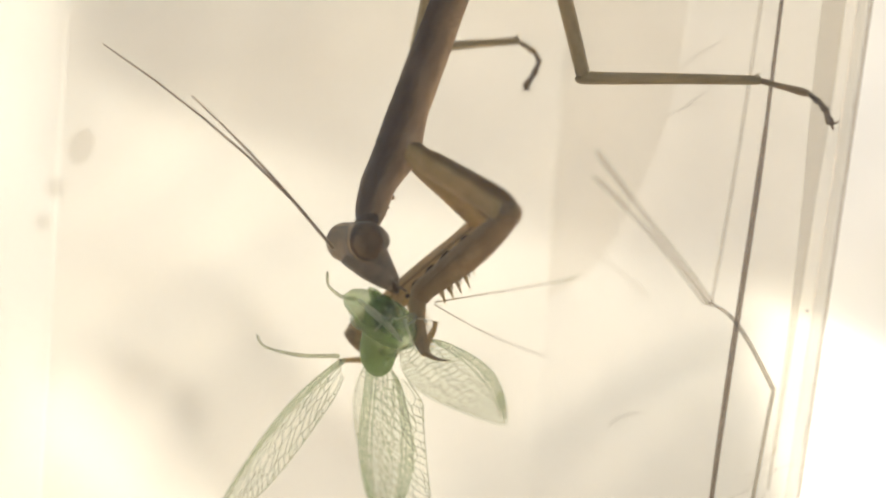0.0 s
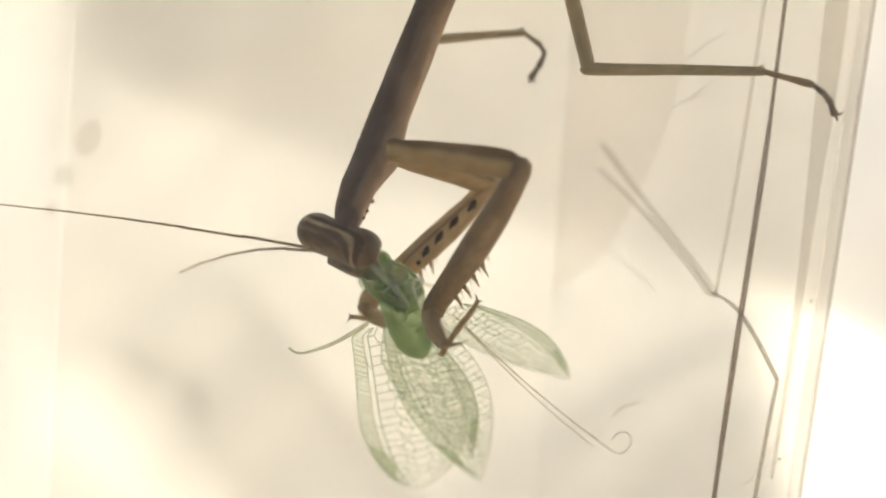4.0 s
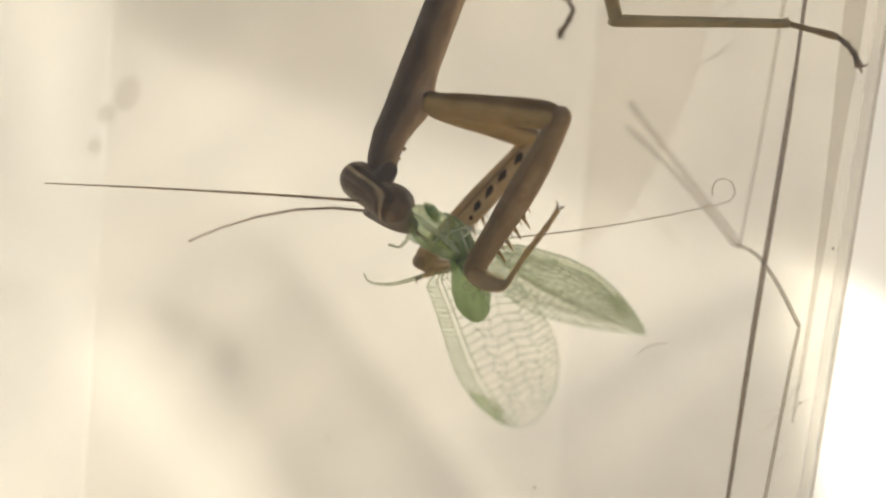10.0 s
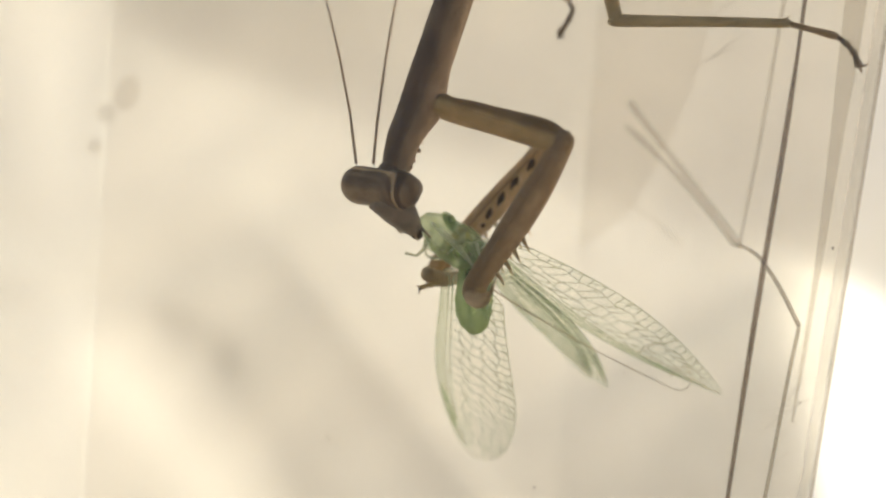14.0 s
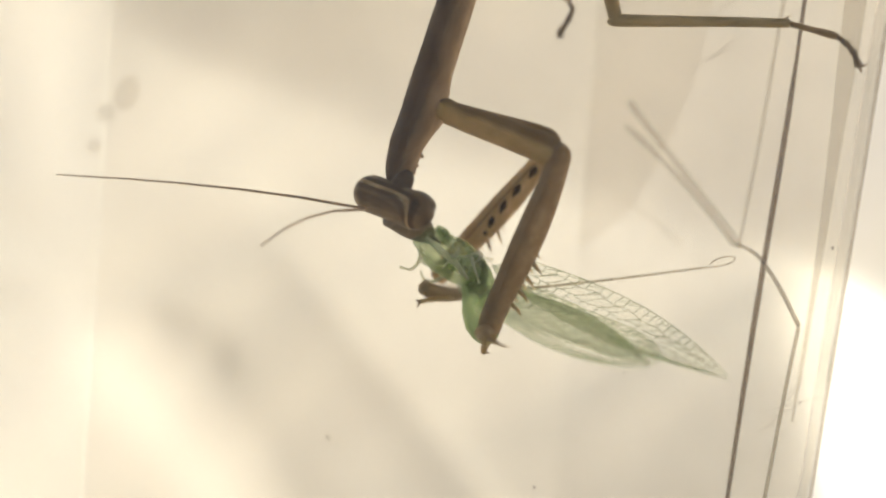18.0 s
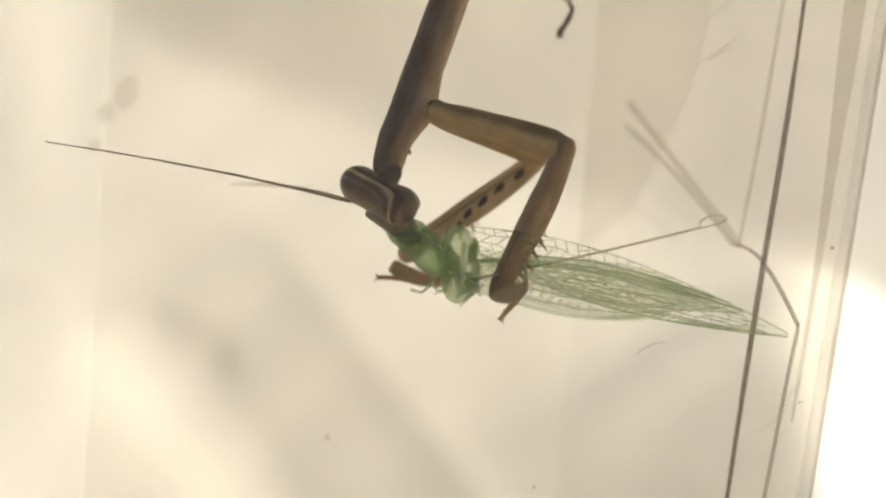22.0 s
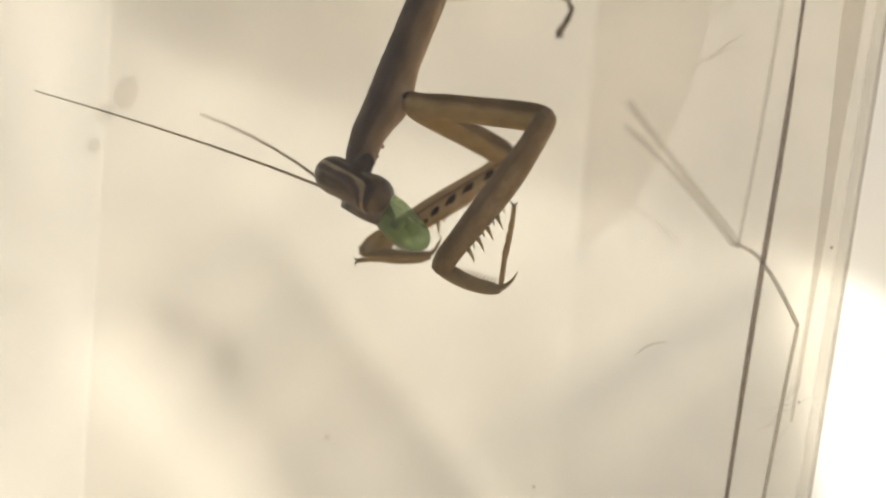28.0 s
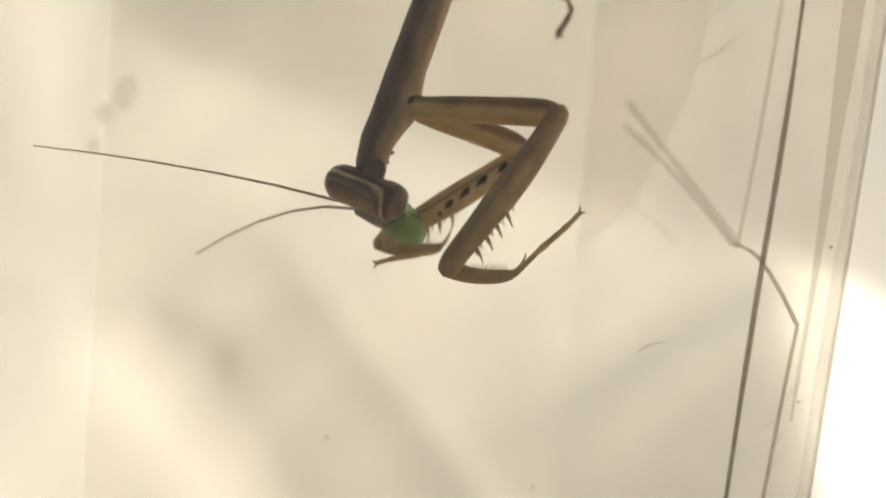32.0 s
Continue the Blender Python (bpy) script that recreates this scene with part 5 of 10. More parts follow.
        (22, mm(4.32, -1.71, -2.05, -138.2, 23.5, 104.3)), (23, mm(4.3, -2.05, -1.75, -142.4, 27.8, 104.8)),
        (24, mm(4.24, -2.09, -1.75, -141.2, 29, 106.3)), (25, mm(2.28, -1.75, -1.62, -148, 22.8, 100.7)),
        (25.13, mm(2.39, -1.8, -2.05, -110.7, 2.8, 118.2)), (25.27, mm(2.5, -1.85, -2.49, -77.8, -23.2, 120.9)),
        (25.4, mm(2.61, -1.89, -2.93, -34.8, -45.6, 104.1)), (25.5, mm(2.71, -1.94, -3.36, 27.1, -48.2, 65.6)),
        (27.5, mm(2.87, 0.07, -2.35, 106.9, -82.3, -19.9)), (28, mm(3.05, -1.12, -2.23, 28.6, -70.6, 59.7)),
        (28.5, mm(3.13, -1.42, -2.13, 99.7, -75.4, -13.3)), (29, mm(3.29, -1.12, -2.03, 99.5, -74.7, -13.3)),
        (29.5, mm(3.44, -1.24, -1.94, 91.9, -43.9, -7.6)), (30, mm(3.5, -1.17, -1.85, 92, -44.3, -7.7)),
        (30.5, mm(3.61, -1.88, -1.54, 81.1, -42.9, 8.2)), (31, mm(3.74, -1.18, -1.56, 92.3, -43.9, -8.2)),
        (31.5, mm(3.74, -1.21, -1.5, 92.4, -43.6, -8.3)), (32, mm(3.79, -1.34, -1.44, 85.2, -43.7, 2.2)),
    ])
    walk(far_coxa, [
        (0, mm(0.38, 0.9, 8.13, 128.6, 26.4, 55.4)), (0.5, mm(0.38, 0.9, 7.98, 133.4, 26.4, 60.2)), (1, mm(-0.06, 0.9, 8.04, 132, 27, 58.9)),
        (1.5, mm(-0.5, 0.9, 8.14, 128.3, 17.1, 64.1)), (2, mm(-0.5, 0.9, 8.14, 127.9, 16.1, 64.8)), (2.5, mm(-0.66, 0.9, 7.75, 107.6, 13, 43.2)),
        (3, mm(-0.95, 0.9, 7.84, 98.9, 3, 41.2)), (3.5, mm(-0.95, 0.9, 7.84, 106.4, 11.1, 43.8)), (5.5, mm(-0.64, 0.9, 7.7, 109.5, 11.1, 45.4)),
        (6, mm(-0.48, 0.9, 7.54, 111.8, 14.7, 44.5)), (6.5, mm(-0.64, 0.9, 7.6, 115.1, 20.7, 42.9)), (7, mm(-0.63, 0.9, 7.69, 106.2, 8.7, 42.3)),
        (7.5, mm(-0.54, 0.9, 7.69, 106.5, 5, 51.8)), (8, mm(-0.33, 0.9, 7.54, 122, 13.1, 60.6)), (8.5, mm(-0.42, 0.9, 7.6, 111.4, 16.5, 41.1)),
        (9, mm(-0.32, 0.9, 7.54, 107.3, 11.6, 39.7)), (9.5, mm(-0.47, 0.9, 7.69, 107.4, 11.5, 39.8)), (10, mm(-0.62, 0.9, 7.69, 106.7, 11.6, 38)),
        (10.5, mm(-0.62, 0.9, 7.59, 106.1, 10.9, 38.2)), (11, mm(-0.41, 0.9, 7.59, 110.2, 16, 39.4)), (11.5, mm(-0.31, 0.9, 7.59, 111.6, 15.9, 42.3)),
        (12, mm(-0.31, 0.9, 7.59, 111.6, 15.9, 42.3)), (12.5, mm(-0.4, 0.9, 7.53, 112.4, 16.7, 42.9)), (13, mm(-0.22, 0.9, 7.59, 113, 17.2, 42.9)),
        (13.5, mm(-0.15, 0.9, 7.52, 122.5, 24.1, 49.5)), (14, mm(0, 0.9, 7.52, 109.7, 9.9, 29.5)), (14.5, mm(0, 0.9, 7.37, 114.5, 18.9, 43.7)),
        (16.5, mm(0.16, 0.9, 7.27, 116.9, 17.9, 48.4)), (17, mm(0.25, 0.9, 7.21, 117.7, 10.6, 39)), (17.5, mm(0.32, 0.9, 7.21, 112.1, 14, 45.7)),
        (18, mm(0.16, 0.9, 7.27, 111.7, 11.6, 31.1)), (18.5, mm(0.01, 0.9, 7.36, 119, 21.5, 47.5)), (19, mm(0.11, 0.9, 7.36, 114.2, 12, 35.5)),
        (19.5, mm(0.11, 0.9, 7.3, 117.4, 19.6, 47.3)), (20, mm(-0.19, 0.9, 7.36, 112.4, 11.2, 31.9)), (20.5, mm(0.17, 0.9, 7.2, 118, 17.9, 50)),
        (21, mm(0.11, 0.9, 7.2, 116, 16.1, 44.2)), (21.5, mm(-0.19, 0.9, 7.2, 112.7, 17.4, 42.8)), (22, mm(-0.37, 0.9, 7.2, 110.1, 16.7, 33.2)),
        (23, mm(-0.37, 0.9, 7.35, 109.2, 16.9, 32.3)), (24, mm(-0.48, 0.9, 7.29, 108.9, 16.2, 32)), (25, mm(-0.18, 0.9, 7.19, 120.9, 10.3, 42.2)),
        (25.5, mm(-0.87, 0.9, 7.34, 116.3, 17, 49.4)), (27.5, mm(-1.78, 0.9, 7.8, 112.3, 19.1, 40.6)), (28, mm(-1.63, 0.9, 7.64, 111.6, 20.7, 37.9)),
        (28.5, mm(-1.56, 0.9, 7.58, 110.4, 19.1, 37.2)), (29, mm(-1.56, 0.9, 7.55, 109.3, 19, 35.2)), (29.5, mm(-1.47, 0.9, 7.55, 107, 14.2, 36.1)),
        (30, mm(-1.44, 0.9, 7.49, 107.9, 20.9, 30.6)), (30.5, mm(-1.37, 0.9, 7.49, 106.2, 13.2, 35.5)), (31, mm(-1.37, 0.9, 7.48, 106.4, 13.7, 35.3)),
        (31.5, mm(-1.34, 0.9, 7.42, 107.9, 17, 34.6)), (32, mm(-1.31, 0.9, 7.42, 106.6, 15.5, 33.5)),
    ])
    walk(far_femur, [
        (0, mm(4.15, 6.35, 4.84, -85.2, 40.6, -173.8)), (0.5, mm(3.68, 6.65, 4.69, -74.9, 41.7, -159)),
        (1, mm(3.35, 6.54, 4.69, -66.6, 42.8, -148.6)), (1.5, mm(2.58, 7.26, 5.95, -83.2, 55.1, -171.8)),
        (2, mm(2.52, 7.34, 6.09, -82.7, 56.3, -171.4)), (2.5, mm(4.6, 5.83, 6.09, -86.9, 41.8, -175.8)),
        (3, mm(4.61, 5.77, 7.46, -63.2, 33.4, -136.7)), (3.5, mm(4.29, 5.92, 6.42, -86.8, 42.2, -175.2)),
        (5.5, mm(4.46, 6.07, 6.27, -81.1, 47.2, -166.9)), (6, mm(4.62, 5.92, 5.66, -89.1, 41.8, -177.3)),
        (6.5, mm(4.44, 5.61, 4.99, -70.4, 36.2, -147.7)), (7, mm(4.78, 5.82, 6.57, -75.9, 41.7, -157.6)),
        (7.5, mm(4.01, 6.7, 7.05, -68.4, 41.8, -147.1)), (8, mm(3.21, 7.18, 5.86, -90.4, 34.3, -176.4)),
        (8.5, mm(4.93, 5.57, 5.5, -85.6, 34.8, -169.9)), (9, mm(5.26, 5.53, 6.05, -90, 38.8, -178.2)),
        (9.5, mm(5.1, 5.54, 6.21, -84.1, 48.2, -171.7)), (10, mm(5.09, 5.37, 6.19, -77.4, 46.5, -162.4)),
        (10.5, mm(5.09, 5.39, 6.2, -77.5, 50.9, -164.3)), (11, mm(5.09, 5.41, 5.55, -89, 41.6, -177.5)),
        (11.5, mm(4.95, 5.69, 5.57, -81.7, 40.1, -166.1)), (12, mm(4.95, 5.69, 5.57, -89.7, 37.5, -177.6)),
        (12.5, mm(4.79, 5.72, 5.4, -89, 40.9, -177.2)), (13, mm(4.96, 5.72, 5.4, -89, 40.3, -177.3)),
        (13.5, mm(4.23, 6.04, 4.51, -80.6, 38.9, -164.3)), (14, mm(5.95, 5.79, 5.98, -89.4, 48.4, -180)),
        (14.5, mm(5.06, 5.74, 4.98, -82.2, 42.6, -168.4)), (16.5, mm(4.84, 6.16, 5, -83.5, 40.4, -169.2)),
        (17, mm(5.71, 6.06, 5.61, -90.8, 39.7, 180)), (17.5, mm(5.33, 6.04, 5.42, -75.6, 43.6, -159.6)), (18, mm(6.08, 5.8, 5.53, -89.2, 48.6, 180)),
        (18.5, mm(4.67, 5.98, 4.65, -78.1, 40, -161.4)), (19, mm(5.77, 6.01, 5.54, -90.2, 41.8, 180)),
        (19.5, mm(4.84, 6.02, 4.82, -72.8, 43.8, -156.1)), (20, mm(5.7, 5.91, 5.6, -89.5, 47.2, -180)),
        (20.5, mm(4.7, 6.3, 4.93, -79.2, 36.2, -160.6)), (21, mm(5.13, 6.25, 5.23, -91, 35.5, -180)),
        (21.5, mm(4.99, 5.7, 4.99, -88.7, 36.8, -176.5)), (22, mm(5.55, 5.64, 5.19, -90.4, 36, 180)), (23, mm(5.62, 5.71, 5.32, -90.8, 34.7, 180)),
        (24, mm(5.56, 5.78, 5.36, -91.2, 33, 180)), (25, mm(4.23, 6.62, 4.93, -91.4, 34.4, 180)), (25.5, mm(3.73, 6.28, 5.18, -90.1, 27.5, -175.2)),
        (27.5, mm(3.53, 5.45, 5.38, -90.6, 28.3, -176.1)), (28, mm(3.84, 5.15, 5.03, -89.7, 32.5, -176.1)),
        (28.5, mm(4, 5.13, 5.16, -89.8, 32.9, -176.4)), (29, mm(4.16, 4.94, 5.14, -89.7, 33, -176.3)),
        (29.5, mm(4.33, 5.13, 5.74, -90.1, 34.7, -177)), (30, mm(4.51, 4.42, 4.84, -90.3, 25.4, -175.9)),
        (30.5, mm(4.49, 5.08, 5.8, -90.2, 34.5, -177.1)), (31, mm(4.49, 5.06, 5.73, -90.3, 33.6, -177.1)),
        (31.5, mm(4.49, 4.92, 5.26, -90, 32.1, -176.7)), (32, mm(4.64, 4.83, 5.45, -90, 32.9, -176.8)),
    ])
    walk(far_tibia, [
        (0, mm(-3.1, 5.56, -1.41, 112.4, 25.3, 51.5)), (0.5, mm(-3.02, 4.08, -1.69, 99, 13.3, 49.2)), (1, mm(-2.66, 2.87, -1.84, 102.8, 17.4, 49)),
        (1.5, mm(-2.85, 6.48, -1.92, 106.9, 15.5, 59.6)), (2, mm(-2.75, 6.54, -1.9, 109.1, 16, 61.5)), (2.5, mm(-2.53, 5.3, -0.31, 90.1, 3, 53.6)),
        (3, mm(-1.22, 0.27, 2.17, 106, 10.2, 59.9)), (3.5, mm(-2.8, 5.32, -0.03, 112.9, 18.2, 59.6)), (5.5, mm(-1.9, 4.59, -0.77, 106, 13.9, 53.1)),
        (6, mm(-2.52, 5.58, -0.74, 102.4, 13.6, 46.9)), (6.5, mm(-2.11, 1.47, -0.68, 99, 9.1, 49.5)), (7, mm(-1.85, 3.09, 0.19, 100.5, 7.7, 54.9)),
        (7.5, mm(-2, 2.8, 0.65, 105.6, 10, 58.1)), (8, mm(-4.71, 6.68, 0.46, 100.5, 6.8, 59.4)), (8.5, mm(-2.83, 4.18, 0.02, 100.6, 10.6, 47.8)),
        (9, mm(-2.22, 5.29, 0.03, 97.1, 5.5, 54.2)), (9.5, mm(-1.24, 4.63, -0.94, 89.6, 0.7, 60.1)), (10, mm(-1.21, 3.37, -0.77, 93.2, 3.1, 54.5)),
        (10.5, mm(-0.74, 3.75, -1.25, 89.4, 0.9, 57.1)), (11, mm(-2.08, 5.09, -0.83, 103.1, 13.3, 49)),
        (11.5, mm(-2.17, 3.92, -0.62, 96.7, 5.7, 54.8)), (12, mm(-2.66, 5.37, -0.27, 99.8, 8.8, 51.5)),
        (12.5, mm(-2.45, 5.37, -0.88, 97.6, 7.2, 52.5)), (13, mm(-2.36, 5.37, -0.81, 108, 14, 56.8)), (13.5, mm(-2.97, 4.02, -1.52, 90.5, 2.1, 52.3)),
        (14, mm(-0.72, 2.56, -1.49, 90.9, 2.1, 57.7)), (14.5, mm(-1.86, 4.31, -1.53, 94.2, 4.7, 54.4)),
        (16.5, mm(-2.34, 4.79, -1.22, 100.9, 9.9, 54)), (17, mm(-2.44, 3.15, -1.19, 101.1, 9.7, 55.1)),
        (17.5, mm(-1.19, 3.61, -1.2, 97.8, 7.1, 54.1)), (18, mm(-0.87, 3.62, -2.31, 92.6, 5.1, 47.3)), (18.5, mm(-2.3, 3.63, -1.52, 95.7, 7.3, 48.2)),
        (19, mm(-1.98, 3.78, -1.52, 99.5, 10, 51)), (19.5, mm(-1.49, 3.22, -1.83, 95.6, 7.4, 47.8)), (20, mm(-1.51, 3.93, -2.17, 95.3, 7.7, 47.3)),
        (20.5, mm(-2.61, 3.73, -0.73, 96.7, 8.3, 44.6)), (21, mm(-2.76, 3.55, -0.48, 106.8, 18.9, 46.2)),
        (21.5, mm(-2.68, 5.24, -0.77, 105.5, 16, 49)), (22, mm(-2.57, 5.18, -1.22, 97.3, 12.7, 36.2)), (23, mm(-2.71, 5.31, -0.71, 97.2, 11.4, 37.1)),
        (24, mm(-3.08, 5.37, -0.43, 92.9, 4.1, 41.8)), (25, mm(-3.69, 3.49, -0.58, 94.7, 6.6, 42.1)),
        (25.5, mm(-4.76, 5.57, 0.75, 119.3, 20.8, 60.8)), (27.5, mm(-4.9, 4.87, 0.82, 89.9, 14.8, 1.1)), (28, mm(-4.24, 4.61, -0.13, 89.6, 5.8, 0.4)),
        (28.5, mm(-4.04, 4.63, -0.06, 89.8, 1.9, 0.3)), (29, mm(-3.88, 4.41, -0.09, 91.3, 4.2, 21.3)),
        (29.5, mm(-3.55, 4.71, 0.27, 90.2, -0.4, -0.1)), (30, mm(-4.14, 3.8, 0.73, 96.2, 9.4, 33.7)), (30.5, mm(-3.41, 4.68, 0.36, 90.2, 1, -0.2)),
        (31, mm(-3.49, 4.66, 0.41, 89.6, -3.4, 16)), (31.5, mm(-3.63, 4.45, 0.16, 90.9, 3.1, 17)), (32, mm(-3.4, 4.38, 0.23, 91.5, 4.2, 20.1)),
    ])
    walk(far_tarsus, [
        (0, mm(-1.08, 8.11, -2.95, -85.5, -2.1, -123.7)), (0.5, mm(-0.73, 6.73, -2.52, -94.3, -8.9, -129.2)),
        (1, mm(-0.41, 5.46, -2.91, -99.7, -12.7, -125.8)), (1.5, mm(-1.1, 9.47, -2.88, -94.2, -9.2, -130)),
        (2, mm(-1.1, 9.58, -2.89, -91.2, -6.6, -129.7)), (2.5, mm(-0.4, 8.2, -0.5, -83.1, 3.4, -133.2)),
        (3, mm(0.56, 3.33, 1.53, -79.4, 5.8, -122.6)), (3.5, mm(-1.07, 8.27, -1.15, -95.1, -7, -124.1)),
        (5.5, mm(0.2, 7.39, -1.64, -89.3, -1.1, -121.1)), (6, mm(-0.13, 8.14, -1.59, -90.6, -2.1, -128.3)),
        (6.5, mm(0.2, 4.17, -1.25, -89.4, -0.8, -128.1)), (7, mm(0.2, 6.01, -0.3, -88.8, 0.5, -124.8)),
        (7.5, mm(-0.12, 5.81, 0.03, -93.1, -3.6, -139.9)), (8, mm(-2.89, 9.76, 0.03, -94.7, -3.8, -127.2)),
        (8.5, mm(-0.45, 6.8, -0.64, -89.7, -0.4, -130.5)), (9, mm(-0.12, 8.2, -0.31, -79.8, 7.3, -126.2)),
        (9.5, mm(0.55, 7.75, -0.98, -74.2, 6.7, -115.4)), (10, mm(0.87, 6.3, -0.97, -73.5, 8.4, -119.3)),
        (10.5, mm(1.21, 6.77, -1.31, -71.7, 9.4, -119.9)), (11, mm(0.22, 7.74, -1.66, -79.6, 6.4, -127.6)),
        (11.5, mm(-0.11, 6.85, -0.98, -88.4, 0.1, -120.6)), (12, mm(-0.45, 8.16, -0.83, -86.6, 1.3, -121)),
        (12.5, mm(-0.28, 8.21, -1.34, -83.8, 2.9, -123.4)), (13, mm(-0.44, 8.29, -1.68, -83.2, 2.6, -121.1)),
        (13.5, mm(-0.77, 6.86, -1.65, -77.1, 8.1, -125.9)), (14, mm(1.21, 5.6, -1.62, -76.1, 6.8, -121.3)),
        (14.5, mm(0.23, 7.23, -1.82, -78.5, 5, -119.9)), (16.5, mm(-0.26, 7.66, -1.84, -86.5, 0.6, -124)),
        (17, mm(-0.42, 6.06, -1.8, -82.7, 3.1, -123)), (17.5, mm(0.9, 6.51, -1.65, -82, 3.6, -123.5)),
        (18, mm(1.56, 6.25, -2.63, -80.3, 4.5, -127.1)), (18.5, mm(0.08, 6.3, -1.97, -82.2, 4.2, -128.7)),
        (19, mm(0.25, 6.54, -2.15, -81.3, 4.1, -125.2)), (19.5, mm(0.9, 5.87, -2.29, -83.5, 2.9, -130)),
        (20, mm(0.91, 6.55, -2.65, -84.2, 2, -130.5)), (20.5, mm(-0.08, 6.23, -1.25, -87.8, 0.8, -135.6)),
        (21, mm(-0.4, 6.01, -1.65, -97, -9, -134.8)), (21.5, mm(-0.41, 7.85, -1.76, -93.6, -8, -146.2)),
        (22, mm(0.26, 7.26, -2.01, -90.8, -3.9, -145.3)), (23, mm(0.1, 7.44, -1.42, -88.2, 0.4, -138.7)),
        (24, mm(-0.4, 7.76, -0.69, -82.2, 6.3, -131.6)), (25, mm(-1.04, 5.89, -1, -92.8, -4.2, -136.3)),
        (25.5, mm(-3.11, 8.51, -0.53, -94.6, -7.9, -144.7)), (27.5, mm(-1.42, 4.94, -0.1, -93.5, -5.3, -144.1)),
        (28, mm(-0.66, 4.63, -0.49, -87.7, 2.8, -146.5)), (28.5, mm(-0.44, 4.65, -0.18, -87.4, 3.6, -145.2)),
        (29, mm(-0.53, 5.72, -0.35, -84.9, 8, -148.4)), (29.5, mm(0.05, 4.71, 0.3, -84.5, 8.1, -144.5)),
        (30, mm(-1.18, 5.77, 0.14, -89.5, 1.2, -151)), (30.5, mm(0.19, 4.67, 0.29, -87.4, 3.8, -142.1)),
        (31, mm(-0.04, 5.65, 0.62, -84.9, 6.9, -140.2)), (31.5, mm(-0.2, 5.51, -0.03, -86.5, 4.4, -141.5)),
        (32, mm(-0.03, 5.62, -0.03, -81.4, 10.2, -139.7)),
    ])
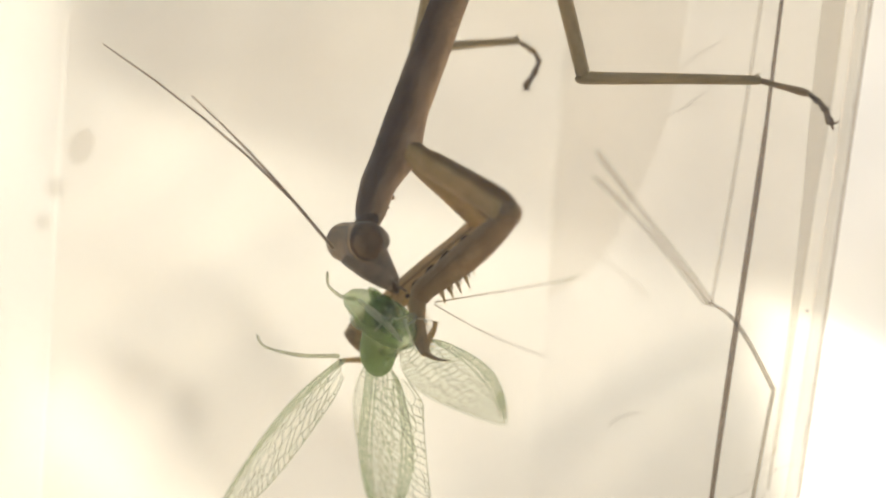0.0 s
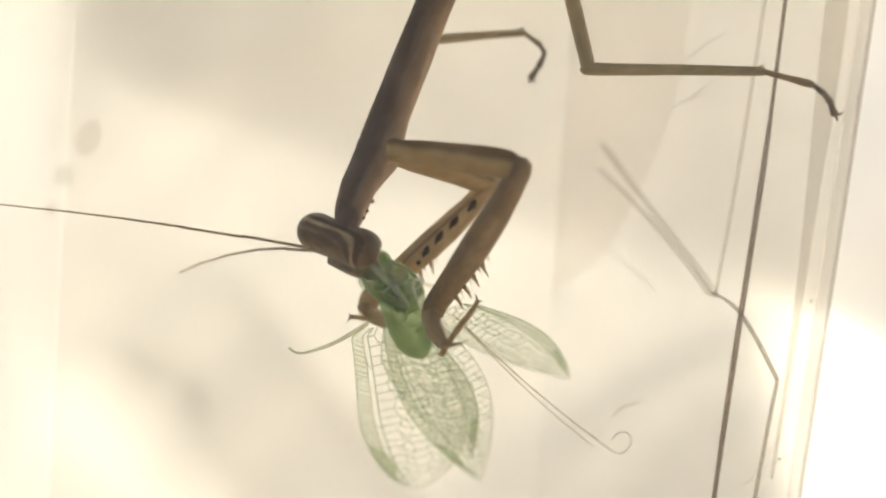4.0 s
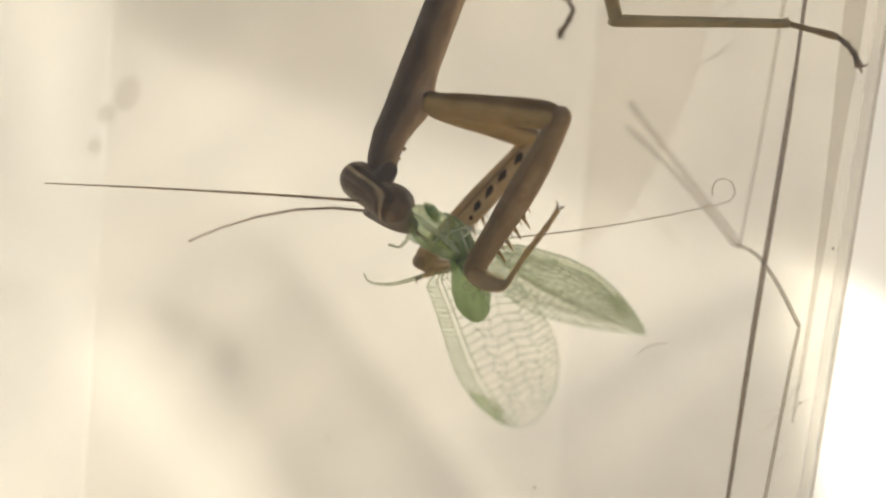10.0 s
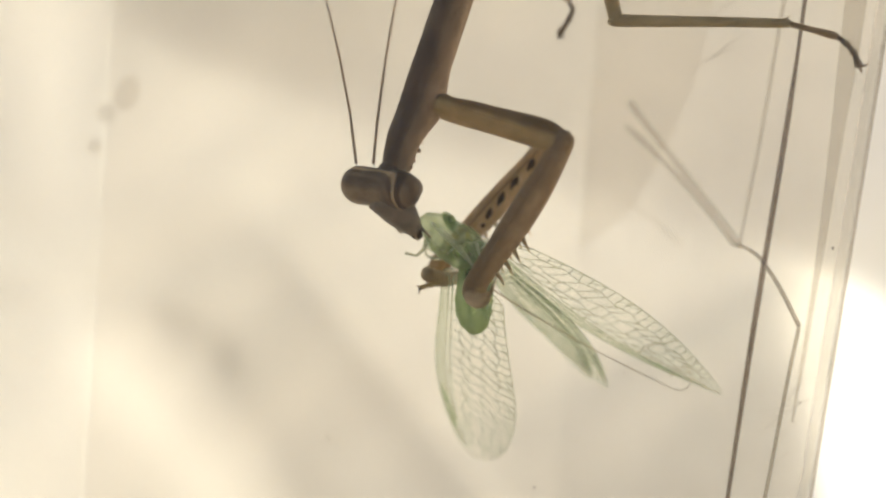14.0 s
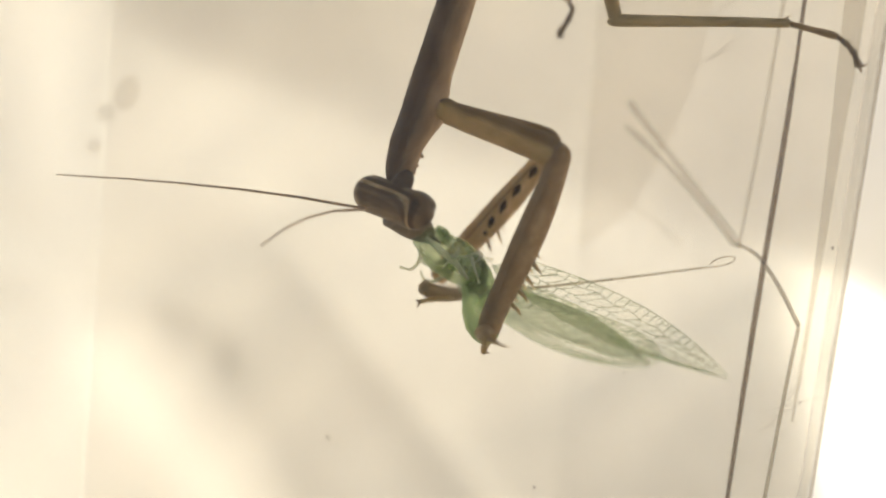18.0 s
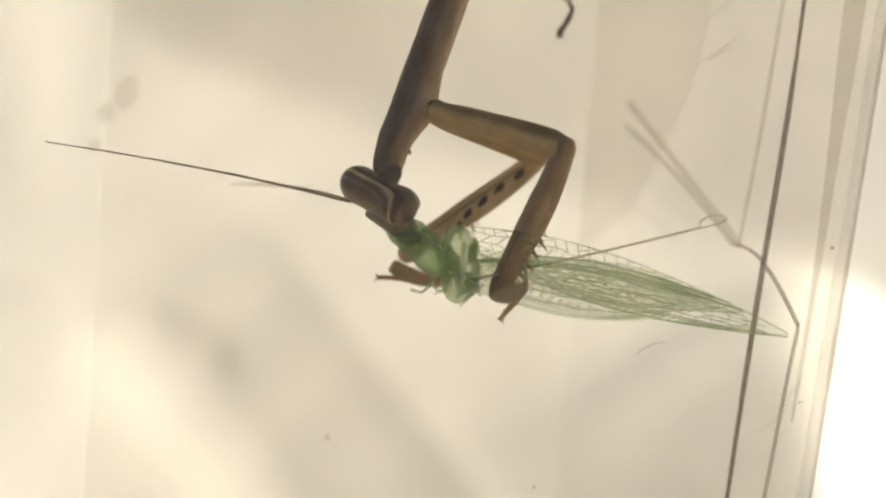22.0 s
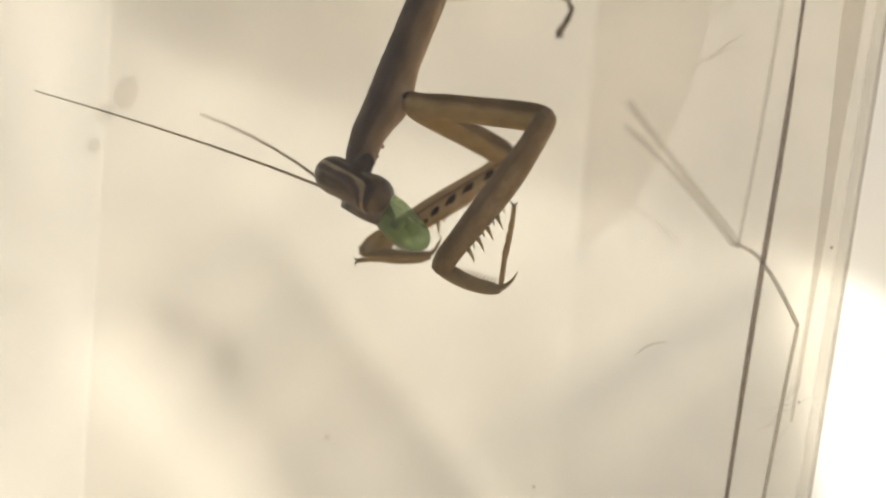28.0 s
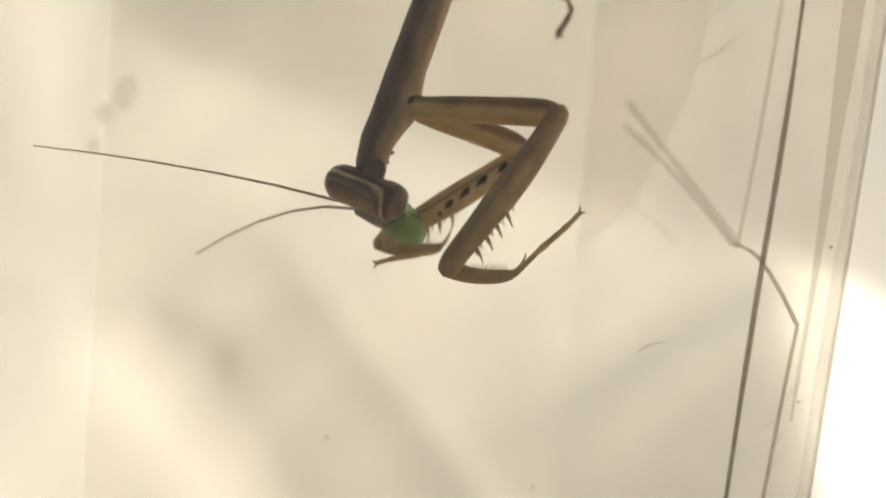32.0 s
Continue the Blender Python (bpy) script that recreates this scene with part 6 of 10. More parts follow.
    walk(head, [
        (0, mm(-2.62, -0.2, 3.61, 41.4, 0.8, -65.6)), (0.5, mm(-2.38, -0.2, 3.78, 38.9, -3.8, -47)), (1, mm(-2.79, -0.2, 3.93, 45.9, -7.7, -36.2)),
        (1.5, mm(-3.32, -0.2, 4.22, 35.8, -7.7, -38.1)), (2, mm(-3.32, -0.2, 4.08, 43.1, -7.7, -38.1)),
        (2.5, mm(-3.66, -0.2, 3.21, 60.5, 19.5, -23.2)), (3, mm(-4.38, -0.2, 3.43, 38.9, 13.5, -41)), (3.5, mm(-3.88, -0.2, 3.21, 64.4, 19.5, -27.9)),
        (5.5, mm(-3.8, -0.2, 3.24, 67.5, 17.5, -39.8)), (6, mm(-3.33, -0.2, 2.94, 55.1, 25.7, -39)), (6.5, mm(-2.58, -0.2, 3.17, 25, -13.5, -6.2)),
        (7, mm(-2.81, -0.2, 3.02, 62.4, -19.6, -6.6)), (7.5, mm(-3.33, -0.2, 3.02, 71.5, -3.8, -50.6)), (8, mm(-2.55, -0.2, 2.94, 71.8, -5.7, -63.3)),
        (8.5, mm(-3.28, -0.2, 2.71, 62.4, 27.8, -32.4)), (9, mm(-3.25, -0.2, 2.79, 62.8, 30, -28.6)), (9.5, mm(-3.77, -0.2, 3.01, 66.7, 53.1, -52.3)),
        (10, mm(-3.54, -0.2, 2.94, 67.6, 30, -39.7)), (10.5, mm(-3.44, -0.2, 2.78, 78.2, 25.7, -33.3)), (11, mm(-3.35, -0.2, 2.78, 71, 30, -48)),
        (11.5, mm(-2.84, -0.2, 2.63, 69.9, 13.5, -24.2)), (12, mm(-2.79, -0.2, 2.71, 70.1, 19.5, -23.2)),
        (12.5, mm(-3.12, -0.2, 2.9, 68.3, 23.8, -7.2)), (13, mm(-3.13, -0.2, 2.93, 64.1, 30, -29.6)),
        (13.5, mm(-3.01, -0.2, 2.78, 63.9, 25.7, -31.7)), (14, mm(-3.28, -0.2, 3.15, 44.7, 7.7, -34.2)),
        (14.5, mm(-2.53, -0.2, 2.73, 54.4, -0.7, -6.3)), (16.5, mm(-2.4, -0.2, 2.55, 69.9, 15.5, -30.2)),
        (17, mm(-2.2, -0.2, 2.62, 71.1, 13.5, -13.2)), (17.5, mm(-2.17, -0.2, 2.4, 65.2, 0, -21)), (18, mm(-2.57, -0.2, 2.39, 65, 19.5, -29.6)),
        (18.5, mm(-1.72, -0.2, 2.54, 66.9, -10.6, -6.4)), (19, mm(-2.66, -0.2, 2.47, 63.1, 13.5, -32.5)),
        (19.5, mm(-2.61, -0.2, 2.39, 73.1, 15.5, -14.4)), (20, mm(-2.96, -0.2, 2.46, 65, 13.5, -32.5)),
        (20.5, mm(-2.12, -0.2, 2.46, 67.2, -1.9, -27.5)), (21, mm(-2.8, -0.2, 2.46, 59.9, 21.5, -35.9)),
        (21.5, mm(-2.91, -0.2, 2.76, 56.3, 21.5, -35.2)), (22, mm(-3.35, -0.2, 2.76, 62.2, 25.7, -30.9)),
        (23, mm(-3.45, -0.2, 2.83, 62.4, 23.6, -31.7)), (24, mm(-3.62, -0.2, 2.68, 65.5, 23.6, -30.9)),
        (25, mm(-2.21, -0.2, 2.53, 66.7, -3.8, -36.7)), (25.5, mm(-4.09, -0.2, 3.12, 44.3, 3.8, -44.9)),
        (27.5, mm(-4.95, -0.2, 3.45, 62.8, 24.4, -34.9)), (28, mm(-4.68, -0.2, 3.3, 66.2, 24.4, -33.4)),
        (28.5, mm(-4.57, -0.2, 3.21, 65.3, 23.6, -38.9)), (29, mm(-4.53, -0.2, 3.22, 64, 22.3, -41.4)),
        (29.5, mm(-4.37, -0.2, 3.09, 66.3, 20.3, -38.6)), (30, mm(-4.22, -0.2, 2.93, 64, 24.4, -40.4)),
        (30.5, mm(-4.25, -0.2, 3.08, 67.2, 20.3, -33)), (31, mm(-4.19, -0.2, 3.04, 70.2, 21.5, -32.3)),
        (31.5, mm(-4.1, -0.2, 2.96, 70.1, 21.9, -28.8)), (32, mm(-3.99, -0.2, 2.92, 68.1, 20.7, -23.2)),
    ])
    walk(near_antenna[0], [
        (0, mm(-3.78, -0.6, 3.35, -73, -48, 160.4)), (0.5, mm(-3.92, -0.6, 3.49, -82.9, -28.6, 167.2)), (1, mm(-4.7, -0.6, 3.87, -85.4, -26, 171.2)),
        (1.5, mm(-5.21, -0.6, 3.59, -88.6, -8.1, 167.4)), (2, mm(-5.21, -0.6, 3.45, -88.8, -6.8, 166.7)),
        (2.5, mm(-5.73, -0.6, 3.51, -82.9, -24.1, 166.1)), (3, mm(-6.13, -0.6, 4.37, -71, -53.6, 161.2)),
        (3.5, mm(-5.65, -0.6, 3.22, -85.1, -21.5, 170.1)), (5.5, mm(-5.02, -0.6, 2.56, -91.8, -2.9, 173.9)),
        (6, mm(-3.98, -0.6, 2.26, -91.4, -9.9, 180)), (6.5, mm(-5.11, -0.6, 2.02, -96.9, 8, 153.3)), (7, mm(-5.32, -0.6, 2.64, -89.9, -6.3, 161.4)),
        (7.5, mm(-4.87, -0.6, 2.34, -89, -10.7, 168)), (8, mm(-3.83, -0.6, 2.7, -80.7, -19.3, 150.9)),
        (8.5, mm(-4.57, -0.6, 2.55, -88.7, -21.1, 174.7)), (9, mm(-4.27, -0.6, 2.46, -91, -8.6, 175.6)),
        (9.5, mm(-4.5, -0.6, 2.99, -91.3, -12.2, 177.6)), (10, mm(-3.97, -0.6, 2.49, -92, -4.1, 180)), (10.5, mm(-4.26, -0.6, 2.22, -92.4, 3, 175.5)),
        (11, mm(-3.82, -0.6, 2.4, -91.4, -5.7, 176.5)), (11.5, mm(-4.85, -0.6, 2.33, -88.6, -11.9, 167.6)),
        (12, mm(-4.85, -0.6, 3.22, -73.2, -32.4, 151.1)), (12.5, mm(-5, -0.6, 2.6, -85.5, -16.8, 161.9)),
        (13, mm(-3.96, -0.6, 2.54, -90.5, -15.8, 177.2)), (13.5, mm(-4.85, -0.6, 4.02, -58.2, -55.9, 145.6)),
        (14, mm(-4.55, -0.6, 4.47, -13.1, -57.7, 104.7)), (14.5, mm(-4.25, -0.6, 3.72, -88.3, -61.5, 180)),
        (16.5, mm(-4.09, -0.6, 2.09, -89.3, -11.6, 170.9)), (17, mm(-3.94, -0.6, 2.08, -87.9, -16.2, 169.6)),
        (17.5, mm(-4.48, -0.6, 2.32, -85.7, -18.9, 164.9)), (18, mm(-4.09, -0.6, 2.08, -89.9, -10, 172.6)),
        (18.5, mm(-4.24, -0.6, 1.72, -91.6, -0.2, 163.8)), (19, mm(-4.83, -0.6, 2.53, -86.5, -19.2, 167.5)),
        (19.5, mm(-4.53, -0.6, 2.08, -87.9, -16.2, 170.1)), (20, mm(-4.82, -0.6, 2.29, -89.3, -10.2, 168.8)),
        (20.5, mm(-4.29, -0.6, 1.93, -88.8, -9.7, 166.8)), (21, mm(-3.93, -0.6, 2.08, -89.8, -14.4, 175.5)),
        (21.5, mm(-4.52, -0.6, 2.37, -88.9, -12.6, 169.5)), (22, mm(-4.82, -0.6, 2.43, -89.4, -14, 173.1)),
        (23, mm(-4.96, -0.6, 2.52, -90.2, -9.7, 172.2)), (24, mm(-5.26, -0.6, 2.45, -89.5, -10.9, 170.8)),
        (25, mm(-4.21, -0.6, 1.92, -87.6, -11.5, 163.4)), (25.5, mm(-5.85, -0.6, 2.96, -84.3, -22.5, 164.3)),
        (27.5, mm(-6.52, -0.6, 3.25, -87.2, -21.2, 170.7)), (28, mm(-5.99, -0.6, 3.1, -87.7, -21.2, 172)),
        (28.5, mm(-6.22, -0.6, 3.16, -86.2, -22.3, 168.8)), (29, mm(-5.09, -0.6, 2.65, -90.5, -13.7, 177)),
        (29.5, mm(-5.68, -0.6, 2.59, -88.5, -16.8, 172.2)), (30, mm(-5.39, -0.6, 2.59, -89.2, -15.3, 173.5)),
        (30.5, mm(-5.68, -0.6, 2.65, -89.2, -14, 172.2)), (31, mm(-5.68, -0.6, 2.59, -88.3, -17.5, 172.2)),
        (31.5, mm(-5.68, -0.6, 2.56, -88.6, -14.8, 171.1)), (32, mm(-5.53, -0.6, 2.5, -89, -14.1, 172.1)),
    ])
    walk(near_antenna[1], [
        (0, mm(-5.91, 0.16, 5.86, -76.9, -43.6, 163.6)), (0.5, mm(-6.82, 0.06, 5.11, -84.7, -25.7, 169.2)),
        (1, mm(-7.7, -0.14, 5.36, -86.4, -22.8, 171.5)), (1.5, mm(-8.48, 0.13, 4.06, -90.2, -4, 168)), (2, mm(-8.48, 0.17, 3.85, -91.3, -0.4, 169.7)),
        (2.5, mm(-8.73, 0.14, 4.89, -84.5, -22, 168)), (3, mm(-8.02, 0.05, 7.1, -73.4, -50.4, 162.8)),
        (3.5, mm(-8.74, -0.06, 4.46, -85.6, -20, 170.4)), (5.5, mm(-8.38, -0.24, 2.73, -92, -1.8, 174.2)),
        (6, mm(-7.31, -0.6, 2.84, -91.6, -8.3, 180)), (6.5, mm(-8.1, 0.91, 1.55, -97.4, 9.6, 155.3)), (7, mm(-8.5, 0.47, 3.01, -91.6, -2.9, 163.5)),
        (7.5, mm(-8.12, 0.09, 2.97, -89.9, -8.5, 168.6)), (8, mm(-6.61, 0.95, 3.82, -80, -20.9, 151.7)),
        (8.5, mm(-7.71, -0.31, 3.76, -89.2, -19.2, 174.9)), (9, mm(-7.6, -0.34, 2.96, -91, -8.6, 176.2)),
        (9.5, mm(-7.8, -0.46, 3.71, -91, -14.4, 177.9)), (10, mm(-7.34, -0.6, 2.73, -92, -3.7, 180)),
        (10.5, mm(-7.63, -0.33, 2.04, -92.5, 3.5, 175.8)), (11, mm(-7.17, -0.39, 2.73, -91.6, -5.1, 176.5)),
        (11.5, mm(-8.08, 0.11, 3.03, -89.6, -9.6, 168.7)), (12, mm(-7.35, 0.78, 5.04, -76.1, -30.9, 154.1)),
        (12.5, mm(-8.07, 0.41, 3.58, -86.2, -15.8, 162.6)), (13, mm(-7.21, -0.44, 3.46, -90.5, -15.6, 177.4)),
        (13.5, mm(-6.41, 0.47, 6.82, -66.6, -55.8, 154.4)), (14, mm(-5.01, 1.15, 7.32, -22.3, -61.2, 113)),
        (14.5, mm(-5.86, -0.6, 6.69, -89.2, -54.5, 180)), (16.5, mm(-7.36, -0.08, 2.76, -89.9, -9.8, 171.7)),
        (17, mm(-7.14, -0.01, 3.03, -88.8, -14.2, 170.9)), (17.5, mm(-7.56, 0.23, 3.41, -87.2, -15.8, 166.1)),
        (18, mm(-7.39, -0.17, 2.67, -90.6, -7.8, 173.3)), (18.5, mm(-7.48, 0.34, 1.74, -92.8, 3, 164.8)),
        (19, mm(-7.94, 0.09, 3.64, -87.8, -16.2, 168.3)), (19.5, mm(-7.73, -0.04, 3.02, -88.6, -14.4, 171)),
        (20, mm(-8.09, 0.05, 2.89, -90.4, -7.3, 169.9)), (20.5, mm(-7.53, 0.16, 2.5, -90.1, -6.3, 167.5)),
        (21, mm(-7.19, -0.35, 2.92, -90.3, -12.3, 175.9)), (21.5, mm(-7.77, 0, 3.11, -89.5, -11.3, 170.5)),
        (22, mm(-8.07, -0.21, 3.25, -90, -12.3, 173.9)), (23, mm(-8.26, -0.15, 3.08, -90.4, -9.2, 172.9)),
        (24, mm(-8.53, -0.07, 3.09, -90.1, -9.7, 172)), (25, mm(-7.39, 0.35, 2.59, -89.8, -7, 166)), (25.5, mm(-8.85, 0.24, 4.25, -86.5, -19, 166.5)),
        (27.5, mm(-9.63, -0.09, 4.47, -87.9, -20, 171.5)), (28, mm(-9.11, -0.16, 4.32, -88.5, -19.5, 172.9)),
        (28.5, mm(-9.29, 0.01, 4.44, -87.2, -20.8, 170.2)), (29, mm(-8.37, -0.43, 3.45, -90.6, -13.6, 177.4)),
        (29.5, mm(-8.89, -0.16, 3.57, -89.7, -13, 173)), (30, mm(-8.62, -0.23, 3.48, -90.1, -12.2, 174)),
        (30.5, mm(-8.93, -0.16, 3.47, -89.9, -12.3, 173)), (31, mm(-8.87, -0.16, 3.6, -89.4, -14.4, 173)),
        (31.5, mm(-8.9, -0.1, 3.42, -89.7, -12.1, 172)), (32, mm(-8.77, -0.15, 3.32, -89.8, -11.9, 172.7)),
    ])
    walk(near_antenna[2], [
        (0, mm(-8.26, 0.85, 8.19, -79.8, -40.2, 165.8)), (0.5, mm(-9.81, 0.63, 6.58, -86, -23.7, 170.6)),
        (1, mm(-10.78, 0.32, 6.67, -87.5, -19.6, 171.7)), (1.5, mm(-11.78, 0.83, 4.3, -91.7, -0.3, 168.6)),
        (2, mm(-11.8, 0.78, 3.87, -92.5, 3.2, 171.3)), (2.5, mm(-11.79, 0.79, 6.16, -85.6, -20.5, 169.4)),
        (3, mm(-10.08, 0.68, 9.7, -75.8, -47.2, 164.2)), (3.5, mm(-11.87, 0.47, 5.62, -86.3, -18.7, 170.8)),
        (5.5, mm(-11.74, 0.1, 2.83, -92.3, -0.9, 174.4)), (6, mm(-10.65, -0.6, 3.33, -91.8, -6.7, 180)),
        (6.5, mm(-11.13, 2.3, 0.98, -97.8, 10.9, 157)), (7, mm(-11.73, 1.43, 3.18, -92.9, -0.3, 165.1)),
        (7.5, mm(-11.39, 0.75, 3.47, -90.7, -6.5, 169.1)), (8, mm(-9.39, 2.45, 5.02, -79.3, -22.4, 152.4)),
        (8.5, mm(-10.89, -0.02, 4.88, -89.8, -17.5, 175.2)), (9, mm(-10.93, -0.12, 3.47, -91.1, -8.7, 176.6)),
        (9.5, mm(-11.08, -0.34, 4.55, -90.7, -15.8, 178.2)), (10, mm(-10.71, -0.6, 2.94, -92.1, -3.2, 180)),
        (10.5, mm(-10.99, -0.08, 1.83, -92.6, 3.9, 176)), (11, mm(-10.53, -0.19, 3.04, -91.7, -4.5, 176.6)),
        (11.5, mm(-11.35, 0.76, 3.59, -90.4, -7.7, 169.5)), (12, mm(-9.96, 2.05, 6.77, -78.3, -29.6, 156.4)),
        (12.5, mm(-11.18, 1.38, 4.5, -86.8, -15, 163.2)), (13, mm(-10.46, -0.29, 4.37, -90.6, -15.5, 177.6)),
        (13.5, mm(-8.12, 1.29, 9.61, -70.9, -55.4, 159)), (14, mm(-5.64, 2.65, 10.28, -29.7, -63.2, 119.8)),
        (14.5, mm(-7.82, -0.6, 9.44, -89.6, -52.3, 180)), (16.5, mm(-10.66, 0.41, 3.34, -90.5, -8.4, 172.3)),
        (17, mm(-10.37, 0.51, 3.85, -89.5, -12.8, 171.9)), (17.5, mm(-10.72, 1.01, 4.34, -88.6, -13.2, 167.2)),
        (18, mm(-10.71, 0.22, 3.13, -91.1, -6.1, 173.9)), (18.5, mm(-10.74, 1.23, 1.56, -93.9, 5.7, 165.7)),
        (19, mm(-11.12, 0.75, 4.58, -89.1, -13.5, 169)), (19.5, mm(-10.96, 0.47, 3.86, -89.3, -12.9, 171.7)),
        (20, mm(-11.39, 0.64, 3.31, -91.3, -4.9, 170.7)), (20.5, mm(-10.81, 0.89, 2.87, -91.4, -3.2, 168.2)),
        (21, mm(-10.49, -0.11, 3.64, -90.8, -10.7, 176.2)), (21.5, mm(-11.03, 0.55, 3.77, -90, -10.4, 171.2)),
        (22, mm(-11.36, 0.14, 3.96, -90.5, -10.9, 174.5)), (23, mm(-11.58, 0.26, 3.63, -90.6, -8.8, 173.5)),
        (24, mm(-11.83, 0.39, 3.66, -90.5, -8.8, 172.8)), (25, mm(-10.64, 1.16, 3, -91.2, -4, 167.8)),
        (25.5, mm(-11.96, 0.99, 5.35, -88.1, -16.3, 168)), (27.5, mm(-12.77, 0.38, 5.63, -88.5, -19, 172.2)),
        (28, mm(-12.27, 0.23, 5.45, -89.2, -18.3, 173.6)), (28.5, mm(-12.4, 0.54, 5.64, -88, -19.7, 171.2)),
        (29, mm(-11.65, -0.28, 4.25, -90.7, -13.4, 177.6)), (29.5, mm(-12.16, 0.24, 4.33, -90.8, -10, 173.6)),
        (30, mm(-11.91, 0.11, 4.2, -91, -9.6, 174.4)), (30.5, mm(-12.21, 0.25, 4.18, -90.4, -10.9, 173.6)),
        (31, mm(-12.12, 0.24, 4.45, -90.3, -11.9, 173.6)), (31.5, mm(-12.18, 0.36, 4.13, -90.5, -9.9, 172.7)),
        (32, mm(-12.05, 0.27, 4.01, -90.5, -10.1, 173.3)),
    ])
    walk(near_antenna[3], [
        (0, mm(-10.76, 1.48, 10.37, -82, -37.4, 167.4)), (0.5, mm(-12.86, 1.14, 7.94, -87, -22.2, 171.5)),
        (1, mm(-13.93, 0.78, 7.8, -88.8, -16.5, 171.9)), (1.5, mm(-15.09, 1.5, 4.32, -93.2, 3.1, 169)),
        (2, mm(-15.14, 1.29, 3.68, -93.3, 5.5, 172.3)), (2.5, mm(-14.9, 1.37, 7.34, -86.5, -19.3, 170.4)),
        (3, mm(-12.29, 1.3, 12.18, -78, -44.2, 165.4)), (3.5, mm(-15.04, 0.99, 6.7, -86.9, -17.4, 171.1)),
        (5.5, mm(-15.1, 0.43, 2.88, -92.6, 0, 174.5)), (6, mm(-14.01, -0.6, 3.73, -92.2, -5.2, 180)), (6.5, mm(-14.18, 3.6, 0.35, -98.1, 12, 158.4)),
        (7, mm(-15, 2.3, 3.2, -93.8, 1.8, 166.3)), (7.5, mm(-14.69, 1.38, 3.85, -91.6, -4.7, 169.6)), (8, mm(-12.16, 3.9, 6.31, -78.6, -23.9, 153.1)),
        (8.5, mm(-14.1, 0.25, 5.89, -90.3, -16, 175.4)), (9, mm(-14.27, 0.08, 3.98, -91.1, -8.7, 176.9)),
        (9.5, mm(-14.33, -0.24, 5.46, -90.5, -16.7, 178.3)), (10, mm(-14.09, -0.6, 3.13, -92.2, -2.8, 180)),
        (10.5, mm(-14.36, 0.15, 1.6, -92.7, 4.3, 176.2)), (11, mm(-13.9, 0.02, 3.3, -91.9, -3.9, 176.6)),
        (11.5, mm(-14.65, 1.37, 4.05, -91.2, -6.1, 170.2)), (12, mm(-12.65, 3.22, 8.44, -80.2, -28.5, 158.4)),
        (12.5, mm(-14.3, 2.32, 5.37, -87.5, -14.1, 163.8)), (13, mm(-13.71, -0.15, 5.27, -90.7, -15.5, 177.7)),
        (13.5, mm(-9.91, 1.98, 12.4, -73.7, -55.1, 161.9)), (14, mm(-6.4, 3.97, 13.3, -35.8, -64.4, 125.5)),
        (14.5, mm(-9.89, -0.6, 12.11, -89.9, -51, 180)), (16.5, mm(-13.97, 0.85, 3.83, -90.9, -7.2, 172.8)),
        (17, mm(-13.63, 0.97, 4.6, -90, -11.7, 172.6)), (17.5, mm(-13.93, 1.75, 5.11, -89.8, -11, 168)),
        (18, mm(-14.06, 0.58, 3.49, -91.6, -4.7, 174.3)), (18.5, mm(-14, 2.06, 1.22, -94.9, 8.1, 166.5)),
        (19, mm(-14.35, 1.38, 5.37, -90.2, -11.1, 169.6)), (19.5, mm(-14.22, 0.95, 4.62, -89.9, -11.6, 172.2)),
        (20, mm(-14.71, 1.18, 3.6, -92.1, -3, 171.4)), (20.5, mm(-14.11, 1.58, 3.06, -92.6, -0.5, 168.7)),
        (21, mm(-13.8, 0.11, 4.26, -91.2, -9.3, 176.5)), (21.5, mm(-14.32, 1.06, 4.38, -90.4, -9.6, 171.9)),
        (22, mm(-14.66, 0.46, 4.61, -90.9, -9.9, 174.9)), (23, mm(-14.89, 0.64, 4.14, -90.8, -8.5, 173.9)),
        (24, mm(-15.15, 0.81, 4.18, -90.8, -8.2, 173.4)), (25, mm(-13.94, 1.87, 3.24, -92.2, -1.8, 169)),
        (25.5, mm(-15.13, 1.67, 6.3, -89.4, -14.3, 169.1)), (27.5, mm(-15.94, 0.81, 6.73, -89, -18.2, 172.7)),
        (28, mm(-15.46, 0.59, 6.51, -89.7, -17.3, 174.1)), (28.5, mm(-15.55, 1.03, 6.78, -88.6, -18.9, 171.9)),
        (29, mm(-14.94, -0.14, 5.03, -90.8, -13.3, 177.8)), (29.5, mm(-15.46, 0.61, 4.92, -91.8, -7.6, 174.1)),
        (30, mm(-15.22, 0.44, 4.76, -91.8, -7.4, 174.7)), (30.5, mm(-15.51, 0.61, 4.83, -90.9, -9.9, 174.1)),
        (31, mm(-15.41, 0.61, 5.14, -91.1, -9.9, 174.1)), (31.5, mm(-15.48, 0.79, 4.71, -91.3, -8.2, 173.2)),
        (32, mm(-15.36, 0.66, 4.61, -91.1, -8.6, 173.7)),
    ])
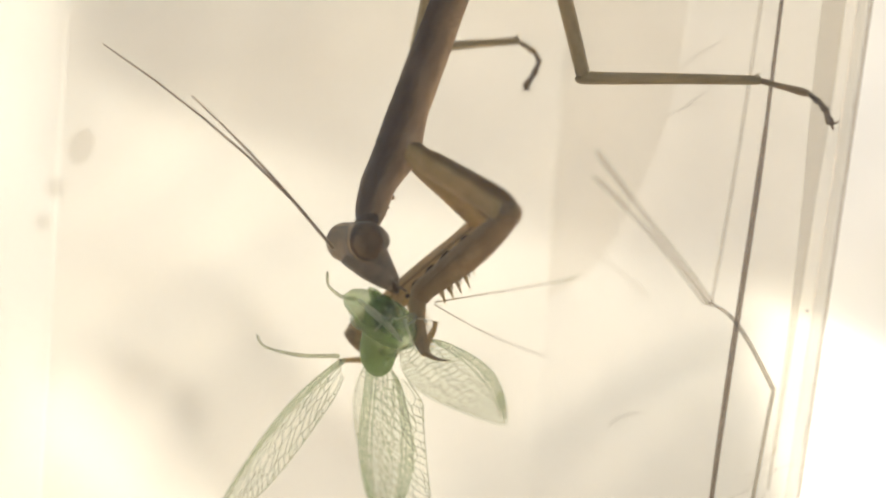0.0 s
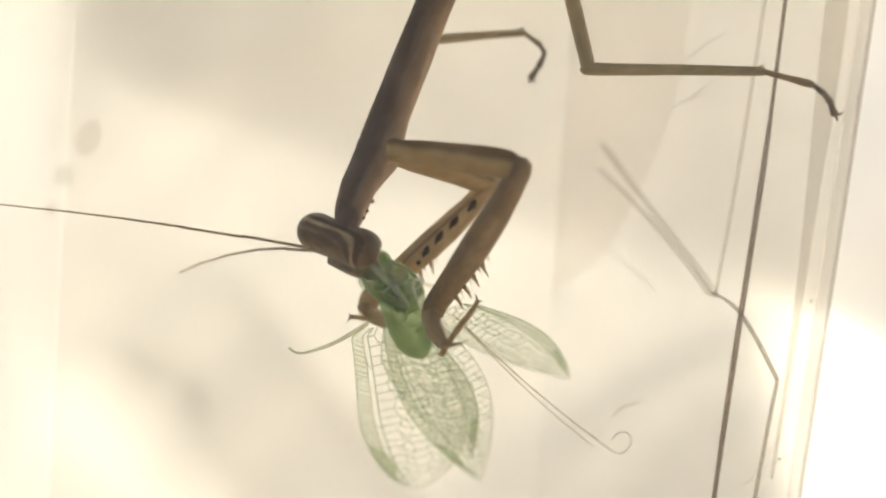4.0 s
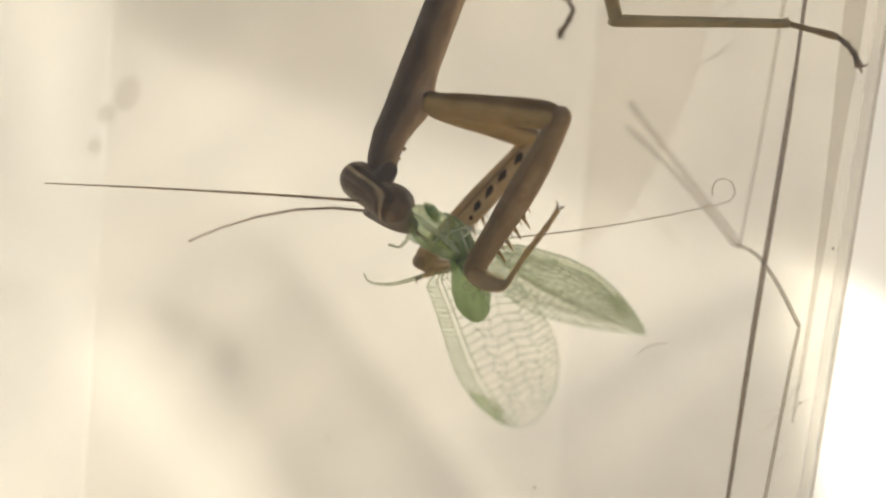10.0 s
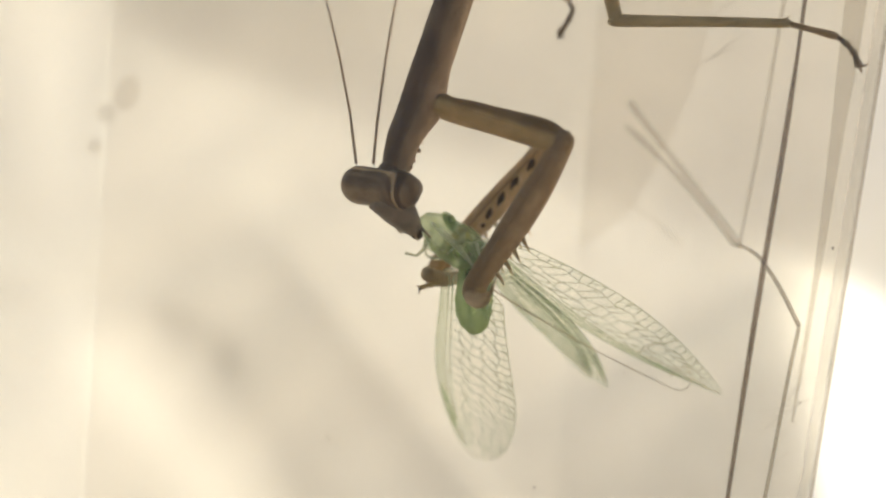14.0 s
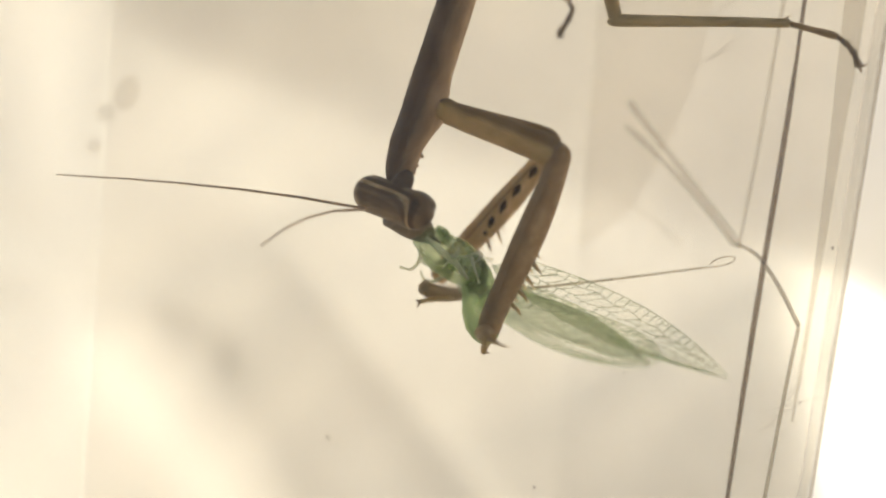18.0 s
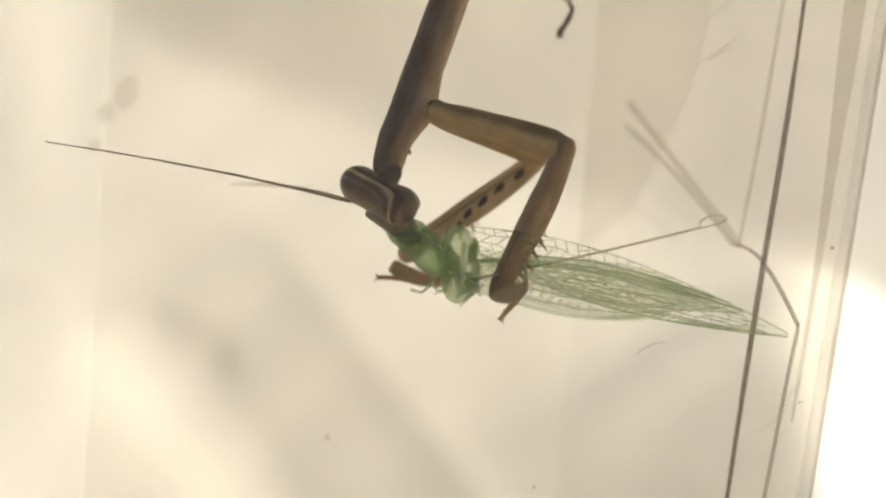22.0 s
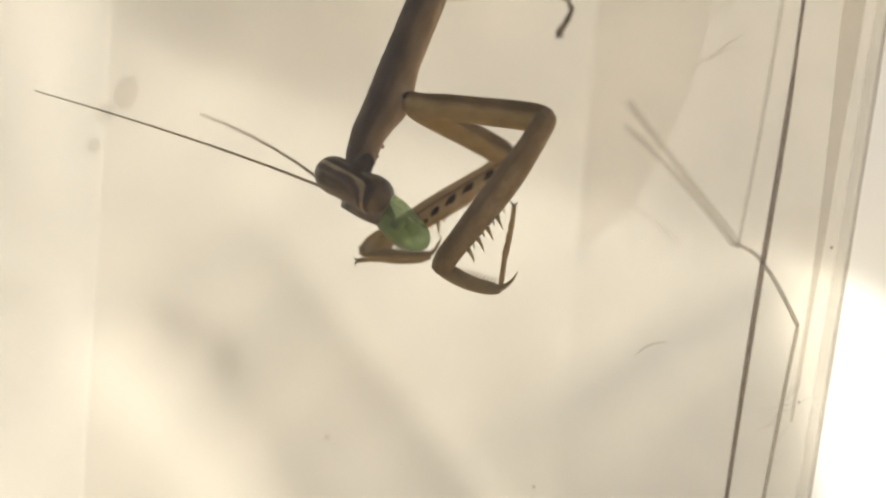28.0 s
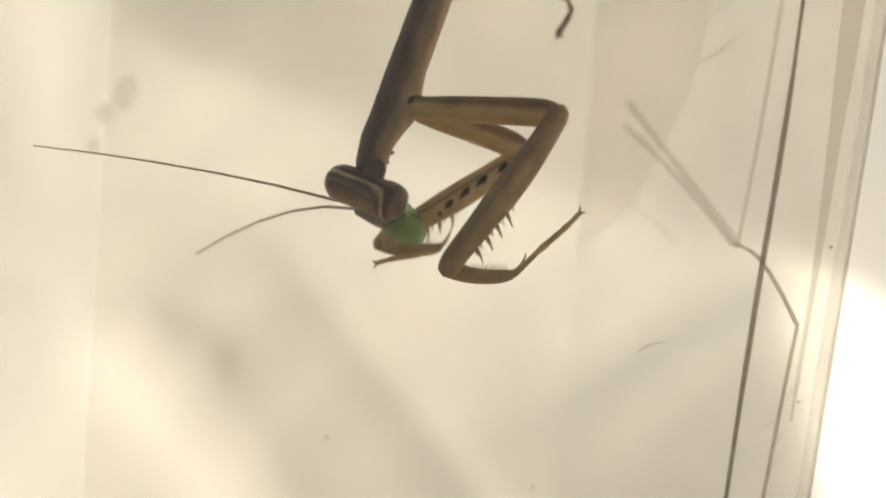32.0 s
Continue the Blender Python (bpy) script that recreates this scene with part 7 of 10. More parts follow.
    walk(near_antenna[4], [
        (0, mm(-13.38, 2.07, 12.42, -83.8, -35.1, 168.6)), (0.5, mm(-15.95, 1.6, 9.22, -87.7, -21.1, 172.3)),
        (1, mm(-17.14, 1.24, 8.76, -90.2, -13.3, 172.1)), (1.5, mm(-18.4, 2.14, 4.14, -94.6, 6.1, 169.5)),
        (2, mm(-18.47, 1.74, 3.36, -93.9, 7.2, 173.1)), (2.5, mm(-18.05, 1.91, 8.46, -87.2, -18.4, 171.1)),
        (3, mm(-14.64, 1.91, 14.54, -80.3, -41.2, 166.5)), (3.5, mm(-18.22, 1.49, 7.71, -87.6, -16.1, 171.4)),
        (5.5, mm(-18.47, 0.75, 2.88, -92.9, 0.8, 174.7)), (6, mm(-17.38, -0.6, 4.03, -92.6, -3.6, 180)),
        (6.5, mm(-17.25, 4.81, -0.36, -98.4, 13, 159.7)), (7, mm(-18.28, 3.1, 3.09, -94.7, 3.4, 167.3)), (7.5, mm(-18, 1.99, 4.12, -92.4, -3, 170.1)),
        (8, mm(-14.92, 5.29, 7.68, -78, -25.3, 153.7)), (8.5, mm(-17.34, 0.51, 6.82, -90.9, -14.6, 175.6)),
        (9, mm(-17.61, 0.26, 4.49, -91.2, -8.7, 177.1)), (9.5, mm(-17.56, -0.14, 6.44, -90.3, -17.5, 178.5)),
        (10, mm(-17.46, -0.6, 3.3, -92.3, -2.3, 180)), (10.5, mm(-17.72, 0.37, 1.35, -92.8, 4.6, 176.4)),
        (11, mm(-17.26, 0.22, 3.53, -92.1, -3.4, 176.6)), (11.5, mm(-17.96, 1.94, 4.41, -91.8, -4.8, 170.8)),
        (12, mm(-15.41, 4.32, 10.05, -81.7, -27.4, 159.9)), (12.5, mm(-17.45, 3.24, 6.19, -88.1, -13.3, 164.4)),
        (13, mm(-16.97, -0.02, 6.18, -90.7, -15.4, 177.8)), (13.5, mm(-11.75, 2.58, 15.17, -75.6, -54.9, 163.9)),
        (14, mm(-7.25, 5.16, 16.35, -40.7, -65.2, 130.2)), (14.5, mm(-12.02, -0.6, 14.74, -90.2, -50.2, 180)),
        (16.5, mm(-17.3, 1.27, 4.25, -91.4, -6.2, 173.3)), (17, mm(-16.92, 1.4, 5.29, -90.5, -10.8, 173.2)),
        (17.5, mm(-17.17, 2.43, 5.76, -90.9, -9.1, 168.7)), (18, mm(-17.41, 0.91, 3.76, -92.1, -3.6, 174.7)),
        (18.5, mm(-17.25, 2.84, 0.75, -95.8, 10.1, 167.2)), (19, mm(-17.61, 1.97, 6.02, -91.3, -9, 170.1)),
        (19.5, mm(-17.5, 1.4, 5.3, -90.4, -10.6, 172.7)), (20, mm(-18.05, 1.68, 3.78, -92.8, -1.5, 172)),
        (20.5, mm(-17.43, 2.24, 3.09, -93.8, 2, 169.2)), (21, mm(-17.13, 0.31, 4.81, -91.6, -8.1, 176.7)),
        (21.5, mm(-17.62, 1.53, 4.94, -90.7, -8.9, 172.4)), (22, mm(-17.98, 0.76, 5.19, -91.3, -9.1, 175.2)),
        (23, mm(-18.22, 0.99, 4.65, -90.9, -8.3, 174.3)), (24, mm(-18.47, 1.2, 4.67, -91.1, -7.7, 173.9)),
        (25, mm(-17.25, 2.52, 3.34, -93, -0.1, 170)), (25.5, mm(-18.35, 2.28, 7.13, -90.4, -12.7, 170)),
        (27.5, mm(-19.13, 1.22, 7.78, -89.4, -17.5, 173.2)), (28, mm(-18.67, 0.92, 7.52, -90.2, -16.4, 174.5)),
        (28.5, mm(-18.71, 1.48, 7.87, -89.1, -18.2, 172.5)), (29, mm(-18.22, -0.02, 5.81, -90.9, -13.2, 178)),
        (29.5, mm(-18.8, 0.95, 5.36, -92.6, -5.6, 174.5)), (30, mm(-18.56, 0.75, 5.2, -92.6, -5.4, 175)),
        (30.5, mm(-18.82, 0.95, 5.41, -91.3, -9, 174.5)), (31, mm(-18.72, 0.95, 5.73, -91.9, -8.2, 174.4)),
        (31.5, mm(-18.8, 1.18, 5.19, -91.9, -6.7, 173.7)), (32, mm(-18.68, 1.03, 5.11, -91.7, -7.3, 174.1)),
    ])
    walk(far_antenna[0], [
        (0, mm(-3.84, 0.4, 3.36, -58.4, -42.6, 140.5)), (0.5, mm(-3.89, 0.4, 3.95, -61.4, -27.8, 132.3)),
        (1, mm(-4.27, 0.4, 4.6, -54.4, -36.1, 131.6)), (1.5, mm(-4.91, 0.4, 4.6, -60.7, -29.9, 133.8)), (2, mm(-5.06, 0.4, 4.4, -65.8, -21.9, 131.4)),
        (2.5, mm(-5.73, 0.4, 3.67, -88.1, -1.6, 107.2)), (3, mm(-5.78, 0.4, 4.99, -22.2, -29.1, 105.6)),
        (3.5, mm(-5.3, 0.4, 2.7, -86.6, -2.4, 125.9)), (5.5, mm(-5.25, 0.4, 2.9, -78.4, -10.4, 126.9)),
        (6, mm(-4.04, 0.4, 2.29, -75.5, -13.3, 129.5)), (6.5, mm(-2.83, 0.4, 4.56, -50.4, -16.7, 107.3)),
        (7, mm(-2.83, 0.4, 4.55, -45, -20.1, 107.9)), (7.5, mm(-4.94, 0.4, 2.89, -79.3, -17.3, 144.9)), (8, mm(-3.89, 0.4, 2.2, -91, -15.4, 180)),
        (8.5, mm(-5.18, 0.4, 3.65, -46.5, -16.8, 108.4)), (9, mm(-3.88, 0.4, 2.14, -77.8, -8.4, 120.5)),
        (9.5, mm(-4.03, 0.4, 2.13, -73.7, -14.8, 130.1)), (10, mm(-3.73, 0.4, 1.98, -88.2, -5.3, 145.9)),
        (10.5, mm(-3.73, 0.4, 2.13, -90.9, -2.2, 152.8)), (11, mm(-3.57, 0.4, 1.89, -92.1, 0.5, 155.3)),
        (11.5, mm(-5.08, 0.4, 3.1, -67.8, -11, 113.6)), (12, mm(-3.87, 0.4, 4.24, -21.2, -21.2, 100)), (12.5, mm(-2.96, 0.4, 1.98, -83, -4.5, 113.5)),
        (13, mm(-3.87, 0.4, 2.73, -88.3, -3, 109.8)), (13.5, mm(-4.56, 0.4, 4.54, -34.2, -26.2, 108.4)),
        (14, mm(-3.71, 0.4, 4.54, 12.7, -63.6, 82.2)), (14.5, mm(-2.81, 0.4, 3.93, 10.9, -64.6, 82.9)),
        (15.5, mm(-3.41, 0.4, 2.95, -55.6, -37.9, 122.6)), (16.5, mm(-4.01, 0.4, 1.97, -88.5, -2.6, 119.2)),
        (17, mm(-4.61, 0.4, 3.32, -59.6, -10.7, 107)), (17.5, mm(-4, 0.4, 3.32, -55.3, -27.4, 124)), (18, mm(-2.79, 0.4, 1.81, -83.8, -6.5, 128.6)),
        (18.5, mm(-3.85, 0.4, 1.66, -112.5, -0.1, 96.6)), (19, mm(-4.9, 0.4, 2.56, -86.7, -3.7, 116.2)),
        (19.5, mm(-4.9, 0.4, 3.26, -58.1, -14.6, 112.3)), (20, mm(-4.9, 0.4, 2.23, -87.9, -3.4, 122.8)),
        (20.5, mm(-4.29, 0.4, 2.71, -66.4, -11.4, 113.1)), (21, mm(-4.75, 0.4, 2.56, -70.5, -14.8, 125)),
        (21.5, mm(-4.59, 0.4, 2.65, -72, -14.7, 126.6)), (22, mm(-5.04, 0.4, 2.56, -75.8, -9.9, 121.3)),
        (23, mm(-5.04, 0.4, 2.62, -81.8, -7.5, 124.6)), (24, mm(-5.34, 0.4, 2.64, -79.1, -6.5, 114.7)),
        (25, mm(-4.28, 0.4, 2.7, -70.2, -15.1, 124.4)), (25.5, mm(-5.94, 0.4, 3.61, -57.2, -20.7, 120)),
        (27.5, mm(-6.84, 0.4, 3.9, -65.3, -15.8, 120.5)), (28, mm(-6.62, 0.4, 3.75, -60.1, -20.9, 123.1)),
        (28.5, mm(-6.44, 0.4, 3.54, -59.7, -20, 121.7)), (29, mm(-5.77, 0.4, 2.84, -73.6, -17.7, 135.4)),
        (29.5, mm(-5.17, 0.4, 2.54, -85.2, -7.6, 138)), (30, mm(-4.71, 0.4, 2.45, -86.6, -6.7, 140.9)),
        (30.5, mm(-4.56, 0.4, 2.33, -88.7, -4.6, 142.4)), (31, mm(-4.56, 0.4, 2.15, -86.4, -6.9, 142.2)),
        (31.5, mm(-4.41, 0.4, 2.17, -87.9, -5, 140.9)), (32, mm(-4.41, 0.4, 2.08, -88.3, -4.1, 137.1)),
    ])
    walk(far_antenna[1], [
        (0, mm(-5.37, 1.67, 5.19, -60.6, -41.6, 142.4)), (0.5, mm(-5.5, 2.17, 5.21, -61.8, -28.9, 133.9)),
        (1, mm(-5.72, 2.03, 6.19, -53.3, -37.5, 131.6)), (1.5, mm(-6.53, 2.09, 5.95, -59.1, -32.9, 134.7)),
        (2, mm(-6.72, 2.28, 5.41, -65.6, -23.4, 133.2)), (2.5, mm(-6.53, 2.98, 3.75, -90.6, -1.1, 107.6)),
        (3, mm(-6.42, 2.67, 6.3, -21.1, -28.5, 104.9)), (3.5, mm(-6.88, 2.59, 2.82, -94.5, 2.3, 127.4)),
        (5.5, mm(-6.85, 2.52, 3.39, -82.5, -8.8, 130.8)), (6, mm(-5.71, 2.43, 2.91, -79.8, -10.9, 131.9)),
        (6.5, mm(-3.6, 2.87, 5.33, -31.8, -18.6, 101.6)), (7, mm(-3.61, 2.81, 5.48, -27.9, -21.2, 101.7)),
        (7.5, mm(-7.05, 1.88, 3.69, -81.9, -15.5, 147.8)), (8, mm(-6.49, 0.4, 2.91, -91.3, -12.2, 180)), (8.5, mm(-6, 2.85, 4.43, -50.3, -18, 111.5)),
        (9, mm(-5.24, 2.7, 2.53, -80.2, -7.7, 122.5)), (9.5, mm(-5.71, 2.39, 2.82, -85.3, -7, 134.5)), (10, mm(-5.95, 1.91, 2.23, -93.3, 1.2, 147.5)),
        (10.5, mm(-6.13, 1.63, 2.23, -94, 2.7, 153.2)), (11, mm(-6.02, 1.53, 1.87, -97.2, 10.5, 157.8)),
        (11.5, mm(-6.14, 2.83, 3.61, -70.2, -11.2, 116.1)), (12, mm(-4.31, 2.88, 5.22, -6.1, -20.6, 95.4)),
        (12.27, mm(-4.17, 2.87, 3.7, -53.2, -13.2, 107.5)), (12.5, mm(-4.04, 2.87, 2.19, -97.1, 0.2, 110.4)),
        (13, mm(-4.78, 2.94, 2.87, -94.3, -1, 114.4)), (13.5, mm(-5.32, 2.7, 5.73, -26, -26.4, 104.6)),
        (14, mm(-3.55, 1.59, 6.96, 18.1, -65.6, 77.3)), (14.5, mm(-2.66, 1.55, 6.37, 11.8, -65.8, 82)),
        (15.5, mm(-3.99, 2.15, 4.23, -59.9, -37.4, 125.4)), (16.5, mm(-5.32, 2.75, 2.09, -94.2, 0, 120.2)),
        (17, mm(-5.39, 2.94, 3.83, -61.6, -11.7, 109.6)), (17.5, mm(-5.34, 2.39, 4.57, -53.5, -30, 124.8)),
        (18, mm(-4.47, 2.49, 2.12, -93.1, 0, 129.2)), (18.5, mm(-4.16, 3.08, 1.67, -126.4, 1.9, 98)), (19, mm(-6.1, 2.82, 2.74, -90, -2.5, 118.6)),
        (19.5, mm(-5.89, 2.82, 3.94, -61.2, -14.8, 114.5)), (20, mm(-6.36, 2.66, 2.39, -94, 0, 125.5)),
        (20.5, mm(-5.33, 2.83, 3.24, -70.4, -10.5, 114.9)), (21, mm(-6.24, 2.54, 3.25, -75.8, -13, 129)),
        (21.5, mm(-6.15, 2.5, 3.34, -76.5, -12.8, 129.5)), (22, mm(-6.42, 2.67, 3.02, -80.9, -8, 124.2)),
        (23, mm(-6.56, 2.6, 2.97, -85.6, -5.6, 127.1)), (24, mm(-6.46, 2.84, 2.95, -84.1, -5.2, 118.1)),
        (25, mm(-5.75, 2.55, 3.4, -68.9, -18.2, 128.3)), (25.5, mm(-7.2, 2.59, 4.56, -62.2, -20.1, 123.5)),
        (27.5, mm(-8.15, 2.64, 4.64, -67.4, -16, 122.8)), (28, mm(-8, 2.51, 4.71, -65, -20.2, 126.8)),
        (28.5, mm(-7.77, 2.56, 4.46, -62.5, -20.1, 124.3)), (29, mm(-7.6, 2.21, 3.67, -77.4, -15.3, 137.6)),
        (29.5, mm(-7.16, 2.19, 2.9, -89.4, -4, 140.5)), (30, mm(-6.79, 2.09, 2.76, -91.5, -1.9, 144.2)),
        (30.5, mm(-6.69, 2.04, 2.54, -93.4, 0.6, 145)), (31, mm(-6.68, 2.04, 2.47, -93.2, 0.5, 144.1)),
        (31.5, mm(-6.49, 2.09, 2.41, -95.8, 3.3, 143.1)), (32, mm(-6.38, 2.23, 2.27, -97.1, 4.3, 140)),
    ])
    walk(far_antenna[2], [
        (0, mm(-6.97, 2.9, 6.99, -62.8, -40.7, 144.1)), (0.5, mm(-7.14, 3.87, 6.51, -62.2, -29.9, 135.3)),
        (1, mm(-7.14, 3.63, 7.83, -52.1, -38.9, 131.4)), (1.5, mm(-8.13, 3.7, 7.41, -57.8, -35.6, 135.6)),
        (2, mm(-8.41, 4.08, 6.48, -65.5, -24.9, 134.8)), (2.5, mm(-7.35, 5.55, 3.8, -93.3, -0.5, 107.9)),
        (3, mm(-7.03, 4.97, 7.59, -19.7, -27.7, 104)), (3.27, mm(-7.78, 4.85, 5.15, -64.2, -14.6, 123.6)),
        (3.5, mm(-8.52, 4.73, 2.71, -101.8, 7.1, 128.9)), (5.5, mm(-8.59, 4.54, 3.8, -85.7, -7.2, 134.4)),
        (6, mm(-7.49, 4.4, 3.42, -83.9, -8.4, 134.2)), (6.5, mm(-4.12, 5.37, 6.19, -5.6, -20.4, 94.8)), (7, mm(-4.12, 5.28, 6.46, -2.9, -22.1, 94.2)),
        (7.27, mm(-6.69, 4.27, 5.44, -45.2, -27.7, 124.3)), (7.5, mm(-9.25, 3.27, 4.42, -83.9, -13.9, 150.2)),
        (8, mm(-9.13, 0.4, 3.48, -91.8, -9.1, 180)), (8.5, mm(-6.94, 5.24, 5.26, -53.5, -19.1, 114.5)),
        (9, mm(-6.67, 4.96, 2.89, -82.5, -6.9, 124.4)), (9.5, mm(-7.59, 4.3, 3.15, -94.2, 0.3, 138.3)), (10, mm(-8.23, 3.36, 2.17, -97.9, 7.3, 149)),
        (10.5, mm(-8.53, 2.85, 2.11, -97.2, 7.7, 153.4)), (11, mm(-8.48, 2.53, 1.38, -100.3, 17.8, 159.6)),
        (11.5, mm(-7.31, 5.21, 4.13, -72.4, -11.2, 118.6)), (11.73, mm(-5.93, 5.3, 5.15, -30.1, -20.8, 106.2)),
        (12, mm(-4.55, 5.39, 6.16, 14.5, -19.6, 90)), (12.27, mm(-4.76, 5.4, 4.17, -55.6, -12.2, 107.2)),
        (12.5, mm(-4.98, 5.4, 2.18, -121, 5.9, 106.7)), (13, mm(-5.89, 5.39, 2.92, -98.1, 1, 118.8)),
        (13.27, mm(-5.92, 5.22, 4.92, -58.9, -15.9, 115.1)), (13.5, mm(-5.94, 5.04, 6.93, -14.8, -26.2, 100.2)),
        (14, mm(-3.31, 2.68, 9.42, 23, -67.1, 72.7)), (14.5, mm(-2.51, 2.65, 8.83, 12.7, -66.8, 81.1)),
        (15.5, mm(-4.59, 3.87, 5.46, -64.3, -36.7, 128.3)), (16.5, mm(-6.68, 5.09, 2.09, -99.9, 2.9, 121.1)),
        (17, mm(-6.27, 5.43, 4.38, -63.2, -12.7, 112.3)), (17.5, mm(-6.68, 4.31, 5.92, -51.9, -32.4, 125.6)),
        (18, mm(-6.17, 4.59, 2.12, -102.9, 6.9, 129.6)), (18.5, mm(-4.54, 5.75, 1.58, -132.8, 4.1, 99.5)),
        (19, mm(-7.39, 5.18, 2.86, -92.9, -1.2, 121)), (19.5, mm(-6.97, 5.19, 4.63, -64.1, -14.8, 116.7)),
        (20, mm(-7.93, 4.86, 2.39, -99.1, 3.3, 128.1)), (20.5, mm(-6.45, 5.24, 3.74, -74.4, -9.5, 116.6)),
        (21, mm(-7.9, 4.58, 3.86, -80.1, -11.2, 132.6)), (21.5, mm(-7.82, 4.53, 3.94, -80.5, -10.9, 132.3)),
        (22, mm(-7.93, 4.88, 3.4, -85.3, -6, 127.1)), (23, mm(-8.18, 4.75, 3.23, -89.1, -3.7, 129.4)), (24, mm(-7.73, 5.21, 3.19, -88, -3.8, 121.5)),
        (25, mm(-7.34, 4.56, 4.25, -68.3, -20.9, 131.8)), (25.5, mm(-8.6, 4.7, 5.49, -66.5, -19.4, 126.8)),
        (27.5, mm(-9.56, 4.82, 5.38, -69.4, -16.1, 125.1)), (28, mm(-9.52, 4.54, 5.65, -69.2, -19.4, 130.3)),
        (28.5, mm(-9.2, 4.65, 5.39, -65, -20.2, 126.8)), (29, mm(-9.53, 3.96, 4.38, -81.1, -12.9, 139.6)),
        (29.5, mm(-9.24, 3.9, 3.09, -92.9, -0.7, 142.8)), (30, mm(-8.98, 3.67, 2.85, -95, 2.3, 147)),
        (30.5, mm(-8.91, 3.59, 2.51, -97.2, 5.3, 147.2)), (31, mm(-8.86, 3.62, 2.45, -99.2, 7.4, 145.7)),
        (31.5, mm(-8.65, 3.71, 2.26, -102, 10.8, 145.1)), (32, mm(-8.44, 3.96, 2.07, -103.5, 11.7, 142.6)),
    ])
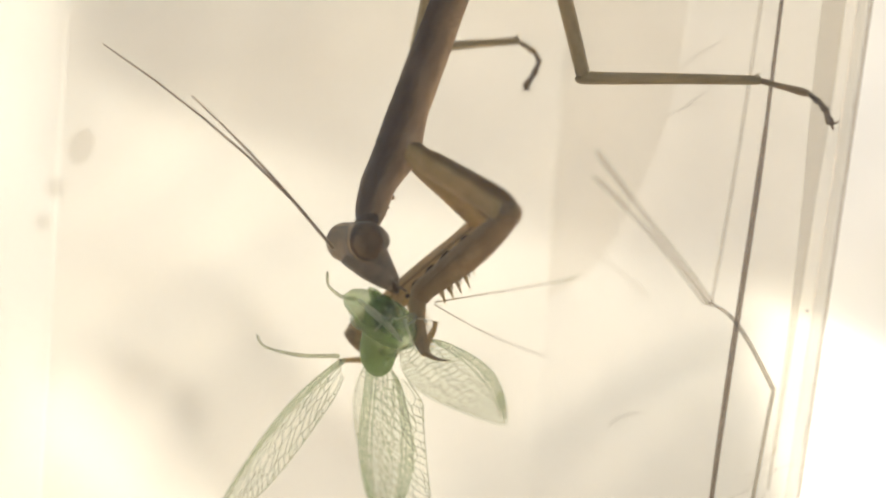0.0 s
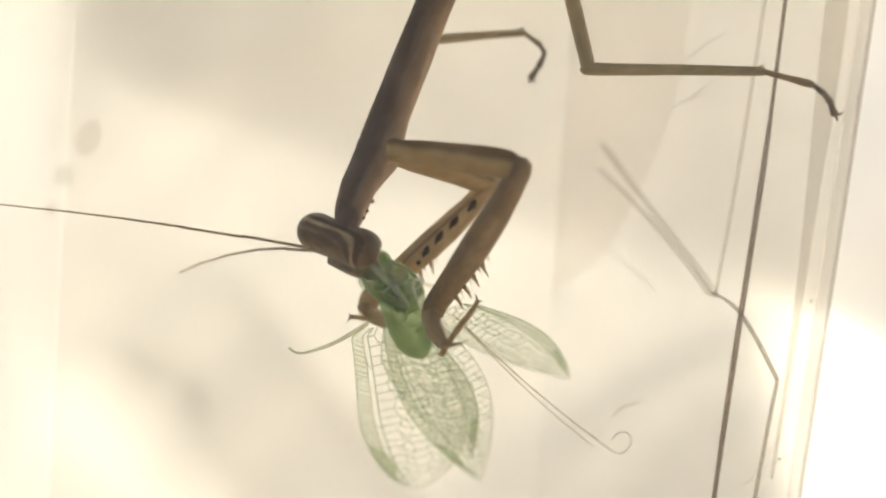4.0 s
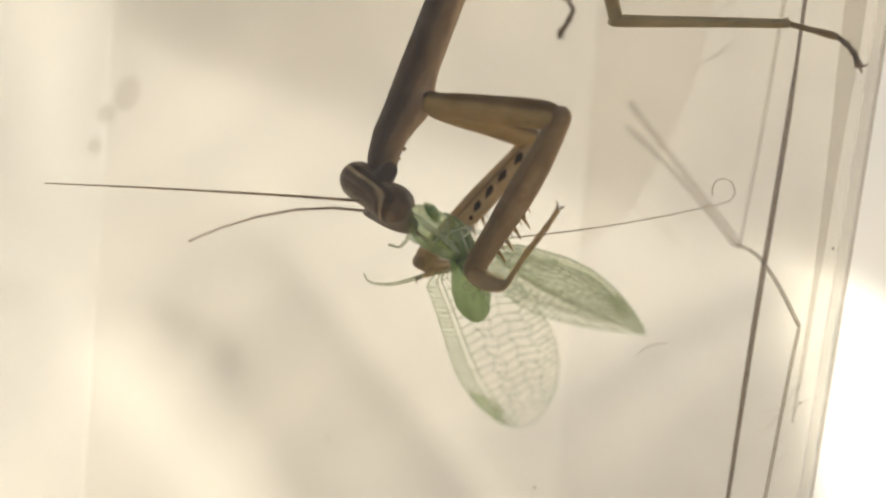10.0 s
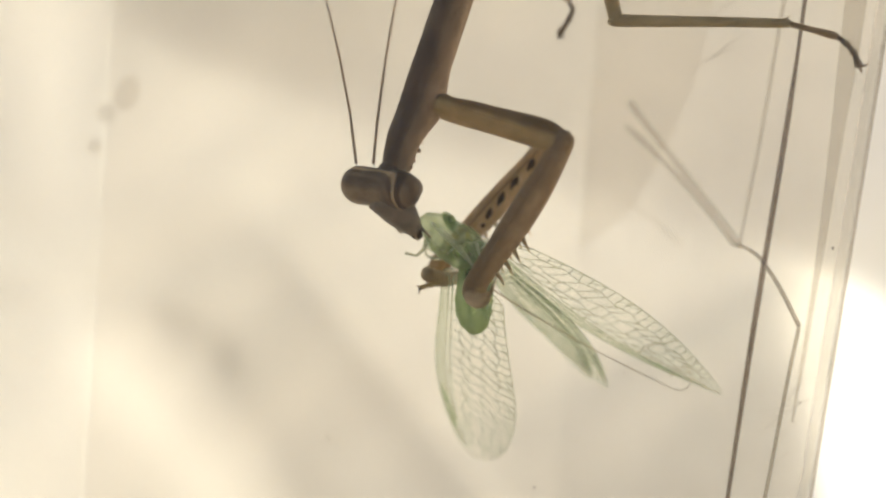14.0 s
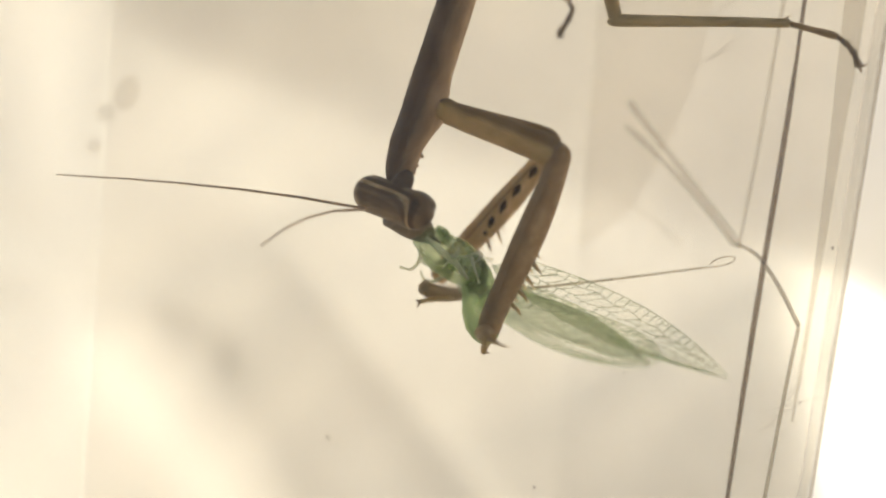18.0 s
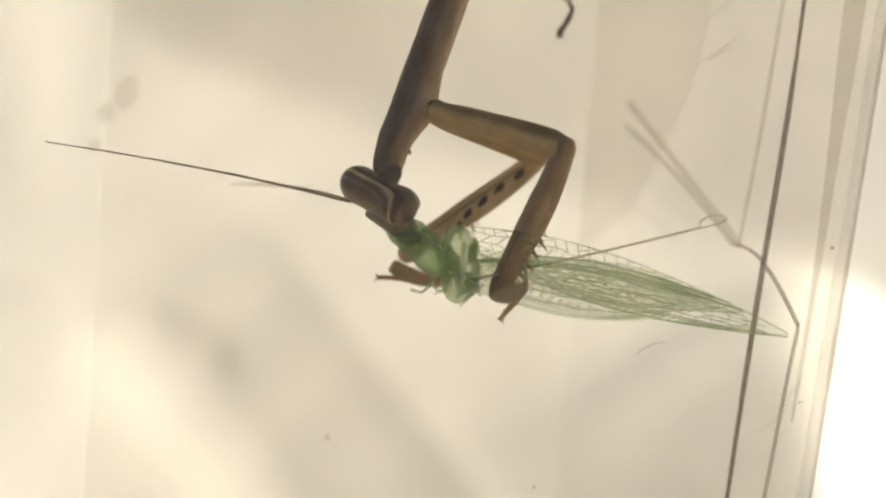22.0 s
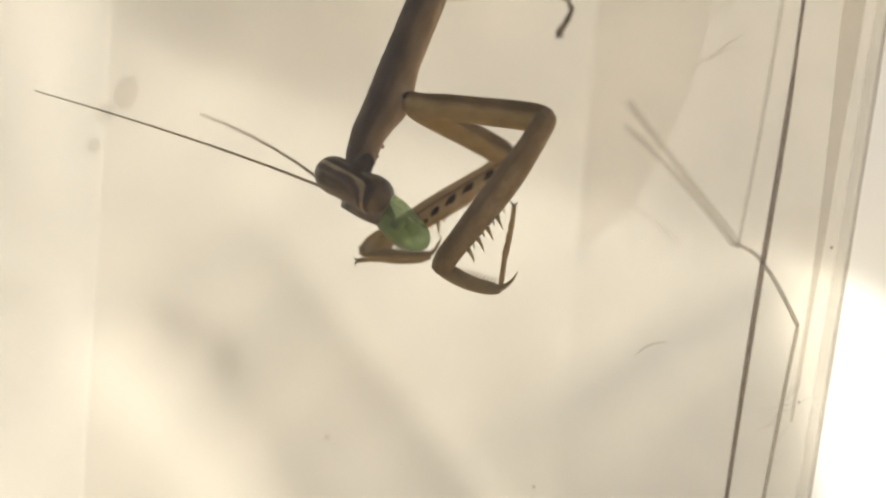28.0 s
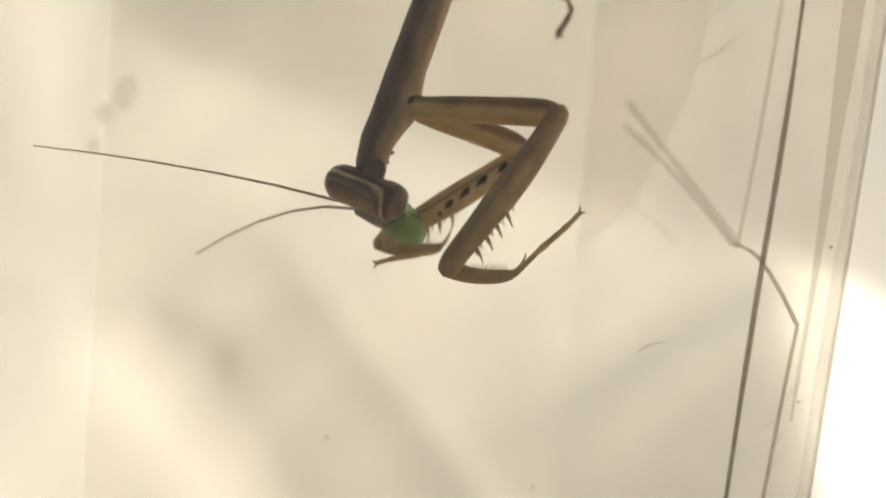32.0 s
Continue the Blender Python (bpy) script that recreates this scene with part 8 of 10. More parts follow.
    walk(far_antenna[3], [
        (0, mm(-8.63, 4.1, 8.75, -64.8, -39.7, 145.8)), (0.5, mm(-8.81, 5.52, 7.86, -62.6, -30.8, 136.6)),
        (1, mm(-8.53, 5.21, 9.53, -50.8, -40.4, 131.2)), (1.5, mm(-9.7, 5.24, 8.98, -56.6, -38.1, 136.4)),
        (2, mm(-10.14, 5.82, 7.61, -65.5, -26.2, 136.3)), (2.5, mm(-8.18, 8.12, 3.82, -96.2, 0.1, 108.2)),
        (2.73, mm(-7.89, 7.7, 6.33, -58.5, -14.1, 110.5)), (3, mm(-7.61, 7.29, 8.84, -17.9, -26.6, 102.9)),
        (3.27, mm(-8.91, 7.05, 5.61, -66.9, -12.7, 125.2)), (3.5, mm(-10.2, 6.81, 2.37, -108.3, 11.9, 130.2)),
        (5.5, mm(-10.46, 6.46, 4.14, -88.2, -5.7, 137.5)), (6, mm(-9.35, 6.32, 3.82, -87.5, -5.9, 136.3)),
        (6.27, mm(-6.84, 7.11, 5.47, -36.6, -25.8, 116.8)), (6.5, mm(-4.33, 7.89, 7.13, 21.1, -22, 87.2)), (7, mm(-4.3, 7.77, 7.47, 25, -22.6, 85.7)),
        (7.27, mm(-7.92, 6.17, 6.27, -33.3, -33.7, 122.7)), (7.5, mm(-11.53, 4.57, 5.07, -85.7, -12.5, 152.3)),
        (8, mm(-11.79, 0.4, 3.91, -92.3, -6.2, 180)), (8.5, mm(-7.99, 7.56, 6.14, -56.4, -20, 117.5)), (9, mm(-8.19, 7.17, 3.21, -84.7, -6, 126.2)),
        (9.5, mm(-9.6, 6.1, 3.14, -100.5, 6.7, 141.6)), (10, mm(-10.52, 4.74, 1.83, -101.7, 12.7, 150.3)),
        (10.5, mm(-10.92, 4.05, 1.74, -100.5, 12.6, 153.7)), (11, mm(-10.88, 3.42, 0.55, -102.3, 23.3, 161.1)),
        (11.5, mm(-8.57, 7.53, 4.66, -74.4, -11.2, 121)), (11.73, mm(-6.56, 7.73, 5.86, -19.5, -24.1, 104.7)),
        (12, mm(-4.55, 7.94, 7.07, 37.8, -18.2, 84)), (12.13, mm(-4.85, 7.95, 5.78, 80.7, -7.4, 76.8)),
        (12.27, mm(-5.15, 7.95, 4.49, 122, 5.3, 78.9)), (12.4, mm(-5.45, 7.96, 3.19, 165, 13.4, 89)),
        (12.5, mm(-5.75, 7.97, 1.9, -150.8, 12.3, 102.1)), (13, mm(-7.19, 7.76, 2.87, -100.5, 2.9, 123)),
        (13.27, mm(-6.78, 7.59, 5.5, -53.8, -17.6, 116.4)), (13.5, mm(-6.36, 7.42, 8.13, 0.2, -25.8, 95)),
        (14, mm(-2.99, 3.68, 11.9, 27.4, -68.3, 68.5)), (14.5, mm(-2.34, 3.7, 11.32, 13.5, -67.7, 80.3)),
        (15.5, mm(-5.21, 5.55, 6.63, -68.6, -35.8, 131.3)), (16.5, mm(-8.07, 7.4, 1.95, -105.5, 5.9, 122)),
        (17, mm(-7.27, 7.86, 4.97, -64.7, -13.6, 115)), (17.5, mm(-8, 6.16, 7.36, -50.5, -34.7, 126.2)), (18, mm(-7.88, 6.65, 1.79, -112.2, 14, 130)),
        (18.5, mm(-4.98, 8.41, 1.38, -136.3, 6.5, 101.1)), (19, mm(-8.78, 7.5, 2.92, -95.4, 0.1, 123.2)),
        (19.5, mm(-8.15, 7.52, 5.32, -66.7, -14.8, 119)), (20, mm(-9.59, 6.98, 2.23, -103.2, 6.6, 130.5)),
        (20.5, mm(-7.65, 7.62, 4.18, -78.3, -8.4, 118.4)), (21, mm(-9.69, 6.53, 4.38, -83.5, -9.5, 135.9)),
        (21.5, mm(-9.61, 6.49, 4.45, -84, -9, 134.8)), (22, mm(-9.55, 7.03, 3.68, -89.1, -4, 129.7)), (23, mm(-9.89, 6.83, 3.41, -92.2, -1.8, 131.6)),
        (24, mm(-9.13, 7.5, 3.37, -91.1, -2.4, 124.6)), (25, mm(-9.02, 6.44, 5.21, -68.1, -23.2, 134.8)),
        (25.5, mm(-10.12, 6.74, 6.39, -70.3, -18.7, 129.8)), (27.5, mm(-11.05, 6.94, 6.13, -71.2, -16.1, 127.3)),
        (28, mm(-11.17, 6.48, 6.55, -72.7, -18.6, 133.5)), (28.5, mm(-10.72, 6.68, 6.32, -67.3, -20.1, 129.2)),
        (29, mm(-11.53, 5.67, 4.98, -84.4, -10.4, 141.4)), (29.5, mm(-11.39, 5.53, 3.12, -95.9, 2.4, 144.8)),
        (30, mm(-11.25, 5.14, 2.75, -97.7, 5.8, 149.4)), (30.5, mm(-11.16, 5.04, 2.26, -100.1, 9.4, 149.1)),
        (31, mm(-11.07, 5.13, 2.1, -104.1, 13.7, 147.2)), (31.5, mm(-10.82, 5.23, 1.75, -106.7, 17.3, 146.8)),
        (32, mm(-10.54, 5.56, 1.52, -107.9, 18, 144.8)),
    ])
    walk(far_antenna[4], [
        (0, mm(-10.35, 5.27, 10.47, -66.8, -38.7, 147.3)), (0.5, mm(-10.49, 7.11, 9.24, -63, -31.6, 137.9)),
        (1, mm(-9.89, 6.76, 11.28, -49.4, -41.7, 130.9)), (1.5, mm(-11.24, 6.7, 10.65, -55.6, -40.3, 137.2)),
        (2, mm(-11.89, 7.49, 8.8, -65.5, -27.4, 137.7)), (2.5, mm(-9.02, 10.68, 3.81, -99.4, 0.8, 108.4)),
        (2.73, mm(-8.59, 10.16, 6.93, -59, -13.4, 110.2)), (3, mm(-8.15, 9.64, 10.05, -15.5, -25.2, 101.6)),
        (3.27, mm(-10.03, 9.23, 5.93, -68.7, -10.8, 126.6)), (3.5, mm(-11.91, 8.83, 1.82, -113.7, 16.5, 131.5)),
        (5.5, mm(-12.44, 8.27, 4.41, -90.2, -4.3, 140.3)), (6, mm(-11.29, 8.17, 4.09, -90.8, -3.5, 138.2)),
        (6.27, mm(-7.75, 9.28, 6.12, -30.4, -31.2, 116.7)), (6.5, mm(-4.21, 10.39, 8.14, 41, -23.1, 79)),
        (7, mm(-4.12, 10.25, 8.51, 47, -22.5, 76.8)), (7.27, mm(-8.99, 8.03, 7.08, -24.5, -40.2, 120.9)),
        (7.5, mm(-13.86, 5.8, 5.65, -87.1, -11.2, 154)), (8, mm(-14.48, 0.4, 4.21, -92.9, -3.4, 180)),
        (8.5, mm(-9.17, 9.81, 7.07, -59, -20.9, 120.4)), (9, mm(-9.77, 9.34, 3.5, -86.7, -5.1, 128)),
        (9.5, mm(-11.7, 7.76, 2.82, -104.7, 12.1, 144.3)), (10, mm(-12.81, 6.04, 1.24, -104.8, 17.6, 151.4)),
        (10.5, mm(-13.28, 5.21, 1.16, -103.7, 17.4, 153.9)), (11, mm(-13.23, 4.23, -0.52, -103.6, 27.4, 162.3)),
        (11.5, mm(-9.94, 9.8, 5.19, -76.1, -11.2, 123.4)), (11.73, mm(-7.11, 10.14, 6.55, -10.3, -28.1, 102.5)),
        (12, mm(-4.28, 10.49, 7.91, 57.9, -16.3, 77.6)), (12.27, mm(-5.29, 10.52, 4.62, 119.6, 7.2, 76)),
        (12.5, mm(-6.3, 10.54, 1.33, -173.9, 19, 96.9)), (13, mm(-8.66, 10.02, 2.73, -102, 4.7, 126.8)),
        (13.27, mm(-7.62, 9.93, 6.02, -46.6, -20.4, 117.7)), (13.5, mm(-6.58, 9.84, 9.3, 18.7, -25, 89.1)),
        (14, mm(-2.63, 4.61, 14.41, 31.5, -69.1, 64.7)), (14.5, mm(-2.17, 4.71, 13.81, 14.4, -68.5, 79.4)),
        (15.5, mm(-5.83, 7.19, 7.74, -72.7, -34.8, 134.2)), (16.5, mm(-9.49, 9.68, 1.67, -110.9, 9, 122.7)),
        (17, mm(-8.38, 10.24, 5.6, -66.1, -14.4, 117.6)), (17.5, mm(-9.32, 7.95, 8.9, -49.2, -36.9, 126.8)),
        (17.73, mm(-9.44, 8.3, 5.02, -86.5, -8.4, 138.1)), (18, mm(-9.56, 8.66, 1.14, -120.2, 20.9, 130.2)),
        (18.5, mm(-5.5, 11.04, 1.08, -138.4, 9, 102.8)), (19, mm(-10.25, 9.76, 2.91, -97.5, 1.4, 125.4)),
        (19.5, mm(-9.41, 9.81, 6.01, -69.2, -14.7, 121.1)), (20, mm(-11.33, 9.02, 1.92, -106.4, 9.7, 132.7)),
        (20.5, mm(-8.91, 9.97, 4.58, -81.9, -7.3, 120.1)), (21, mm(-11.6, 8.38, 4.83, -86.4, -7.9, 138.8)),
        (21.5, mm(-11.48, 8.38, 4.87, -87.1, -7.1, 137.1)), (22, mm(-11.27, 9.1, 3.87, -92.3, -2, 132.2)),
        (23, mm(-11.68, 8.84, 3.49, -94.8, 0.1, 133.7)), (24, mm(-10.67, 9.72, 3.49, -93.5, -1.1, 127.6)),
        (25, mm(-10.77, 8.2, 6.27, -68.2, -25.1, 137.5)), (25.5, mm(-11.76, 8.71, 7.25, -73.7, -17.8, 132.7)),
        (27.5, mm(-12.62, 9.01, 6.88, -72.8, -16.1, 129.4)), (28, mm(-12.93, 8.34, 7.41, -75.8, -17.7, 136.4)),
        (28.5, mm(-12.32, 8.64, 7.25, -69.4, -20, 131.4)), (29, mm(-13.61, 7.32, 5.47, -87.6, -8, 143.2)),
        (29.5, mm(-13.59, 7.09, 3.01, -98.3, 5.3, 146.6)), (30, mm(-13.56, 6.5, 2.47, -99.7, 8.9, 151.4)),
        (30.5, mm(-13.45, 6.41, 1.82, -102.4, 13, 150.8)), (31, mm(-13.28, 6.55, 1.46, -107.9, 19.2, 148.5)),
        (31.5, mm(-12.97, 6.64, 0.95, -110.1, 22.8, 148.3)), (32, mm(-12.63, 7.04, 0.69, -110.9, 23.2, 146.7)),
    ])
    walk(prey_thorax, [
        (0, mm(-2.41, 0.6, 0.42, 87.3, 37.4, 0)), (0.5, mm(-1.83, 0.6, -0.46, 87.2, 54.9, 0)), (1, mm(0.22, 0.6, -0.92, 89.9, 83.7, 0)),
        (1.5, mm(-0.07, 0.6, -0.48, 89.4, 78.4, 0)), (2, mm(-0.07, 0.6, -0.63, 89.4, 79.1, 0)), (2.5, mm(-2.7, 0.6, 0.72, 88.1, 8.3, 0)),
        (3, mm(-1.81, 0.6, 2.18, 89.2, 22.3, 0)), (3.5, mm(-2.4, 0.6, 1.89, 88.3, 40, 0)), (5.5, mm(-1.33, 0.6, 1.85, 90.6, 36.9, 0)),
        (6, mm(-1.69, 0.6, 1.39, 90.4, 26.1, 0)), (6.5, mm(-2.84, 0.6, 1.69, 90.1, 28.6, 0)), (7, mm(-0.72, 0.6, 2.15, 91.2, 33.7, 0)),
        (7.5, mm(-0.72, 0.6, 2.45, 91.7, 24, 0)), (8, mm(-2.84, 0.6, 0.93, 89.7, 24, 0)), (8.5, mm(-1.93, 0.6, 1.69, 90.4, 31.4, 0)),
        (9, mm(-1.93, 0.6, 1.54, 90.2, 33.7, 0)), (9.5, mm(-1.32, 0.6, 2.14, 90.8, 37.9, 0)), (10, mm(-1.32, 0.6, 1.53, 90.5, 33.7, 0)),
        (10.5, mm(-0.86, 0.6, 1.84, 90.8, 39.5, 0)), (11, mm(-1.62, 0.6, 1.53, 90.2, 36.9, 0)), (11.5, mm(-2.07, 0.6, 1.23, 90.3, 22.8, 0)),
        (12, mm(-1.92, 0.6, 1.68, 90.6, 26.6, 0)), (12.5, mm(-2.07, 0.6, 1.53, 90.4, 25.2, 0)), (13, mm(-2.06, 0.6, 1.53, 90.2, 32.3, 0)),
        (13.5, mm(-1.61, 0.6, 0.62, 89.7, 32, 0)), (14, mm(-0.39, 0.6, 1.07, 90.5, 39.1, 0)), (14.5, mm(-0.7, 0.6, 1.07, 90.3, 42.9, 0)),
        (16.5, mm(-0.69, 0.6, 1.22, 90.1, 55.5, 0)), (17, mm(-1.14, 0.6, 0.76, 89.8, 42.9, 0)), (17.5, mm(-0.08, 0.6, 1.21, 90.7, 45, 0)),
        (18, mm(-0.68, 0.6, 0.3, 89.8, 37.9, 0)), (18.5, mm(-1.14, 0.6, 0.3, 89.6, 40.6, 0)), (19, mm(-0.68, 0.6, 0.6, 90, 45, 0)),
        (19.5, mm(-0.38, 0.6, 0.6, 90.1, 45, 0)), (20, mm(-0.53, 0.6, 0.3, 89.8, 50.9, 0)), (20.5, mm(-0.67, 0.6, 0, 89.6, 39.8, 0)),
        (21, mm(-0.18, 0.6, 0.03, 89.3, 47.5, 0)), (21.5, mm(-0.07, 0.6, -0.91, 89.2, 15.9, 0)), (22, mm(0.85, 0.6, 0.27, 165.1, 72.3, 89.3)),
        (23, mm(0.94, 0.6, 0.27, -172.4, 76.9, 108.7)), (24, mm(0.88, 0.6, 0.33, -170.7, 76.9, 108.7)), (25, mm(-1.27, 0.6, -0.01, 89.6, 18.4, 0)),
        (25.5, mm(-2.47, 0.6, -0.02, 90, 0, 0)), (27.5, mm(-2.47, 0.6, -56.37, 49.1, 2.2, 0)), (28, mm(-2.47, 0.6, -56.38, 49.1, 2.2, 0)),
        (28.5, mm(-2.47, 0.6, -56.38, 49.1, 2.2, 0)), (29, mm(-2.46, 0.6, -56.38, 49.1, 2.2, 0)), (29.5, mm(-2.46, 0.6, -56.38, 49.1, 2.2, 0)),
        (30, mm(-2.46, 0.6, -56.38, 49.1, 2.2, 0)), (30.5, mm(-2.46, 0.6, -56.38, 49.1, 2.2, 0)), (31, mm(-2.46, 0.6, -56.39, 49.1, 2.2, 0)),
        (31.5, mm(-2.46, 0.6, -56.39, 49.1, 2.2, 0)), (32, mm(-2.45, 0.6, -56.39, 49.1, 2.2, 0)),
    ])
    walk(prey_abdomen, [
        (0, mm(-1.43, 0.9, -0.37, 160.6, 62.5, 98.4)), (0.5, mm(-1.55, 0.9, -1.36, 88.1, 81.7, 0)), (1, mm(0.5, 0.9, -2.56, -87.8, 66.2, 180)),
        (1.5, mm(0.51, 0.9, -1.97, -89.3, 86, 180)), (2, mm(0.5, 0.9, -2.56, -89.2, 85.1, 180)), (2.5, mm(-1.83, 0.9, 0.41, 87.6, 31.5, 0)),
        (3, mm(-1.23, 0.9, 1.57, 88.7, 40.3, 0)), (3.5, mm(-1.24, 0.9, 0.7, 88.2, 54, 0)), (5.5, mm(0.49, 0.9, -0.27, 0, 90, 0)),
        (6, mm(0.09, 0.9, 0.09, 90.1, 90, 0)), (6.5, mm(-0.12, 0.9, -0.28, 89.9, 84.3, 0)), (7, mm(0.54, 0.9, 1.33, 90.4, 90, 0)),
        (7.5, mm(-1.94, 0.9, 1.55, 89.6, 50.2, 0)), (8, mm(-2.39, 0.9, 0.63, 88.4, 64.1, 0)), (8.5, mm(-0.42, 0.9, 0.02, -90.4, 86.8, 180)),
        (9, mm(0.04, 0.9, 0.02, 90, 84.8, 0)), (9.5, mm(1.41, 0.9, -0.59, 91.2, 84.8, 0)), (10, mm(1.26, 0.9, -0.59, 91, 80.2, 0)),
        (10.5, mm(1.87, 0.9, -0.89, 91.5, 81.2, 0)), (11, mm(0.53, 0.9, -1.42, -89.4, 83.5, 180)), (11.5, mm(0.38, 0.9, -0.21, 90.3, 82.9, 0)),
        (12, mm(0.21, 0.9, 0.32, 90.2, 90, 0)), (12.5, mm(0.06, 0.9, -0.05, 90, 85, 0)), (13, mm(0.13, 0.9, -1.05, 90, 86.1, 0)),
        (13.5, mm(-0.31, 0.9, -1.6, -90, 80.9, 180)), (14, mm(1.73, 0.9, -1.21, -88.5, 89, 180)), (14.5, mm(1.4, 0.9, -1.48, -88.7, 84.4, 180)),
        (16.5, mm(0.55, 0.9, -1.72, 90.4, 88, 0)), (17, mm(0.34, 0.9, -2.18, -89.6, 88, 180)), (17.5, mm(1.79, 0.9, -1.72, 91.5, 86.7, 0)),
        (18, mm(1.9, 0.9, -1.82, 91.4, 82.4, 0)), (18.5, mm(0.53, 0.9, -2.27, 90.5, 90, 0)), (19, mm(1.13, 0.9, -2.33, -89, 89.2, 180)),
        (19.5, mm(1.6, 0.9, -2.39, 91.4, 90, 0)), (20, mm(1.37, 0.9, -2.51, 91, 83.7, 0)), (20.5, mm(0.18, 0.9, -2.04, -89.7, 85.9, 180)),
        (21, mm(-1.74, 0.9, 0.6, 89.4, 39.5, 0)), (21.5, mm(-1.59, 0.9, 0.75, 89.6, 40.6, 0)), (22, mm(-1.83, 0.9, 0.75, 89.5, 39, 0)),
        (23, mm(-1.89, 0.9, 0.9, 89.6, 38.2, 0)), (24, mm(-1.73, 0.9, 1.66, 90.5, 29.4, 0)), (25, mm(-1.88, 0.9, 0.44, 89.1, 45, 0)),
        (25.5, mm(-3.4, 0.9, 0.29, 89.1, 21.8, 0)), (27.5, mm(-3.1, 0.9, 3.16, 89.4, 54.8, 0)), (28, mm(-3.33, 0.9, 2.33, 89.5, 42.9, 0)),
        (28.5, mm(-3.21, 0.9, 2.57, 90, 38.2, 0)), (29, mm(-3.02, 0.9, 2.33, 89.7, 43, 0)), (29.5, mm(-3.11, 0.9, 2.13, 91.3, 11.5, 0)),
        (30, mm(-3.62, 0.9, 2.7, 89.8, 39.2, 0)), (30.5, mm(-3.49, 0.9, 2.35, 91.1, 17, 0)), (31, mm(-3.69, 0.9, 2.61, 90.8, 23.2, 0)),
        (31.5, mm(-3.8, 0.9, 2.59, 90.5, 27.4, 0)), (32, mm(-3.52, 0.9, 2.7, 89.6, 43.2, 0)),
    ])
    walk(wings[0], [
        (0, mm(-3.35, 1.4, -2.86, -60.5, 36.6, 129.1)), (0.5, mm(-0.99, 1.4, -3.77, -78.2, 34.3, 108.4)), (1, mm(0.65, 1.4, -4.09, -102, 42.8, 93)),
        (1.5, mm(0.79, 1.4, -4.39, -99.3, 37.9, 94.8)), (2, mm(0.79, 1.4, -4.39, -99.3, 37.9, 94.8)),
        (2.27, mm(0.28, 1.4, -2.75, -147.6, 35.9, 87.3)), (2.5, mm(-0.22, 1.4, -1.11, 167, 30.2, 84.2)),
        (3, mm(-0.07, 1.4, -0.22, 156.7, 28.4, 79.3)), (3.5, mm(-1.56, 1.4, -0.8, 163.9, 37.9, 82)), (5.5, mm(2.94, 1.4, -0.28, 129.9, 14.9, 8.5)),
        (6, mm(2.79, 1.4, -0.43, 136.2, 15, 12.1)), (6.5, mm(2.64, 1.4, -0.28, 142, 24, 20.1)), (7, mm(3.1, 1.4, 0.49, 144.6, 20.2, 15.6)),
        (7.5, mm(2.64, 1.4, 0.03, 143.2, 22.2, 23.7)), (8, mm(1.42, 1.4, 2.17, 178.2, 38.2, 51.5)), (8.5, mm(2.03, 1.4, -0.44, -159.5, 23, 62.3)),
        (9, mm(2.04, 1.4, -0.28, -164.9, 24.9, 55.5)), (9.5, mm(2.96, 1.4, 0.02, -170.8, 21.4, 51.9)), (10, mm(2.96, 1.4, 0.02, -173.6, 18.3, 52.5)),
        (10.5, mm(2.96, 1.4, 0.33, -172.4, 22.2, 48.5)), (11, mm(1.74, 1.4, -0.75, -166.8, 26, 53.2)),
        (11.5, mm(2.04, 1.4, -0.6, -164.7, 28.5, 52.6)), (12, mm(1.74, 1.4, -0.14, -162.1, 29.8, 53.9)),
        (12.5, mm(2.05, 1.4, -0.6, -167.7, 24.1, 53.8)), (13, mm(1.44, 1.4, -0.91, -167.6, 28.4, 50.5)),
        (13.5, mm(2.51, 1.4, -0.75, 176, 40.2, 39.6)), (14, mm(3.28, 1.4, 0.01, 163.6, 29.6, 28.9)), (14.5, mm(2.82, 1.4, -0.3, 171.1, 39.9, 28)),
        (16.5, mm(2.37, 1.4, -0.3, 168.8, 36.7, 32.5)), (17, mm(2.22, 1.4, -0.61, 171.6, 41.4, 33.7)),
        (17.5, mm(3.14, 1.4, -0.15, 167.4, 29.1, 32.4)), (18, mm(2.99, 1.4, -0.76, 159.5, 23.6, 28.7)),
        (18.5, mm(2.68, 1.4, -0.46, 171.2, 32.1, 33.3)), (19, mm(2.84, 1.4, -0.46, 169.6, 30.7, 32)), (19.5, mm(2.99, 1.4, -0.16, 167, 23.6, 26.5)),
        (20, mm(2.69, 1.4, 0, 165.3, 23.4, 23)), (20.5, mm(2.38, 1.4, 0.15, 166.9, 29.3, 28.6)), (21, mm(2.08, 1.4, 0.45, 154.2, 24, 15.6)),
        (21.5, mm(1.16, 1.4, 0.61, 142.3, 16.2, -17.6)), (22, mm(1.16, 1.4, 0.45, 142.3, 15.9, -17.5)), (23, mm(1.16, 1.4, 0.6, 142.4, 16.2, -17.5)),
        (24, mm(1.17, 1.4, 0.91, 142.3, 17.1, -17.6)), (25, mm(1.78, 1.4, -0.32, 153.3, 21.7, 26.9)), (25.5, mm(0.56, 1.4, 1.21, 172.6, 9.8, -16.6)),
        (26.5, mm(-0.97, 1.4, -28.2, 123.3, 4.4, 1.2)), (27.5, mm(-2.5, 1.4, -57.62, 74.4, 14.4, 17)), (32, mm(-2.5, 1.4, -57.62, 74.4, 14.4, 17)),
    ])
